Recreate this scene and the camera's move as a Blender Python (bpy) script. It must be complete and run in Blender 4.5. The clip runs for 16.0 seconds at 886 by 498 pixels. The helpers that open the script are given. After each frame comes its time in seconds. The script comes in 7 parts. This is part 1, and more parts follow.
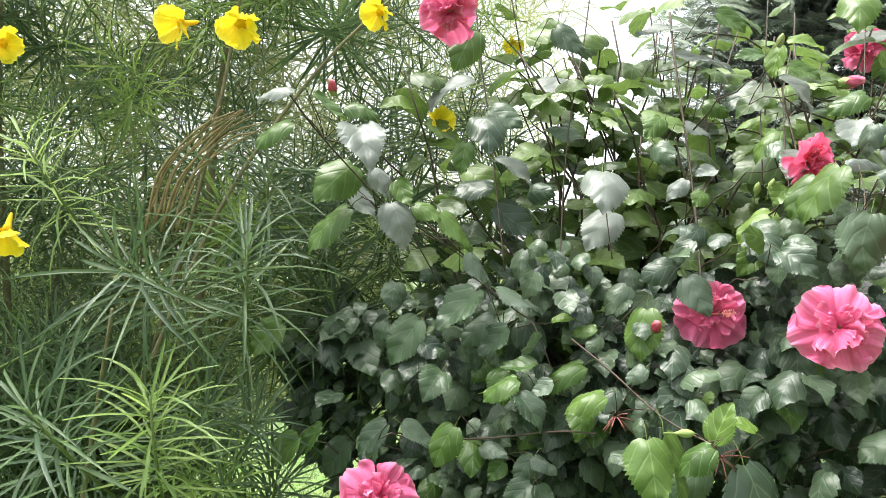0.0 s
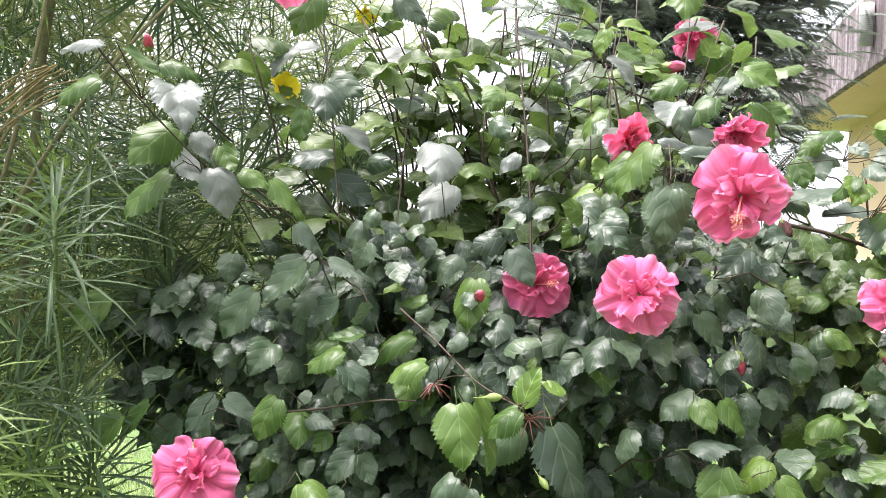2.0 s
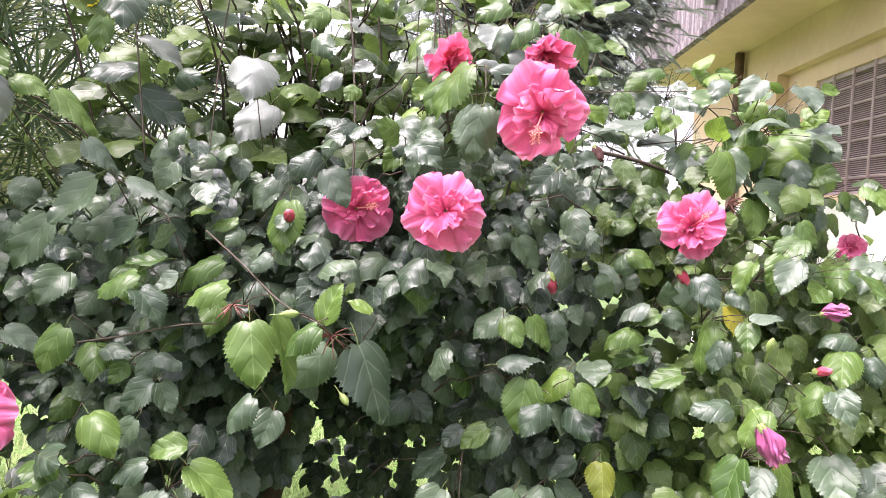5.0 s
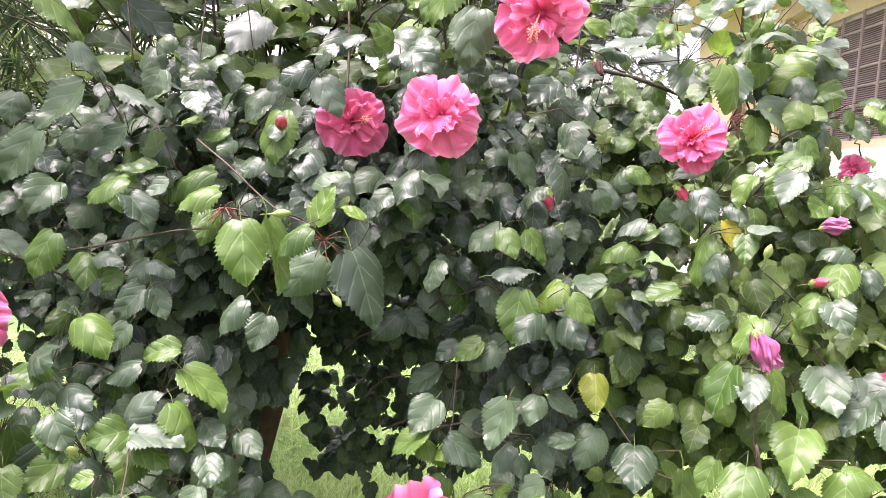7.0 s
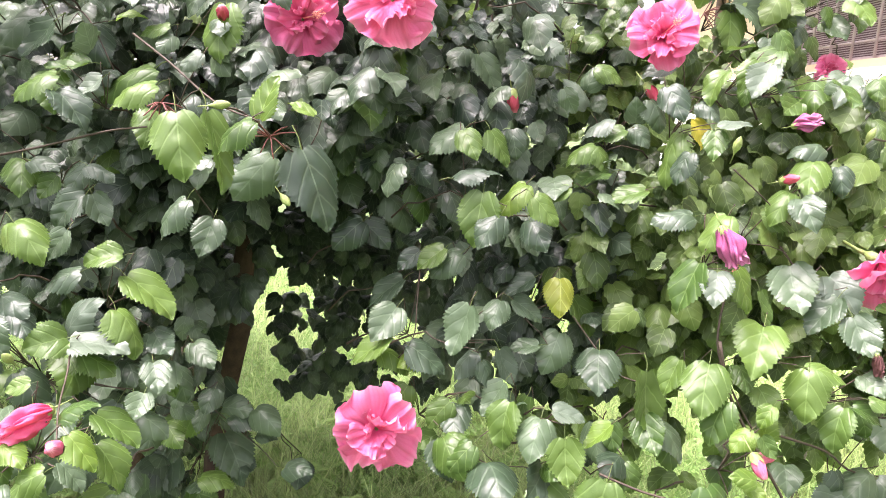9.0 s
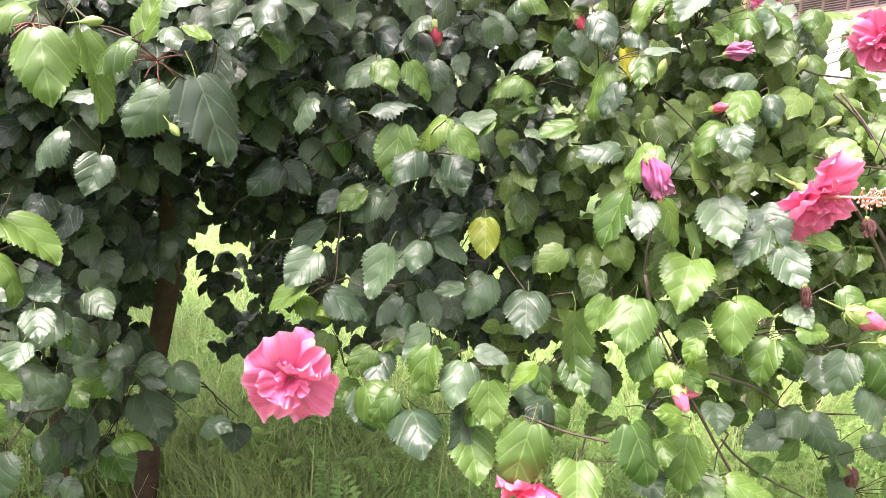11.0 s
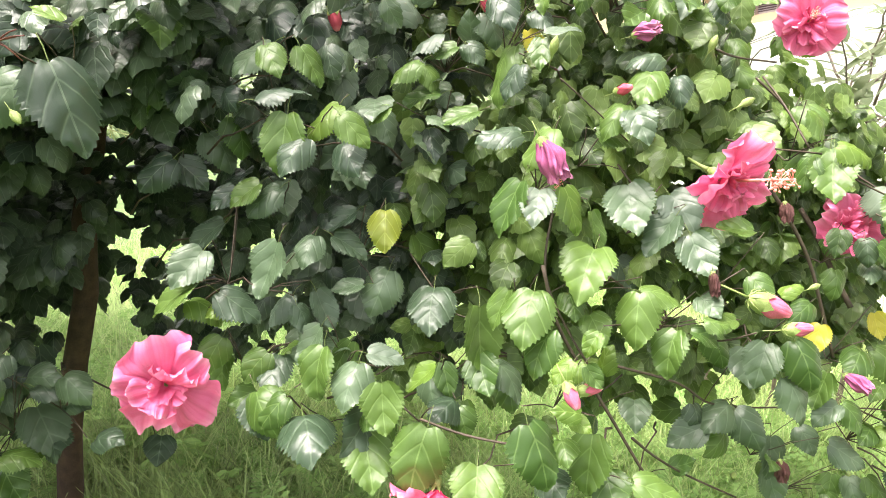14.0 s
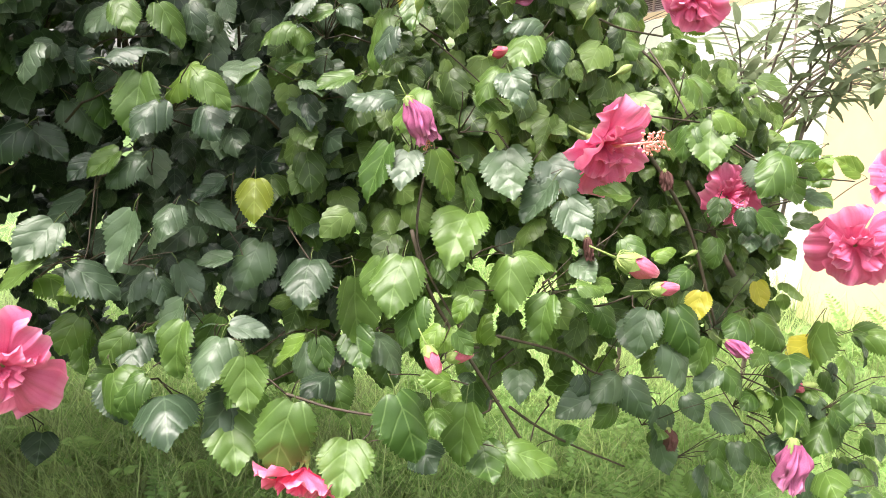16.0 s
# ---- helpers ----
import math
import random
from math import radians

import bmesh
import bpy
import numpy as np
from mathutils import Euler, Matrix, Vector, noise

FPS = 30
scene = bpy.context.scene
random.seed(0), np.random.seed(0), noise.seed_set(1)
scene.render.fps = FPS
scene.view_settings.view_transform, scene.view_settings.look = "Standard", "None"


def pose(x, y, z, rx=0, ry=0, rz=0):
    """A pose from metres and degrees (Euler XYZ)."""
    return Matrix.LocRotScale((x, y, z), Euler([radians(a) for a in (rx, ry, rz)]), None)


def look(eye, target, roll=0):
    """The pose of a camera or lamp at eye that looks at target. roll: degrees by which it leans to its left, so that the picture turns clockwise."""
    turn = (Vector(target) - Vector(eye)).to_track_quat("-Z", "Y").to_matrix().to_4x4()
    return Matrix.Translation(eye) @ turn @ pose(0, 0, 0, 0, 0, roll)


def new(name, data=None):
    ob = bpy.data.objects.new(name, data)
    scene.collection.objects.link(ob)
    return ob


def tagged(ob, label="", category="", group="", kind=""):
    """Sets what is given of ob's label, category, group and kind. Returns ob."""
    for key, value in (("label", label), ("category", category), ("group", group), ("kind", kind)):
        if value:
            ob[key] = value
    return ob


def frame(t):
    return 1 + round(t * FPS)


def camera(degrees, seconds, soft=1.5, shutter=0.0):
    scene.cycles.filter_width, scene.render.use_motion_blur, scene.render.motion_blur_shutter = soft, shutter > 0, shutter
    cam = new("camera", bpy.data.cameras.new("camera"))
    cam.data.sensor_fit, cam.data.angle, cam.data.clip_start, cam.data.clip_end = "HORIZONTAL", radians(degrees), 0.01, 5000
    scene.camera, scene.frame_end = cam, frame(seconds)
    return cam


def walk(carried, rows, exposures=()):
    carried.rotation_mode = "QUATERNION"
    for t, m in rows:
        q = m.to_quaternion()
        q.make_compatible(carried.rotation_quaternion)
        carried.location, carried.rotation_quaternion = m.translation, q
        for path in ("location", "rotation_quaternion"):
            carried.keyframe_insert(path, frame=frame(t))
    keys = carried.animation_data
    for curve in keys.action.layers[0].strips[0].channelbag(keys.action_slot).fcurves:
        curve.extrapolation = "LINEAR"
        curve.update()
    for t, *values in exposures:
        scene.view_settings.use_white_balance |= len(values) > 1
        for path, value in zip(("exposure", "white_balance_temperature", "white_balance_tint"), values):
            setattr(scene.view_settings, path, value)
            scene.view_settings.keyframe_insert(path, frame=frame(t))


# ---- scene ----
cam = camera(65.5, 16.0, soft=0.8)
PATH = [
    (0, (-0.057, -0.077, 1.501), (0.062, 1.918, 1.576), 2.4),
    (0.5, (-0.034, -0.075, 1.499), (0.182, 1.912, 1.566), 2.7),
    (1, (-0.016, -0.076, 1.499), (0.266, 1.903, 1.556), 2.8),
    (1.5, (0.006, -0.075, 1.495), (0.367, 1.892, 1.532), 2.7),
    (2, (0.033, -0.078, 1.492), (0.485, 1.869, 1.518), 2.7),
    (2.5, (0.055, -0.08, 1.484), (0.595, 1.845, 1.502), 2.3),
    (3, (0.085, -0.083, 1.478), (0.73, 1.81, 1.471), 2.7),
    (3.5, (0.11, -0.086, 1.474), (0.837, 1.777, 1.458), 2.5),
    (4, (0.128, -0.088, 1.47), (0.907, 1.753, 1.429), 2.4),
    (4.2, (0.133, -0.089, 1.469), (0.93, 1.744, 1.42), 2.4),
    (6.3, (0.141, -0.072, 1.401), (0.921, 1.759, 1.206), 3.2),
    (6.5, (0.144, -0.077, 1.397), (0.921, 1.755, 1.192), 3.1),
    (7, (0.151, -0.081, 1.381), (0.947, 1.74, 1.15), 3.0),
    (7.5, (0.162, -0.077, 1.37), (0.987, 1.723, 1.084), 3.1),
    (8, (0.172, -0.072, 1.355), (1.003, 1.716, 1.024), 2.9),
    (8.5, (0.181, -0.066, 1.341), (1.02, 1.711, 0.967), 2.5),
    (9, (0.196, -0.063, 1.329), (1.038, 1.703, 0.916), 2.5),
    (9.5, (0.212, -0.06, 1.316), (1.078, 1.687, 0.873), 2.6),
    (10, (0.233, -0.055, 1.3), (1.126, 1.668, 0.82), 2.9),
    (10.2, (0.237, -0.053, 1.294), (1.144, 1.661, 0.803), 2.9),
    (12.3, (0.325, -0.063, 1.269), (1.258, 1.636, 0.778), 1.1),
    (12.5, (0.325, -0.073, 1.277), (1.255, 1.628, 0.786), 1.0),
    (13, (0.34, -0.073, 1.27), (1.28, 1.628, 0.797), 1.0),
    (13.5, (0.364, -0.069, 1.264), (1.319, 1.624, 0.794), 0.8),
    (14, (0.392, -0.064, 1.253), (1.378, 1.61, 0.774), 1.2),
    (14.5, (0.425, -0.07, 1.244), (1.463, 1.572, 0.767), 1.3),
    (15, (0.444, -0.078, 1.235), (1.521, 1.535, 0.747), 1.4),
    (15.5, (0.46, -0.085, 1.222), (1.579, 1.497, 0.728), 1.5),
    (16, (0.471, -0.088, 1.212), (1.611, 1.482, 0.728), 1.7),
]
walk(cam, [(t, look(eye, target, roll)) for t, eye, target, roll in PATH], [(0, 1.63, 6450, 8), (3.5, 1.80, 6300, 27), (7, 2.06, 6450, 31), (9, 2.24, 6500, 29), (13, 2.18, 6800, 17), (15.2, 2.10, 6750, 13), (16, 1.80, 6750, 12)])

# ---- world and light: bright overcast sky ----
world = bpy.data.worlds.new("overcast_sky")
scene.world = world
world.use_nodes = True
wn, wl = world.node_tree.nodes, world.node_tree.links
wn.clear()
sky = wn.new("ShaderNodeTexSky")
sky.sky_type = "NISHITA"
sky.sun_disc = False
sky.sun_elevation, sky.sun_rotation = radians(72), radians(282)
sky.dust_density, sky.air_density = 4.0, 1.2
pale = wn.new("ShaderNodeHueSaturation")
pale.inputs["Saturation"].default_value = 0.22
sky_back = wn.new("ShaderNodeBackground")
sky_back.inputs["Strength"].default_value = 0.155
sky_out = wn.new("ShaderNodeOutputWorld")
wl.new(sky.outputs["Color"], pale.inputs["Color"])
wl.new(pale.outputs["Color"], sky_back.inputs["Color"])
wl.new(sky_back.outputs["Background"], sky_out.inputs["Surface"])

sun = new("sun", bpy.data.lights.new("sun", "SUN"))
sun.data.energy, sun.data.angle, sun.data.color = 3.0, radians(34), (1.0, 0.96, 0.9)
sun.matrix_world = look((-3.3, 0.7, 10.5), (0, 0, 0))


# ---- materials ----
def material(name, rough=0.5, spec=0.5):
    """A material with a Principled shader; returns it with its node helper."""
    m = bpy.data.materials.new(name)
    m.use_nodes = True
    b = m.node_tree.nodes["Principled BSDF"]
    b.inputs["Roughness"].default_value = rough
    b.inputs["Specular IOR Level"].default_value = spec
    return m, m.node_tree.nodes, m.node_tree.links, b


def node(n, kind, **values):
    x = n.new(kind)
    for key, value in values.items():
        x.inputs[key.replace("_", " ")].default_value = value
    return x


def maths(n, l, op, a, b=None):
    x = n.new("ShaderNodeMath")
    x.operation = op
    for k, v in ((0, a), (1, b)):
        if v is None:
            continue
        if isinstance(v, (int, float)):
            x.inputs[k].default_value = v
        else:
            l.new(v, x.inputs[k])
    return x.outputs[0]


def ramp(n, l, fac, stops):
    x = n.new("ShaderNodeValToRGB")
    while len(x.color_ramp.elements) < len(stops):
        x.color_ramp.elements.new(0.5)
    for e, (p, c) in zip(x.color_ramp.elements, stops):
        e.position, e.color = p, (*c, 1)
    l.new(fac, x.inputs["Fac"])
    return x.outputs["Color"]


def mix(n, l, fac, a, b, blend="MIX"):
    x = n.new("ShaderNodeMix")
    x.data_type, x.blend_type = "RGBA", blend
    for k, v in ((0, fac), (6, a), (7, b)):
        if isinstance(v, (int, float)):
            x.inputs[k].default_value = v
        elif isinstance(v, tuple):
            x.inputs[k].default_value = (*v, 1)
        else:
            l.new(v, x.inputs[k])
    return x.outputs[2]


def noise_tex(n, l, scale, detail=3.0, coord="Object"):
    tc = n.new("ShaderNodeTexCoord")
    x = node(n, "ShaderNodeTexNoise", Scale=scale, Detail=detail)
    l.new(tc.outputs[coord], x.inputs["Vector"])
    return x.outputs["Fac"]


def bump(n, l, b, height, strength, distance):
    x = node(n, "ShaderNodeBump", Strength=strength, Distance=distance)
    l.new(height, x.inputs["Height"])
    l.new(x.outputs["Normal"], b.inputs["Normal"])


def see_through(m, n, l, b, colour, amount):
    """Adds light that passes through a thin blade or petal."""
    t = n.new("ShaderNodeBsdfTranslucent")
    if isinstance(colour, tuple):
        t.inputs["Color"].default_value = (*colour, 1)
    else:
        l.new(colour, t.inputs["Color"])
    x = n.new("ShaderNodeMixShader")
    x.inputs[0].default_value = amount
    out = n["Material Output"]
    l.new(b.outputs[0], x.inputs[1])
    l.new(t.outputs[0], x.inputs[2])
    l.new(x.outputs[0], out.inputs["Surface"])


def leaf_material(name, dark, light, island=False, rough=0.33, through_amount=0.22, vein=0.16, spec=0.5):
    """A broad leaf: midrib and side veins along its own length, blotches, and a different tone for each leaf."""
    m, n, l, b = material(name, rough, spec)
    uv = n.new("ShaderNodeTexCoord")
    sep = n.new("ShaderNodeSeparateXYZ")
    l.new(uv.outputs["UV"], sep.inputs[0])
    across = maths(n, l, "ABSOLUTE", maths(n, l, "SUBTRACT", sep.outputs[0], 0.5))
    rib = maths(n, l, "LESS_THAN", across, 0.014)
    bow = maths(n, l, "SUBTRACT", sep.outputs[1], maths(n, l, "ADD", maths(n, l, "MULTIPLY", across, 0.80), maths(n, l, "MULTIPLY", maths(n, l, "MULTIPLY", across, across), 0.9)))
    wave = maths(n, l, "SINE", maths(n, l, "MULTIPLY", maths(n, l, "POWER", maths(n, l, "ADD", bow, 0.42), 0.8), 21.0))
    side = maths(n, l, "POWER", maths(n, l, "MAXIMUM", wave, 0.0), 18.0)
    veins = maths(n, l, "MAXIMUM", rib, side)
    if island:
        g = n.new("ShaderNodeNewGeometry")
        rnd = g.outputs["Random Per Island"]
    else:
        g = n.new("ShaderNodeObjectInfo")
        rnd = g.outputs["Random"]
    col = mix(n, l, rnd, dark, light)
    blot = noise_tex(n, l, 60.0 if island else 5.0, 4.0)
    col = mix(n, l, maths(n, l, "MULTIPLY", blot, 0.35), col, tuple(0.55 * c for c in dark))
    col = mix(n, l, maths(n, l, "MULTIPLY", veins, vein), col, tuple(min(1, 1.7 * c + 0.06) for c in light))
    l.new(col, b.inputs["Base Color"])
    fine = noise_tex(n, l, 500.0 if island else 40.0, 2.0)
    groove = maths(n, l, "POWER", maths(n, l, "MAXIMUM", wave, 0.0), 5.0)
    quilt = maths(n, l, "SUBTRACT", 1.0, maths(n, l, "ADD", maths(n, l, "MULTIPLY", groove, 0.7), maths(n, l, "MULTIPLY", rib, 0.9)))
    crease = noise_tex(n, l, 170.0 if island else 14.0, 3.0)
    bump(n, l, b, maths(n, l, "ADD", quilt, maths(n, l, "ADD", maths(n, l, "MULTIPLY", fine, 0.25), maths(n, l, "MULTIPLY", crease, 0.55))), 0.42, 0.0012)
    rr = maths(n, l, "ADD", maths(n, l, "MULTIPLY", blot, 0.24), rough - 0.06)
    l.new(rr, b.inputs["Roughness"])
    see_through(m, n, l, b, mix(n, l, 0.5, col, tuple(min(1, 2.2 * c) for c in light)), through_amount)
    return m


def petal_material(name, edge, heart, pale_edge, through_amount=0.3, streaks=0.20):
    """A thin veined petal, darker at its base and paler along the rim."""
    m, n, l, b = material(name, 0.68, 0.18)
    uv = n.new("ShaderNodeTexCoord")
    sep = n.new("ShaderNodeSeparateXYZ")
    l.new(uv.outputs["UV"], sep.inputs[0])
    info = n.new("ShaderNodeObjectInfo")
    col = ramp(n, l, sep.outputs[1], [(0.0, heart), (0.14, heart), (0.42, edge), (0.80, edge), (1.0, pale_edge)])
    streak = maths(n, l, "POWER", maths(n, l, "ABSOLUTE", maths(n, l, "SINE", maths(n, l, "MULTIPLY", sep.outputs[0], 44.0))), 0.5)
    blot = noise_tex(n, l, 45.0, 3.0)
    col = mix(n, l, maths(n, l, "MULTIPLY", maths(n, l, "SUBTRACT", 1.0, streak), streaks), col, heart)
    col = mix(n, l, maths(n, l, "MULTIPLY", blot, 0.35), col, pale_edge)
    col = mix(n, l, maths(n, l, "MULTIPLY", info.outputs["Random"], 0.25), col, heart)
    l.new(col, b.inputs["Base Color"])
    bump(n, l, b, maths(n, l, "ADD", streak, blot), 0.4, 0.001)
    see_through(m, n, l, b, col, through_amount)
    return m


def plain(name, a, c, scale, rough=0.6, relief=0.3, depth=0.002, spec=0.4, coord="Object"):
    """Two tones broken up at two scales, with relief."""
    m, n, l, b = material(name, rough, spec)
    big, small = noise_tex(n, l, scale, 4.0, coord), noise_tex(n, l, scale * 9, 3.0, coord)
    f = maths(n, l, "ADD", maths(n, l, "MULTIPLY", big, 0.7), maths(n, l, "MULTIPLY", small, 0.3))
    col = ramp(n, l, f, [(0.3, a), (0.7, c)])
    l.new(col, b.inputs["Base Color"])
    bump(n, l, b, f, relief, depth)
    return m


def streaked(name, dark, light, between_tone):
    """Concrete with dirt that has run down it in uneven stripes."""
    m, n, l, b = material(name, 0.9, 0.3)
    tc = n.new("ShaderNodeTexCoord")
    st = n.new("ShaderNodeMapping")
    st.inputs["Rotation"].default_value = (0, 0, radians(25.1))
    st.inputs["Scale"].default_value = (1.0, 7.0, 0.35)
    l.new(tc.outputs["Object"], st.inputs["Vector"])
    runs = node(n, "ShaderNodeTexNoise", Scale=2.2, Detail=6.0, Roughness=0.65)
    l.new(st.outputs["Vector"], runs.inputs["Vector"])
    grain = noise_tex(n, l, 30.0, 4.0)
    f = maths(n, l, "ADD", maths(n, l, "MULTIPLY", runs.outputs["Fac"], 0.8), maths(n, l, "MULTIPLY", grain, 0.2))
    col = ramp(n, l, f, [(0.36, dark), (0.50, between_tone), (0.64, light)])
    l.new(col, b.inputs["Base Color"])
    bump(n, l, b, f, 0.4, 0.006)
    return m


LEAF_DARK = leaf_material("hibiscus_leaf_mature", (0.026, 0.048, 0.027), (0.080, 0.126, 0.064), vein=0.22, rough=0.33, spec=0.40, through_amount=0.14)
# greyer, paler copies of the mature leaf: reflected sky put into the colour
LEAF_GREY_SHEEN = leaf_material("hibiscus_leaf_grey_sheen", (0.052, 0.082, 0.052), (0.115, 0.155, 0.105), vein=0.12, rough=0.36, spec=0.42)
LEAF_PALE_SHEEN = leaf_material("hibiscus_leaf_pale_sheen", (0.115, 0.138, 0.118), (0.205, 0.230, 0.200), vein=0.10, rough=0.40)
LEAF_MID = leaf_material("hibiscus_leaf_green", (0.036, 0.080, 0.016), (0.096, 0.164, 0.032), through_amount=0.22, vein=0.30, rough=0.34, spec=0.36)
LEAF_YOUNG = leaf_material("hibiscus_leaf_young", (0.078, 0.150, 0.018), (0.150, 0.238, 0.034), through_amount=0.34, vein=0.34, rough=0.40)
LEAF_YELLOW = leaf_material("hibiscus_leaf_yellowed", (0.42, 0.38, 0.040), (0.62, 0.50, 0.07), through_amount=0.35, vein=0.2)
LEAF_MOTTLED = leaf_material("hibiscus_leaf_turning_yellow", (0.15, 0.23, 0.025), (0.26, 0.30, 0.040), through_amount=0.35, vein=0.45)
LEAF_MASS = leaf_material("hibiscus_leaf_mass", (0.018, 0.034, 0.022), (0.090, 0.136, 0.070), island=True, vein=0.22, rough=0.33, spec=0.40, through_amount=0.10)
LEAF_MASS_LIGHT = leaf_material("hibiscus_leaf_mass_light", (0.026, 0.052, 0.017), (0.140, 0.215, 0.052), island=True, through_amount=0.26, vein=0.26, rough=0.34, spec=0.36)
PETAL = petal_material("pink_petal", (0.73, 0.140, 0.300), (0.56, 0.028, 0.13), (0.80, 0.31, 0.47), 0.34)
PETAL_DEEP = petal_material("deep_pink_petal", (0.82, 0.115, 0.250), (0.62, 0.02, 0.10), (0.90, 0.30, 0.46))
PETAL_WILT = petal_material("wilted_petal", (0.46, 0.095, 0.25), (0.17, 0.010, 0.08), (0.68, 0.34, 0.48), 0.10, 1.0)
PETAL_DRY = plain("dried_petal", (0.045, 0.016, 0.016), (0.12, 0.045, 0.04), 60, 0.8)
PETAL_YELLOW = petal_material("yellow_petal", (0.94, 0.76, 0.02), (0.85, 0.58, 0.01), (0.95, 0.85, 0.12))
SEPAL = plain("green_sepal", (0.13, 0.19, 0.05), (0.27, 0.33, 0.10), 120, 0.5)
ANTHER = plain("anther", (0.78, 0.20, 0.24), (0.88, 0.44, 0.32), 300, 0.7)
BUD_PINK = petal_material("pink_bud", (0.62, 0.105, 0.20), (0.40, 0.04, 0.10), (0.80, 0.38, 0.46), 0.12, 0.7)
BUD_RED = petal_material("red_bud", (0.54, 0.06, 0.105), (0.34, 0.015, 0.04), (0.74, 0.24, 0.30), 0.1)
STALK_RED = plain("red_stalk", (0.11, 0.030, 0.028), (0.22, 0.085, 0.065), 90, 0.6)
BARK = plain("grey_brown_bark", (0.022, 0.016, 0.013), (0.075, 0.055, 0.043), 40, 0.85, 0.8, 0.004)
TRUNK_BARK = plain("red_brown_bark", (0.026, 0.015, 0.011), (0.082, 0.047, 0.032), 40, 0.85, 0.8, 0.004)
GREY_STEM = plain("grey_green_stem", (0.11, 0.11, 0.08), (0.26, 0.25, 0.19), 60, 0.8, 0.5, 0.002)
TWIG = plain("red_brown_twig", (0.028, 0.021, 0.014), (0.080, 0.056, 0.038), 90, 0.7, 0.5, 0.001)
TWIG_GREEN = plain("green_twig", (0.07, 0.12, 0.03), (0.16, 0.20, 0.06), 90, 0.6)
NEEDLE = leaf_material("oleander_blade", (0.026, 0.060, 0.026), (0.14, 0.215, 0.088), island=True, rough=0.42, spec=0.45, through_amount=0.26, vein=0.0)
NEEDLE_YOUNG = leaf_material("oleander_blade_young", (0.11, 0.195, 0.045), (0.26, 0.36, 0.095), island=True, rough=0.4, through_amount=0.36, vein=0.0)
# paler copy of the blade colour: sunlight on the back foliage painted in
NEEDLE_SUNLIT = leaf_material("oleander_blade_sunlit", (0.14, 0.18, 0.07), (0.42, 0.46, 0.22), island=True, rough=0.5, through_amount=0.4, vein=0.0)
OLEANDER_BARK = plain("pale_green_bark", (0.11, 0.105, 0.05), (0.22, 0.20, 0.11), 40, 0.8, 0.5, 0.002)
NEEDLE_DRY = plain("dry_blade", (0.15, 0.11, 0.05), (0.30, 0.235, 0.115), 50, 0.8)
FROND = leaf_material("feathery_leaflet", (0.10, 0.135, 0.105), (0.30, 0.345, 0.275), island=True, rough=0.5, through_amount=0.35, vein=0.0)
SHRUB = leaf_material("lance_leaf", (0.095, 0.130, 0.070), (0.23, 0.265, 0.165), island=True, rough=0.4, vein=0.0)
FAR_GREEN = leaf_material("far_leaf", (0.10, 0.15, 0.06), (0.22, 0.28, 0.12), island=True, rough=0.6, vein=0.0)
GRASS = leaf_material("grass_blade", (0.085, 0.165, 0.030), (0.60, 0.80, 0.30), island=True, rough=0.5, through_amount=0.38, vein=0.0)
WEED = leaf_material("weed_leaflet", (0.15, 0.30, 0.07), (0.36, 0.56, 0.19), island=True, rough=0.5, through_amount=0.3, vein=0.0)
SOIL = plain("grassy_soil", (0.030, 0.058, 0.016), (0.11, 0.18, 0.050), 9, 0.95, 0.6, 0.02)
PLASTER = plain("cream_plaster", (0.67, 0.485, 0.315), (0.79, 0.605, 0.415), 1.6, 0.85, 0.25, 0.004)
PLINTH = plain("whitewashed_plaster", (0.72, 0.69, 0.62), (0.86, 0.84, 0.78), 2.2, 0.85, 0.35, 0.004)
CONCRETE = streaked("weathered_concrete", (0.085, 0.070, 0.078), (0.40, 0.36, 0.37), (0.20, 0.165, 0.175))
PVC = plain("grey_plastic", (0.40, 0.40, 0.41), (0.56, 0.56, 0.56), 14, 0.5)
LANCE_TWIG = plain("pale_brown_twig", (0.10, 0.075, 0.065), (0.22, 0.17, 0.145), 90, 0.7)
IRON = plain("pale_painted_iron", (0.40, 0.31, 0.32), (0.58, 0.47, 0.47), 12, 0.6)
WIRE = plain("dark_mesh_backing", (0.13, 0.072, 0.080), (0.20, 0.12, 0.13), 20, 0.7)
PIPE_MAT = plain("rusty_drainpipe", (0.09, 0.06, 0.045), (0.20, 0.14, 0.10), 14, 0.8)

# ---- building blocks ----
PLACE = {}


def thing(name, at, label, category, group="", kind=""):
    """An Empty at the thing's base."""
    ob = new(name)
    ob.location = at
    ob.empty_display_size = 0.05
    PLACE[ob] = Matrix.Translation(at)
    return tagged(ob, label, category, group, kind)


def under(ob, parent, world_matrix):
    """Makes ob a part of parent, at a place in the world."""
    ob.parent = parent
    ob.matrix_basis = PLACE[parent].inverted() @ world_matrix
    PLACE[ob] = world_matrix.copy()
    return ob


def finish(bm, name, materials, smooth=True):
    me = bpy.data.meshes.new(name)
    bm.to_mesh(me)
    bm.free()
    for m in materials if isinstance(materials, (list, tuple)) else [materials]:
        me.materials.append(m)
    if smooth:
        me.shade_smooth()
    return me


def part(name, bm, materials, parent, label="", smooth=True):
    """Links a bmesh, or a mesh made before, as one part; its points are in the world."""
    me = bm if isinstance(bm, bpy.types.Mesh) else finish(bm, name, materials, smooth)
    ob = under(new(name, me), parent, Matrix())
    return tagged(ob, label)


def piece(name, mesh, parent, m):
    return under(new(name, mesh), parent, m)


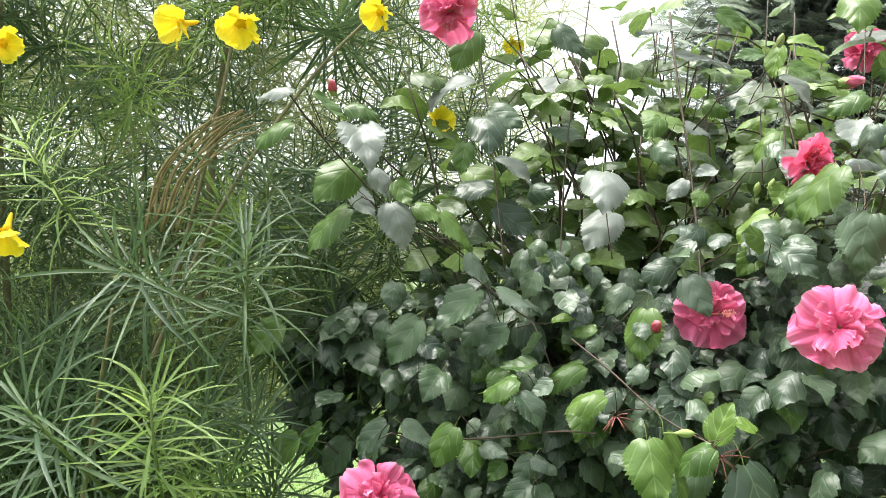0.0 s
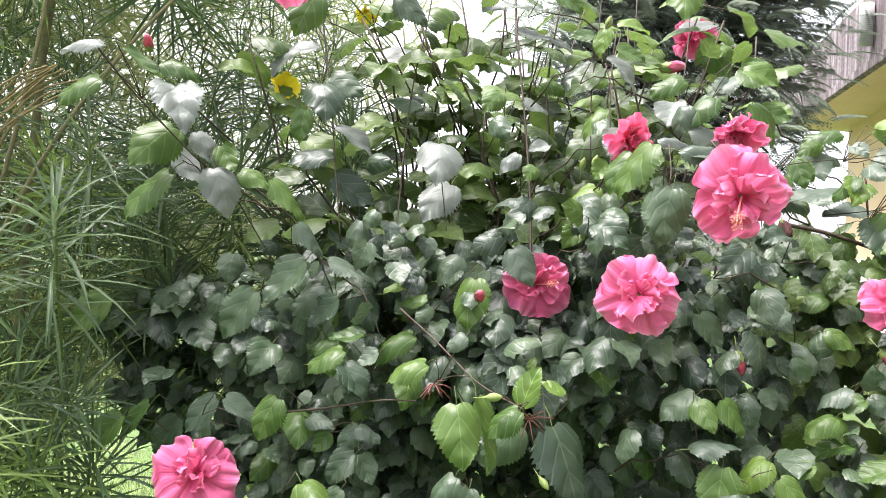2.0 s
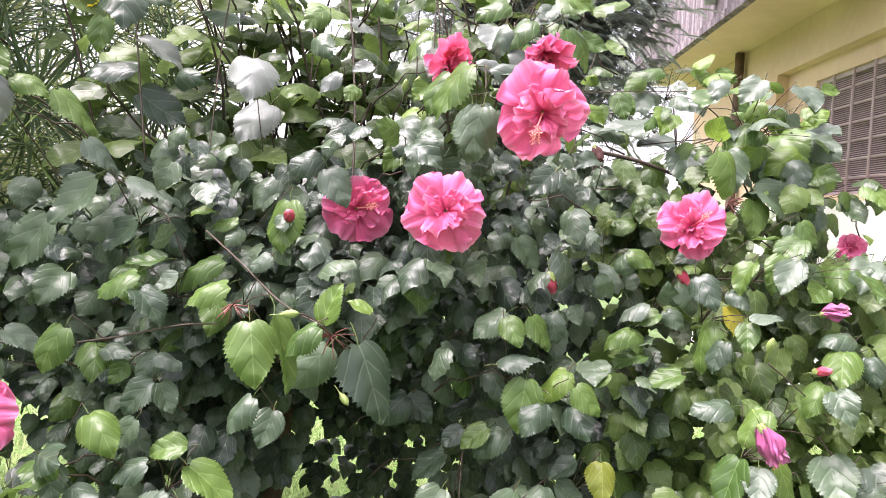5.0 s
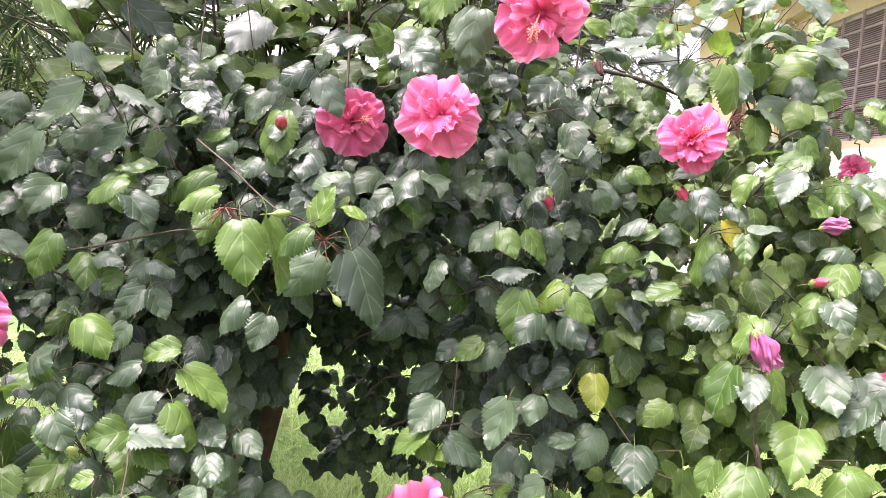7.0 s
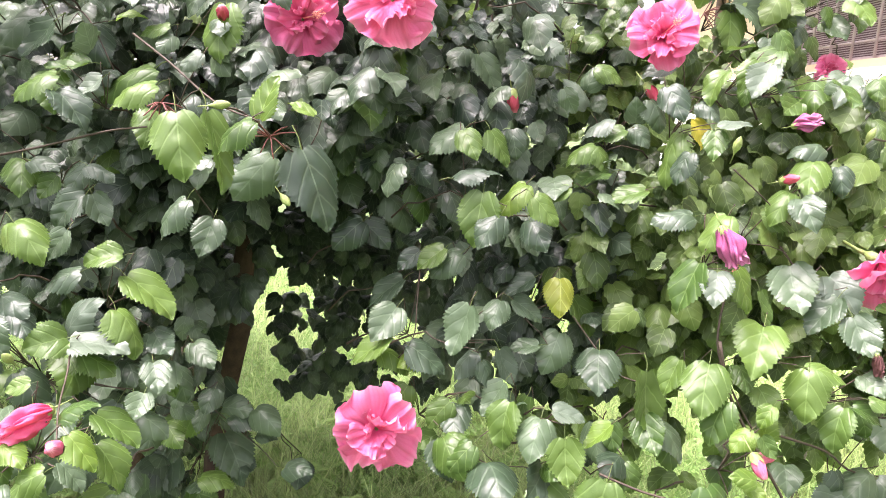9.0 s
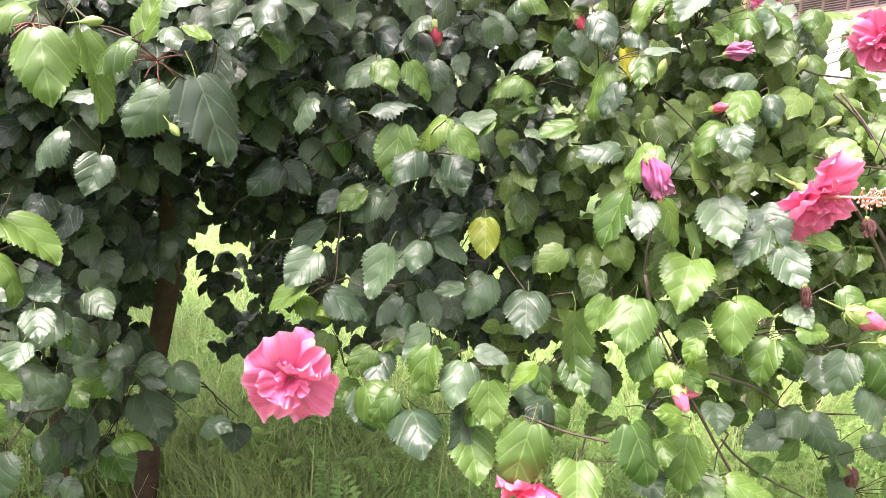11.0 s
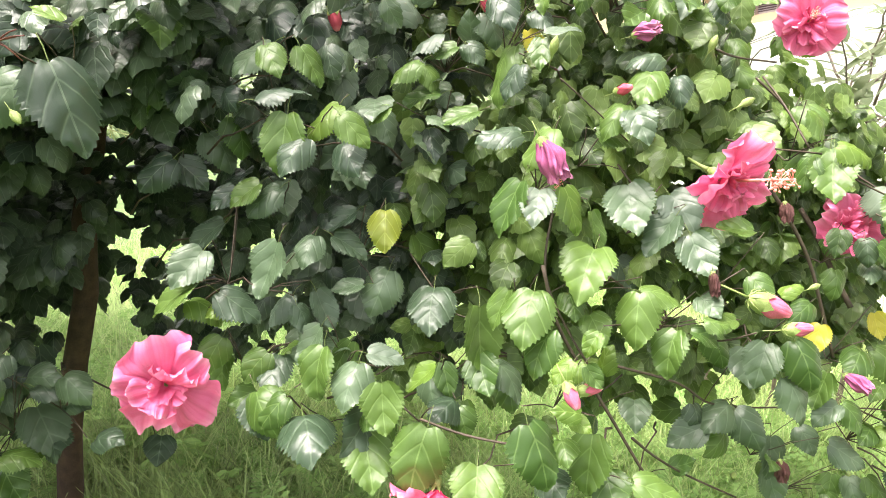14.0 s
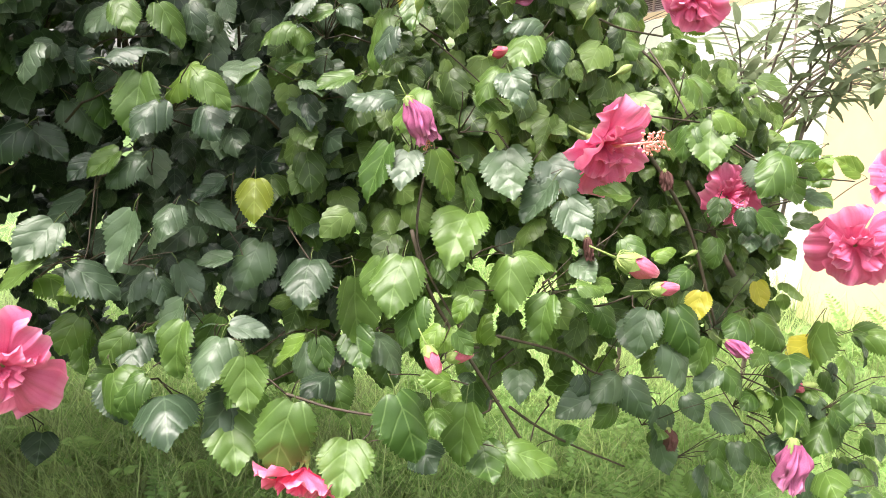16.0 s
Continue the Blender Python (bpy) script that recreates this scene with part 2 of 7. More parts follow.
def raw_mesh(name, verts, faces, uvs, materials, smooth=True, slots=None):
    """A mesh from whole arrays; uvs go point by point."""
    me = bpy.data.meshes.new(name)
    me.from_pydata([tuple(v) for v in verts], [], [tuple(f) for f in faces])
    for m in materials:
        me.materials.append(m)
    if uvs is not None:
        layer = me.uv_layers.new(name="UVMap")
        index = np.zeros(len(me.loops), dtype=np.int32)
        me.loops.foreach_get("vertex_index", index)
        layer.data.foreach_set("uv", np.asarray(uvs, dtype=np.float32)[index].ravel())
    if slots is not None:
        me.polygons.foreach_set("material_index", np.asarray(slots, dtype=np.int32))
    if smooth:
        me.shade_smooth()
    me.update()
    return me


def box(bm, a, b, m=Matrix(), bevel=0.0):
    """A box between two corners, set by m."""
    c = [(x, y, z) for x in (a[0], b[0]) for y in (a[1], b[1]) for z in (a[2], b[2])]
    v = [bm.verts.new(m @ Vector(p)) for p in c]
    f = [bm.faces.new([v[i] for i in q]) for q in ((0, 1, 3, 2), (4, 6, 7, 5), (0, 4, 5, 1), (2, 3, 7, 6), (0, 2, 6, 4), (1, 5, 7, 3))]
    if bevel:
        bmesh.ops.bevel(bm, geom=list({e for g in f for e in g.edges}), offset=bevel, segments=2, affect="EDGES", profile=0.5)
    return bm


def tube(bm, points, radii, sides=7, close=True):
    """A tapering round limb along points."""
    rings, last = [], None
    pts = [Vector(p) for p in points]
    for i, p in enumerate(pts):
        d = (pts[min(i + 1, len(pts) - 1)] - pts[max(i - 1, 0)]).normalized()
        a = d.orthogonal().normalized() if last is None else (last - d * last.dot(d)).normalized()
        last = a
        c = d.cross(a)
        rings.append([bm.verts.new(p + radii[i] * (a * math.cos(k * math.tau / sides) + c * math.sin(k * math.tau / sides))) for k in range(sides)])
    for r, s in zip(rings, rings[1:]):
        for k in range(sides):
            bm.faces.new((r[k], r[(k + 1) % sides], s[(k + 1) % sides], s[k]))
    if close:
        bm.faces.new(rings[-1])
        bm.faces.new(list(reversed(rings[0])))
    return bm


def bent(a, b, sag=0.0, wobble=0.0, n=7, rng=random):
    """Points from a to b along an uneven bow."""
    a, b = Vector(a), Vector(b)
    out = []
    for i in range(n):
        t = i / (n - 1)
        p = a.lerp(b, t) + Vector((0, 0, sag * 4 * t * (1 - t)))
        if 0 < i < n - 1:
            p += Vector((rng.uniform(-1, 1), rng.uniform(-1, 1), rng.uniform(-1, 1))) * wobble
        out.append(p)
    return out


def aim(base, along, face, length, width):
    """The matrix of a blade at base, growing along, with its upper side towards face."""
    y = Vector(along).normalized()
    z = Vector(face)
    z = (z - y * z.dot(y))
    z = z.normalized() if z.length > 1e-4 else y.orthogonal().normalized()
    x = y.cross(z)
    m = Matrix((x * width, y * length, z * length)).transposed().to_4x4()
    m.translation = Vector(base)
    return m


# ---- the broad serrated leaf ----
def leaf_profile(v):
    return (max(v, 0.0) ** 0.46) * ((1 - v) ** 0.93) * 2.44


def leaf_arrays(rows, fold, arch, cup, wave, seed, teeth=3, cols=(-1.0, -0.55, 0.0, 0.55, 1.0)):
    """Points, faces and uvs of one leaf of unit length and width, base at the origin, tip at y = 1, upper side +z.
    The blade bows up between base and tip; its margin is cut into teeth that point forwards."""
    rng = random.Random(seed)
    ph, twist, bow = rng.uniform(0, 6), rng.uniform(-0.22, 0.22), rng.uniform(-0.05, 0.05)
    lift = rng.uniform(0.72, 1.0)
    vs, uv, fs = [], [], []
    for i in range(rows + 1):
        v = i / rows
        w = 0.5 * leaf_profile(0.010 + 0.982 * v)
        for c in cols:
            rim = abs(c) == 1
            x = c * w
            # rounded lobes either side of the stalk
            yy = v - 0.055 * abs(c) ** 0.8 * max(0.0, 1 - v * 5)
            if teeth and rim and 2 < i < rows - 1:
                k = i % teeth
                x *= (0.920, 0.975, 1.045)[k] + 0.02 * rng.random()
                yy += (-0.003, 0.004, 0.016)[k]
            # side veins run up and out; the blade is sunk along them and puffed between
            phase = max(0.0, v - 0.80 * abs(x) - 0.9 * x * x + 0.42) ** 0.8 * 21.0
            z = arch * 4 * v ** lift * (1 - v) + fold * abs(x) - cup * x * x * 3 + wave * c * c * math.sin(9 * v + ph + 1.5 * c) * 0.045
            z += -0.021 * math.sin(phase) * min(1.0, 3.5 * abs(c)) * (1 - 0.6 * abs(c) ** 3) + twist * x * v
            vs.append((x + bow * math.sin(math.pi * v), yy, z))
            uv.append((0.5 + c * w, v))
    k = len(cols)
    for i in range(rows):
        for j in range(k - 1):
            a = i * k + j
            fs.append((a, a + 1, a + k + 1, a + k))
    return np.array(vs), fs, np.array(uv)


def leaf_mesh(name, mat, **shape):
    """One leaf with its stalk, of unit length; the stalk runs back from the base."""
    v, f, uv = leaf_arrays(42, cols=(-1.0, -0.8, -0.55, -0.28, 0.0, 0.28, 0.55, 0.8, 1.0), **shape)
    f = list(f)
    slots = [0] * len(f)
    n = len(v)
    extra, euv = [], []
    for y, z, r in ((0.01, 0.0, 0.011), (-0.16, 0.02, 0.010), (-0.32, -0.03, 0.013)):
        for k in range(3):
            a = k * math.tau / 3
            extra.append((r * math.cos(a), y, z - 0.008 + r * math.sin(a)))
            euv.append((0.5, 0.0))
    for i in range(2):
        for k in range(3):
            a, b = n + i * 3 + k, n + i * 3 + (k + 1) % 3
            f.append((a, b, b + 3, a + 3))
            slots.append(1)
    return raw_mesh(name, np.vstack([v, extra]), f, np.vstack([uv, euv]), [mat, TWIG_GREEN], True, slots)


SHAPES = [
    dict(fold=0.22, arch=0.08, cup=0.30, wave=0.7, seed=1),
    dict(fold=0.10, arch=0.12, cup=0.30, wave=0.9, seed=2),
    dict(fold=0.36, arch=0.05, cup=0.18, wave=0.6, seed=3),
    dict(fold=0.02, arch=0.16, cup=0.36, wave=1.0, seed=4),
    dict(fold=0.24, arch=-0.04, cup=0.02, wave=1.0, seed=5),
    dict(fold=0.44, arch=0.11, cup=0.18, wave=1.1, seed=6),
    dict(fold=-0.05, arch=0.10, cup=0.24, wave=1.2, seed=7),
]
LEAVES = {tone: [leaf_mesh("leaf", mat, **s) for s in SHAPES] for tone, mat in (("dark", LEAF_DARK), ("grey_sheen", LEAF_GREY_SHEEN), ("pale", LEAF_PALE_SHEEN), ("mid", LEAF_MID), ("young", LEAF_YOUNG), ("yellow", LEAF_YELLOW), ("mottled", LEAF_MOTTLED))}
SMALL = [leaf_arrays(15, **s) for s in SHAPES]
PLAIN = [leaf_arrays(5, teeth=0, **s) for s in SHAPES]


def joined_blades(name, placed, templates, mats, slots=None):
    """Many blades in one mesh. placed: matrices; templates: their points, faces and uvs, taken in turn."""
    vs, fs, uvs, sl, at = [], [], [], [], 0
    for i, m in enumerate(placed):
        v, f, uv = templates[i % len(templates)]
        a = np.array(m)
        vs.append(v @ a[:3, :3].T + a[:3, 3])
        uvs.append(uv)
        fs.extend([tuple(k + at for k in q) for q in f])
        if slots is not None:
            sl.extend([slots[i]] * len(f))
        at += len(v)
    return raw_mesh(name, np.vstack(vs), fs, np.vstack(uvs), mats, True, sl if slots is not None else None)


# ---- flowers and buds ----
def petal_mesh(name, mat, seed, ruffle=1.0, curl=0.35, narrow=1.0, n=15):
    """A crinkled petal of unit length, growing along y, inner side +z: a narrow claw, a broad blade and a frilled, notched rim."""
    rng = random.Random(seed)
    p1, p2, p3 = rng.uniform(0, 6), rng.uniform(0, 6), rng.uniform(0, 6)
    lean = rng.uniform(-0.10, 0.10)
    vs, uv, fs = [], [], []
    cols = 25
    for i in range(n):
        v = i / (n - 1)
        w = narrow * (0.09 + 0.50 * math.sin(min(1.0, v * 1.12) * math.pi * 0.5) ** 1.4) * (1 - 0.26 * max(0, v - 0.74) / 0.26)
        for j in range(cols):
            c = 2 * j / (cols - 1) - 1
            rim, side = v ** 2.4, abs(c) ** 3 * v
            frill = 0.085 * math.sin(4.3 * c + p1) + 0.050 * math.sin(9.5 * c + p3) + 0.028 * math.sin(21 * c + p2)
            y = v * (1 - 0.20 * c * c * v) + ruffle * rim * (0.28 * frill - 0.035 * max(0.0, math.sin(7.5 * c + p2)))
            z = 0.10 * v - curl * v ** 2.2 + 0.14 * c * c * v * math.sin(p2) + ruffle * rim * frill
            z += ruffle * side * 0.05 * math.sin(13 * v + p1 * (1 if c > 0 else 2)) + 0.022 * v * math.sin(11 * c + p3) + 0.03 * math.sin(6 * v + p2) * (1 - c * c)
            vs.append((c * w + lean * v * v + 0.02 * ruffle * side * math.sin(15 * v + p3), y, z))
            uv.append((j / (cols - 1), v))
    for i in range(n - 1):
        for j in range(cols - 1):
            a = i * cols + j
            fs.append((a, a + 1, a + cols + 1, a + cols))
    return raw_mesh(name, vs, fs, np.array(uv), [mat])


OUTER = [petal_mesh("petal", PETAL, k, 1.15, 0.22) for k in (11, 12, 13, 14, 15)]
INNER = [petal_mesh("petal", PETAL, k, 1.5, 0.12, 0.88) for k in (21, 22, 23, 24)]
OUTER_DEEP = [petal_mesh("petal", PETAL_DEEP, k, 1.1, 0.35) for k in (31, 32)]
INNER_DEEP = [petal_mesh("petal", PETAL_DEEP, k, 1.5, 0.12, 0.8) for k in (41, 42)]
YELLOW = [petal_mesh("petal", PETAL_YELLOW, k, 0.5, 0.25, 0.95) for k in (61, 62)]


def calyx_bm(size, long=1.0):
    """A green cup of five pointed sepals on a short stalk, along +z, its mouth at the origin."""
    bm = bmesh.new()
    tube(bm, [(0, 0, -0.9 * size * long), (0.02 * size, 0, -0.55 * size), (0, 0, -0.30 * size)], [0.035 * size, 0.04 * size, 0.06 * size], 6)
    tube(bm, [(0, 0, -0.31 * size), (0, 0, -0.22 * size), (0, 0, -0.08 * size), (0, 0, 0.0)], [0.05 * size, 0.11 * size, 0.13 * size, 0.12 * size], 10)
    for k in range(5):
        a = k * math.tau / 5
        d = Vector((math.cos(a), math.sin(a), 0))
        e = Vector((-math.sin(a), math.cos(a), 0))
        q = [d * 0.11 + e * 0.07, d * 0.11 - e * 0.07, d * 0.17 + Vector((0, 0, 0.16)), d * 0.125 - Vector((0, 0, 0.06))]
        w = [bm.verts.new(p * size) for p in q]
        bm.faces.new((w[0], w[1], w[2]))
        bm.faces.new((w[1], w[0], w[3]))
    return bm


CALYX = finish(calyx_bm(1.0), "calyx", SEPAL)


def bud_cup_bm():
    """The close green cup of a bud on a thin stalk, with narrow bracts, along +z; the bud is one unit long."""
    bm = bmesh.new()
    tube(bm, [(0.06, 0, -0.95), (0.03, 0, -0.5), (0, 0, -0.18)], [0.022, 0.026, 0.04], 6)
    tube(bm, [(0, 0, -0.2), (0, 0, -0.12), (0, 0, 0.02), (0, 0, 0.14), (0, 0, 0.20)], [0.05, 0.17, 0.24, 0.275, 0.28], 12, False)
    for k in range(5):
        a = k * math.tau / 5
        d, e = Vector((math.cos(a), math.sin(a), 0)), Vector((-math.sin(a), math.cos(a), 0))
        w = [bm.verts.new(p) for p in (d * 0.272 + e * 0.16 + Vector((0, 0, 0.18)), d * 0.272 - e * 0.16 + Vector((0, 0, 0.18)), d * 0.31 + Vector((0, 0, 0.40)))]
        bm.faces.new(w)
    for k in range(7):
        a = k * math.tau / 7 + 0.2
        d = Vector((math.cos(a), math.sin(a), 0))
        tube(bm, [d * 0.05 + Vector((0, 0, -0.17)), d * 0.24 + Vector((0, 0, -0.10)), d * 0.36 + Vector((0, 0, 0.06))], [0.022, 0.020, 0.006], 4)
    return bm


BUD_CUP = finish(bud_cup_bm(), "calyx", SEPAL)


def column_bm():
    """The pollen column: a slim stalk with knobs, along +z, of unit length."""
    bm = bmesh.new()
    rng = random.Random(7)
    tube(bm, [(0, 0, 0), (0.02, 0, 0.5), (0.07, 0, 1.0)], [0.026, 0.018, 0.013], 6)
    for k in range(44):
        z = rng.uniform(0.62, 1.04)
        a = rng.uniform(0, math.tau)
        p = Vector((0.07 * z + math.cos(a) * rng.uniform(0.07, 0.14), math.sin(a) * rng.uniform(0.07, 0.14), z))
        bmesh.ops.create_icosphere(bm, subdivisions=1, radius=0.019, matrix=Matrix.Translation(p))
        tube(bm, [(0.05 * z, 0, z - 0.04), p], [0.006, 0.005], 3)
    return bm


COLUMN = finish(column_bm(), "stamen_column", ANTHER)


def facing(at, towards, spin=0.0):
    m = Vector(towards).normalized().to_track_quat("Z", "Y").to_matrix().to_4x4() @ Matrix.Rotation(spin, 4, "Z")
    m.translation = Vector(at)
    return m


def flower(plant, at, towards, size=0.12, seed=0, openness=1.0, deep=False, column=0.0, label=""):
    """A double hibiscus flower: calyx, five wide outer petals, crowded frilled inner petals, pollen column."""
    rng = random.Random(seed)
    r = size * 0.46
    m = facing(at, towards, rng.uniform(0, 6))
    ob = piece("flower", CALYX, plant, m @ Matrix.Translation((0, 0, -0.25 * r)) @ Matrix.Scale(r * 0.9, 4))
    tagged(ob, label or ("deep pink double hibiscus flower" if deep else "frilled pink double hibiscus flower"))
    outs, ins = (OUTER_DEEP, INNER_DEEP) if deep else (OUTER, INNER)
    for k in range(5):
        a = k * math.tau / 5 + rng.uniform(-0.22, 0.22)
        tilt = radians(5 + (1 - openness) * 60 + rng.uniform(-16, 18))
        s = r * rng.uniform(0.92, 1.18)
        q = m @ Matrix.Rotation(a, 4, "Z") @ Matrix.Translation((0, 0.04 * r, -0.18 * r + 0.03 * r * (k % 2))) @ Matrix.Rotation(tilt, 4, "X") @ Matrix.Rotation(rng.uniform(-0.35, 0.35), 4, "Y")
        piece("petal", outs[rng.randrange(len(outs))], ob, q @ Matrix.Diagonal((s * rng.uniform(1.0, 1.3), s, s, 1)))
    for ring, (count, lift, scale) in enumerate(((5, 30, 0.70), (4, 56, 0.52))):
        for k in range(count):
            a = (k + 0.5 * ring) * math.tau / count + rng.uniform(-0.45, 0.45)
            tilt = radians(lift + (1 - openness) * 25 + rng.uniform(-16, 16))
            s = r * scale * rng.uniform(0.75, 1.2)
            q = m @ Matrix.Rotation(a, 4, "Z") @ Matrix.Translation((0, 0.06 * r, -0.10 * r)) @ Matrix.Rotation(tilt, 4, "X") @ Matrix.Rotation(rng.uniform(-0.9, 0.9), 4, "Y")
            piece("petal", ins[rng.randrange(len(ins))], ob, q @ Matrix.Diagonal((s * rng.uniform(0.95, 1.35), s, s, 1)))
    if column:
        piece("stamen_column", COLUMN, ob, m @ Matrix.Rotation(0.5, 4, "X") @ Matrix.Scale(r * column, 4))
    return ob


def roll_mesh(seed, mat):
    """Spent petals rolled into a pleated pouch along +z, of unit length, with a ragged mouth."""
    rng = random.Random(seed)
    p, q, s = rng.uniform(0, 6), rng.uniform(0, 6), rng.uniform(0, 6)
    rows, around = 18, 64
    vs, fs, uv = [], [], []
    for i in range(rows):
        v = i / (rows - 1)
        r = 0.05 + 0.25 * math.sin(math.pi * min(1.0, 0.08 + 0.78 * v)) ** 0.8 + 0.06 * max(0.0, v - 0.85) / 0.15
        for k in range(around):
            a = k * math.tau / around
            pleat = 1 + v ** 0.3 * (0.32 * math.sin(6 * a + 2.6 * v + p) + 0.20 * math.sin(11 * a - 3.1 * v + q) + 0.12 * math.sin(19 * a + 7 * v) + 0.10 * math.sin(9 * v + 3 * a + s))
            rag = v ** 3 * (0.11 * math.sin(3 * a + s) + 0.07 * math.sin(8 * a + p) + 0.05 * math.sin(15 * a + q))
            b = a + 0.8 * v
            pleat += 0.55 * v * noise.noise((3.2 * math.cos(a) + seed, 3.2 * math.sin(a), 3.5 * v)) + 0.25 * v * noise.noise((9 * math.cos(a), 9 * math.sin(a) + seed, 6 * v))
            vs.append((r * pleat * math.cos(b) * 0.95 + 0.05 * math.sin(2.5 * v + s), r * pleat * math.sin(b) * 0.78, v + rag))
            uv.append((k / around, 0.1 + 0.85 * v))
    for i in range(rows - 1):
        for k in range(around):
            a, b = i * around + k, i * around + (k + 1) % around
            fs.append((a, b, b + around, a + around))
    # an inner fold that shows at the mouth
    base = len(vs)
    for i in range(6):
        v = i / 5
        for k in range(40):
            a = k * math.tau / 40
            r = 0.03 + 0.17 * v * (1 + 0.35 * math.sin(5 * a + q) + 0.15 * math.sin(12 * a + s))
            vs.append((r * math.cos(a), r * math.sin(a), 0.55 + 0.50 * v + 0.05 * v * math.sin(7 * a + p)))
            uv.append((k / 40, 0.4 + 0.5 * v))
    for i in range(5):
        for k in range(40):
            a, b = base + i * 40 + k, base + i * 40 + (k + 1) % 40
            fs.append((a, b, b + 40, a + 40))
    return raw_mesh("petal_roll", vs, fs, np.array(uv), [mat])


ROLLS = [roll_mesh(s, PETAL_WILT) for s in (51, 52, 53)] + [roll_mesh(54, PETAL_DEEP)]
DRY_ROLLS = [roll_mesh(s, PETAL_DRY) for s in (71, 72)]


def wilted(plant, at, towards, size=0.07, seed=0, label="closed wilted purple-pink hibiscus flower", column=0.0):
    """A spent flower: petals rolled together along its axis, the pollen column's end below them."""
    m = facing(at, towards, seed)
    ob = piece("wilted_flower", BUD_CUP, plant, m @ Matrix.Scale(size * 0.55, 4))
    tagged(ob, label)
    piece("petal_roll", ROLLS[seed % 4], ob, m @ Matrix.Diagonal((size * 1.05, size * 1.05, size, 1)))
    if column:
        piece("stamen_column", COLUMN, ob, m @ Matrix.Translation((0, 0, 0.25 * size)) @ Matrix.Scale(size * column, 4))
    return ob


def bud_tip_mesh(mat):
    """A pointed, spirally rolled bud along +z, of unit length."""
    bm = bmesh.new()
    rings, n = [], 10
    for i in range(n):
        v = i / (n - 1)
        r = 0.30 * math.sin(math.pi * (0.16 + 0.76 * v)) ** 0.7
        rings.append([bm.verts.new((r * (1 + 0.13 * math.sin(5 * (k * math.tau / 15) )) * math.cos(k * math.tau / 15 + v * 1.6), r * (1 + 0.13 * math.sin(5 * k * math.tau / 15)) * math.sin(k * math.tau / 15 + v * 1.6), v)) for k in range(15)])
    for a, b in zip(rings, rings[1:]):
        for k in range(15):
            bm.faces.new((a[k], a[(k + 1) % 15], b[(k + 1) % 15], b[k]))
    bm.faces.new(rings[-1])
    layer = bm.loops.layers.uv.new("UVMap")
    for f in bm.faces:
        for lp in f.loops:
            lp[layer].uv = (math.atan2(lp.vert.co.y, lp.vert.co.x) / math.tau + 0.5, lp.vert.co.z)
    return finish(bm, "bud_tip", mat)


BUD_TIPS = {"red": bud_tip_mesh(BUD_RED), "pink": bud_tip_mesh(BUD_PINK)}


def green_bud_mesh():
    bm = bmesh.new()
    tube(bm, [(0, 0, -0.9), (0.02, 0, -0.3), (0, 0, 0), (0, 0, 0.2), (0, 0, 0.5), (0, 0, 0.8), (0, 0, 1.0)], [0.03, 0.035, 0.14, 0.25, 0.28, 0.18, 0.03], 10)
    return finish(bm, "green_bud", SEPAL)


GREEN_BUD = green_bud_mesh()


def bud(plant, at, towards, size=0.035, seed=0, colour="red", label=""):
    """A bud: green cup, and, when it is about to open, the rolled pink petals above it."""
    m = facing(at, towards, seed)
    if colour == "green":
        return tagged(piece("bud", GREEN_BUD, plant, m @ Matrix.Scale(size, 4)), label or "closed pale green hibiscus bud")
    ob = piece("bud", BUD_CUP, plant, m @ Matrix.Scale(size, 4))
    tagged(ob, label or f"half-open {colour} hibiscus bud in a green calyx")
    piece("bud_tip", BUD_TIPS[colour], ob, m @ Matrix.Diagonal((size * 0.92, size * 0.92, size, 1)))
    return ob

# ---- ground ----
def ground_sheet():
    """One sheet to the horizon, a little uneven near the garden."""
    bm = bmesh.new()
    radii = [0.0] + [0.35 * 1.22 ** k for k in range(44)]
    rings = []
    for r in radii[1:]:
        rings.append([bm.verts.new((1.2 + r * math.cos(a), 1.6 + r * math.sin(a), 0.025 * noise.noise((r * math.cos(a), r * math.sin(a), 0)) if r < 8 else 0.0)) for a in (k * math.tau / 48 for k in range(48))])
    mid = bm.verts.new((1.2, 1.6, 0))
    for k in range(48):
        bm.faces.new((mid, rings[0][k], rings[0][(k + 1) % 48]))
    for a, b in zip(rings, rings[1:]):
        for k in range(48):
            bm.faces.new((a[k], b[k], b[(k + 1) % 48], a[(k + 1) % 48]))
    return finish(bm, "ground", SOIL)


tagged(new("ground", ground_sheet()), "rough lawn soil under grass", "ground", kind="structure")


def blade_template(bend, n=4):
    """A grass blade of unit length along y, leaning over."""
    vs, uv, fs = [], [], []
    for i in range(n + 1):
        v = i / n
        w = 0.5 * (1 - 0.85 * v)
        y, z = v * (1 - 0.35 * bend * v), -bend * v * v * 0.55
        vs += [(-w, y, z), (w, y, z)]
        uv += [(0, v), (1, v)]
    for i in range(n):
        a = 2 * i
        fs.append((a, a + 1, a + 3, a + 2))
    return np.array(vs), fs, np.array(uv)


BLADES = [blade_template(b, 4) for b in (0.4, 1.0, 1.6, 2.2)]


def grass_field(rng, count, area, height):
    """Blades over an area, thicker in tufts."""
    placed = []
    while len(placed) < count:
        x, y = area(rng)
        if noise.noise((x * 2.1, y * 2.1, 3)) < rng.uniform(-0.5, 0.1):
            continue
        a = rng.uniform(0, math.tau)
        up = rng.uniform(0.5, 1.6)
        h = height * rng.uniform(0.5, 1.25)
        placed.append(aim((x, y, -0.01), (math.cos(a), math.sin(a), up), (math.cos(a), math.sin(a), -0.3), h, rng.uniform(0.0042, 0.0100)))
    return placed


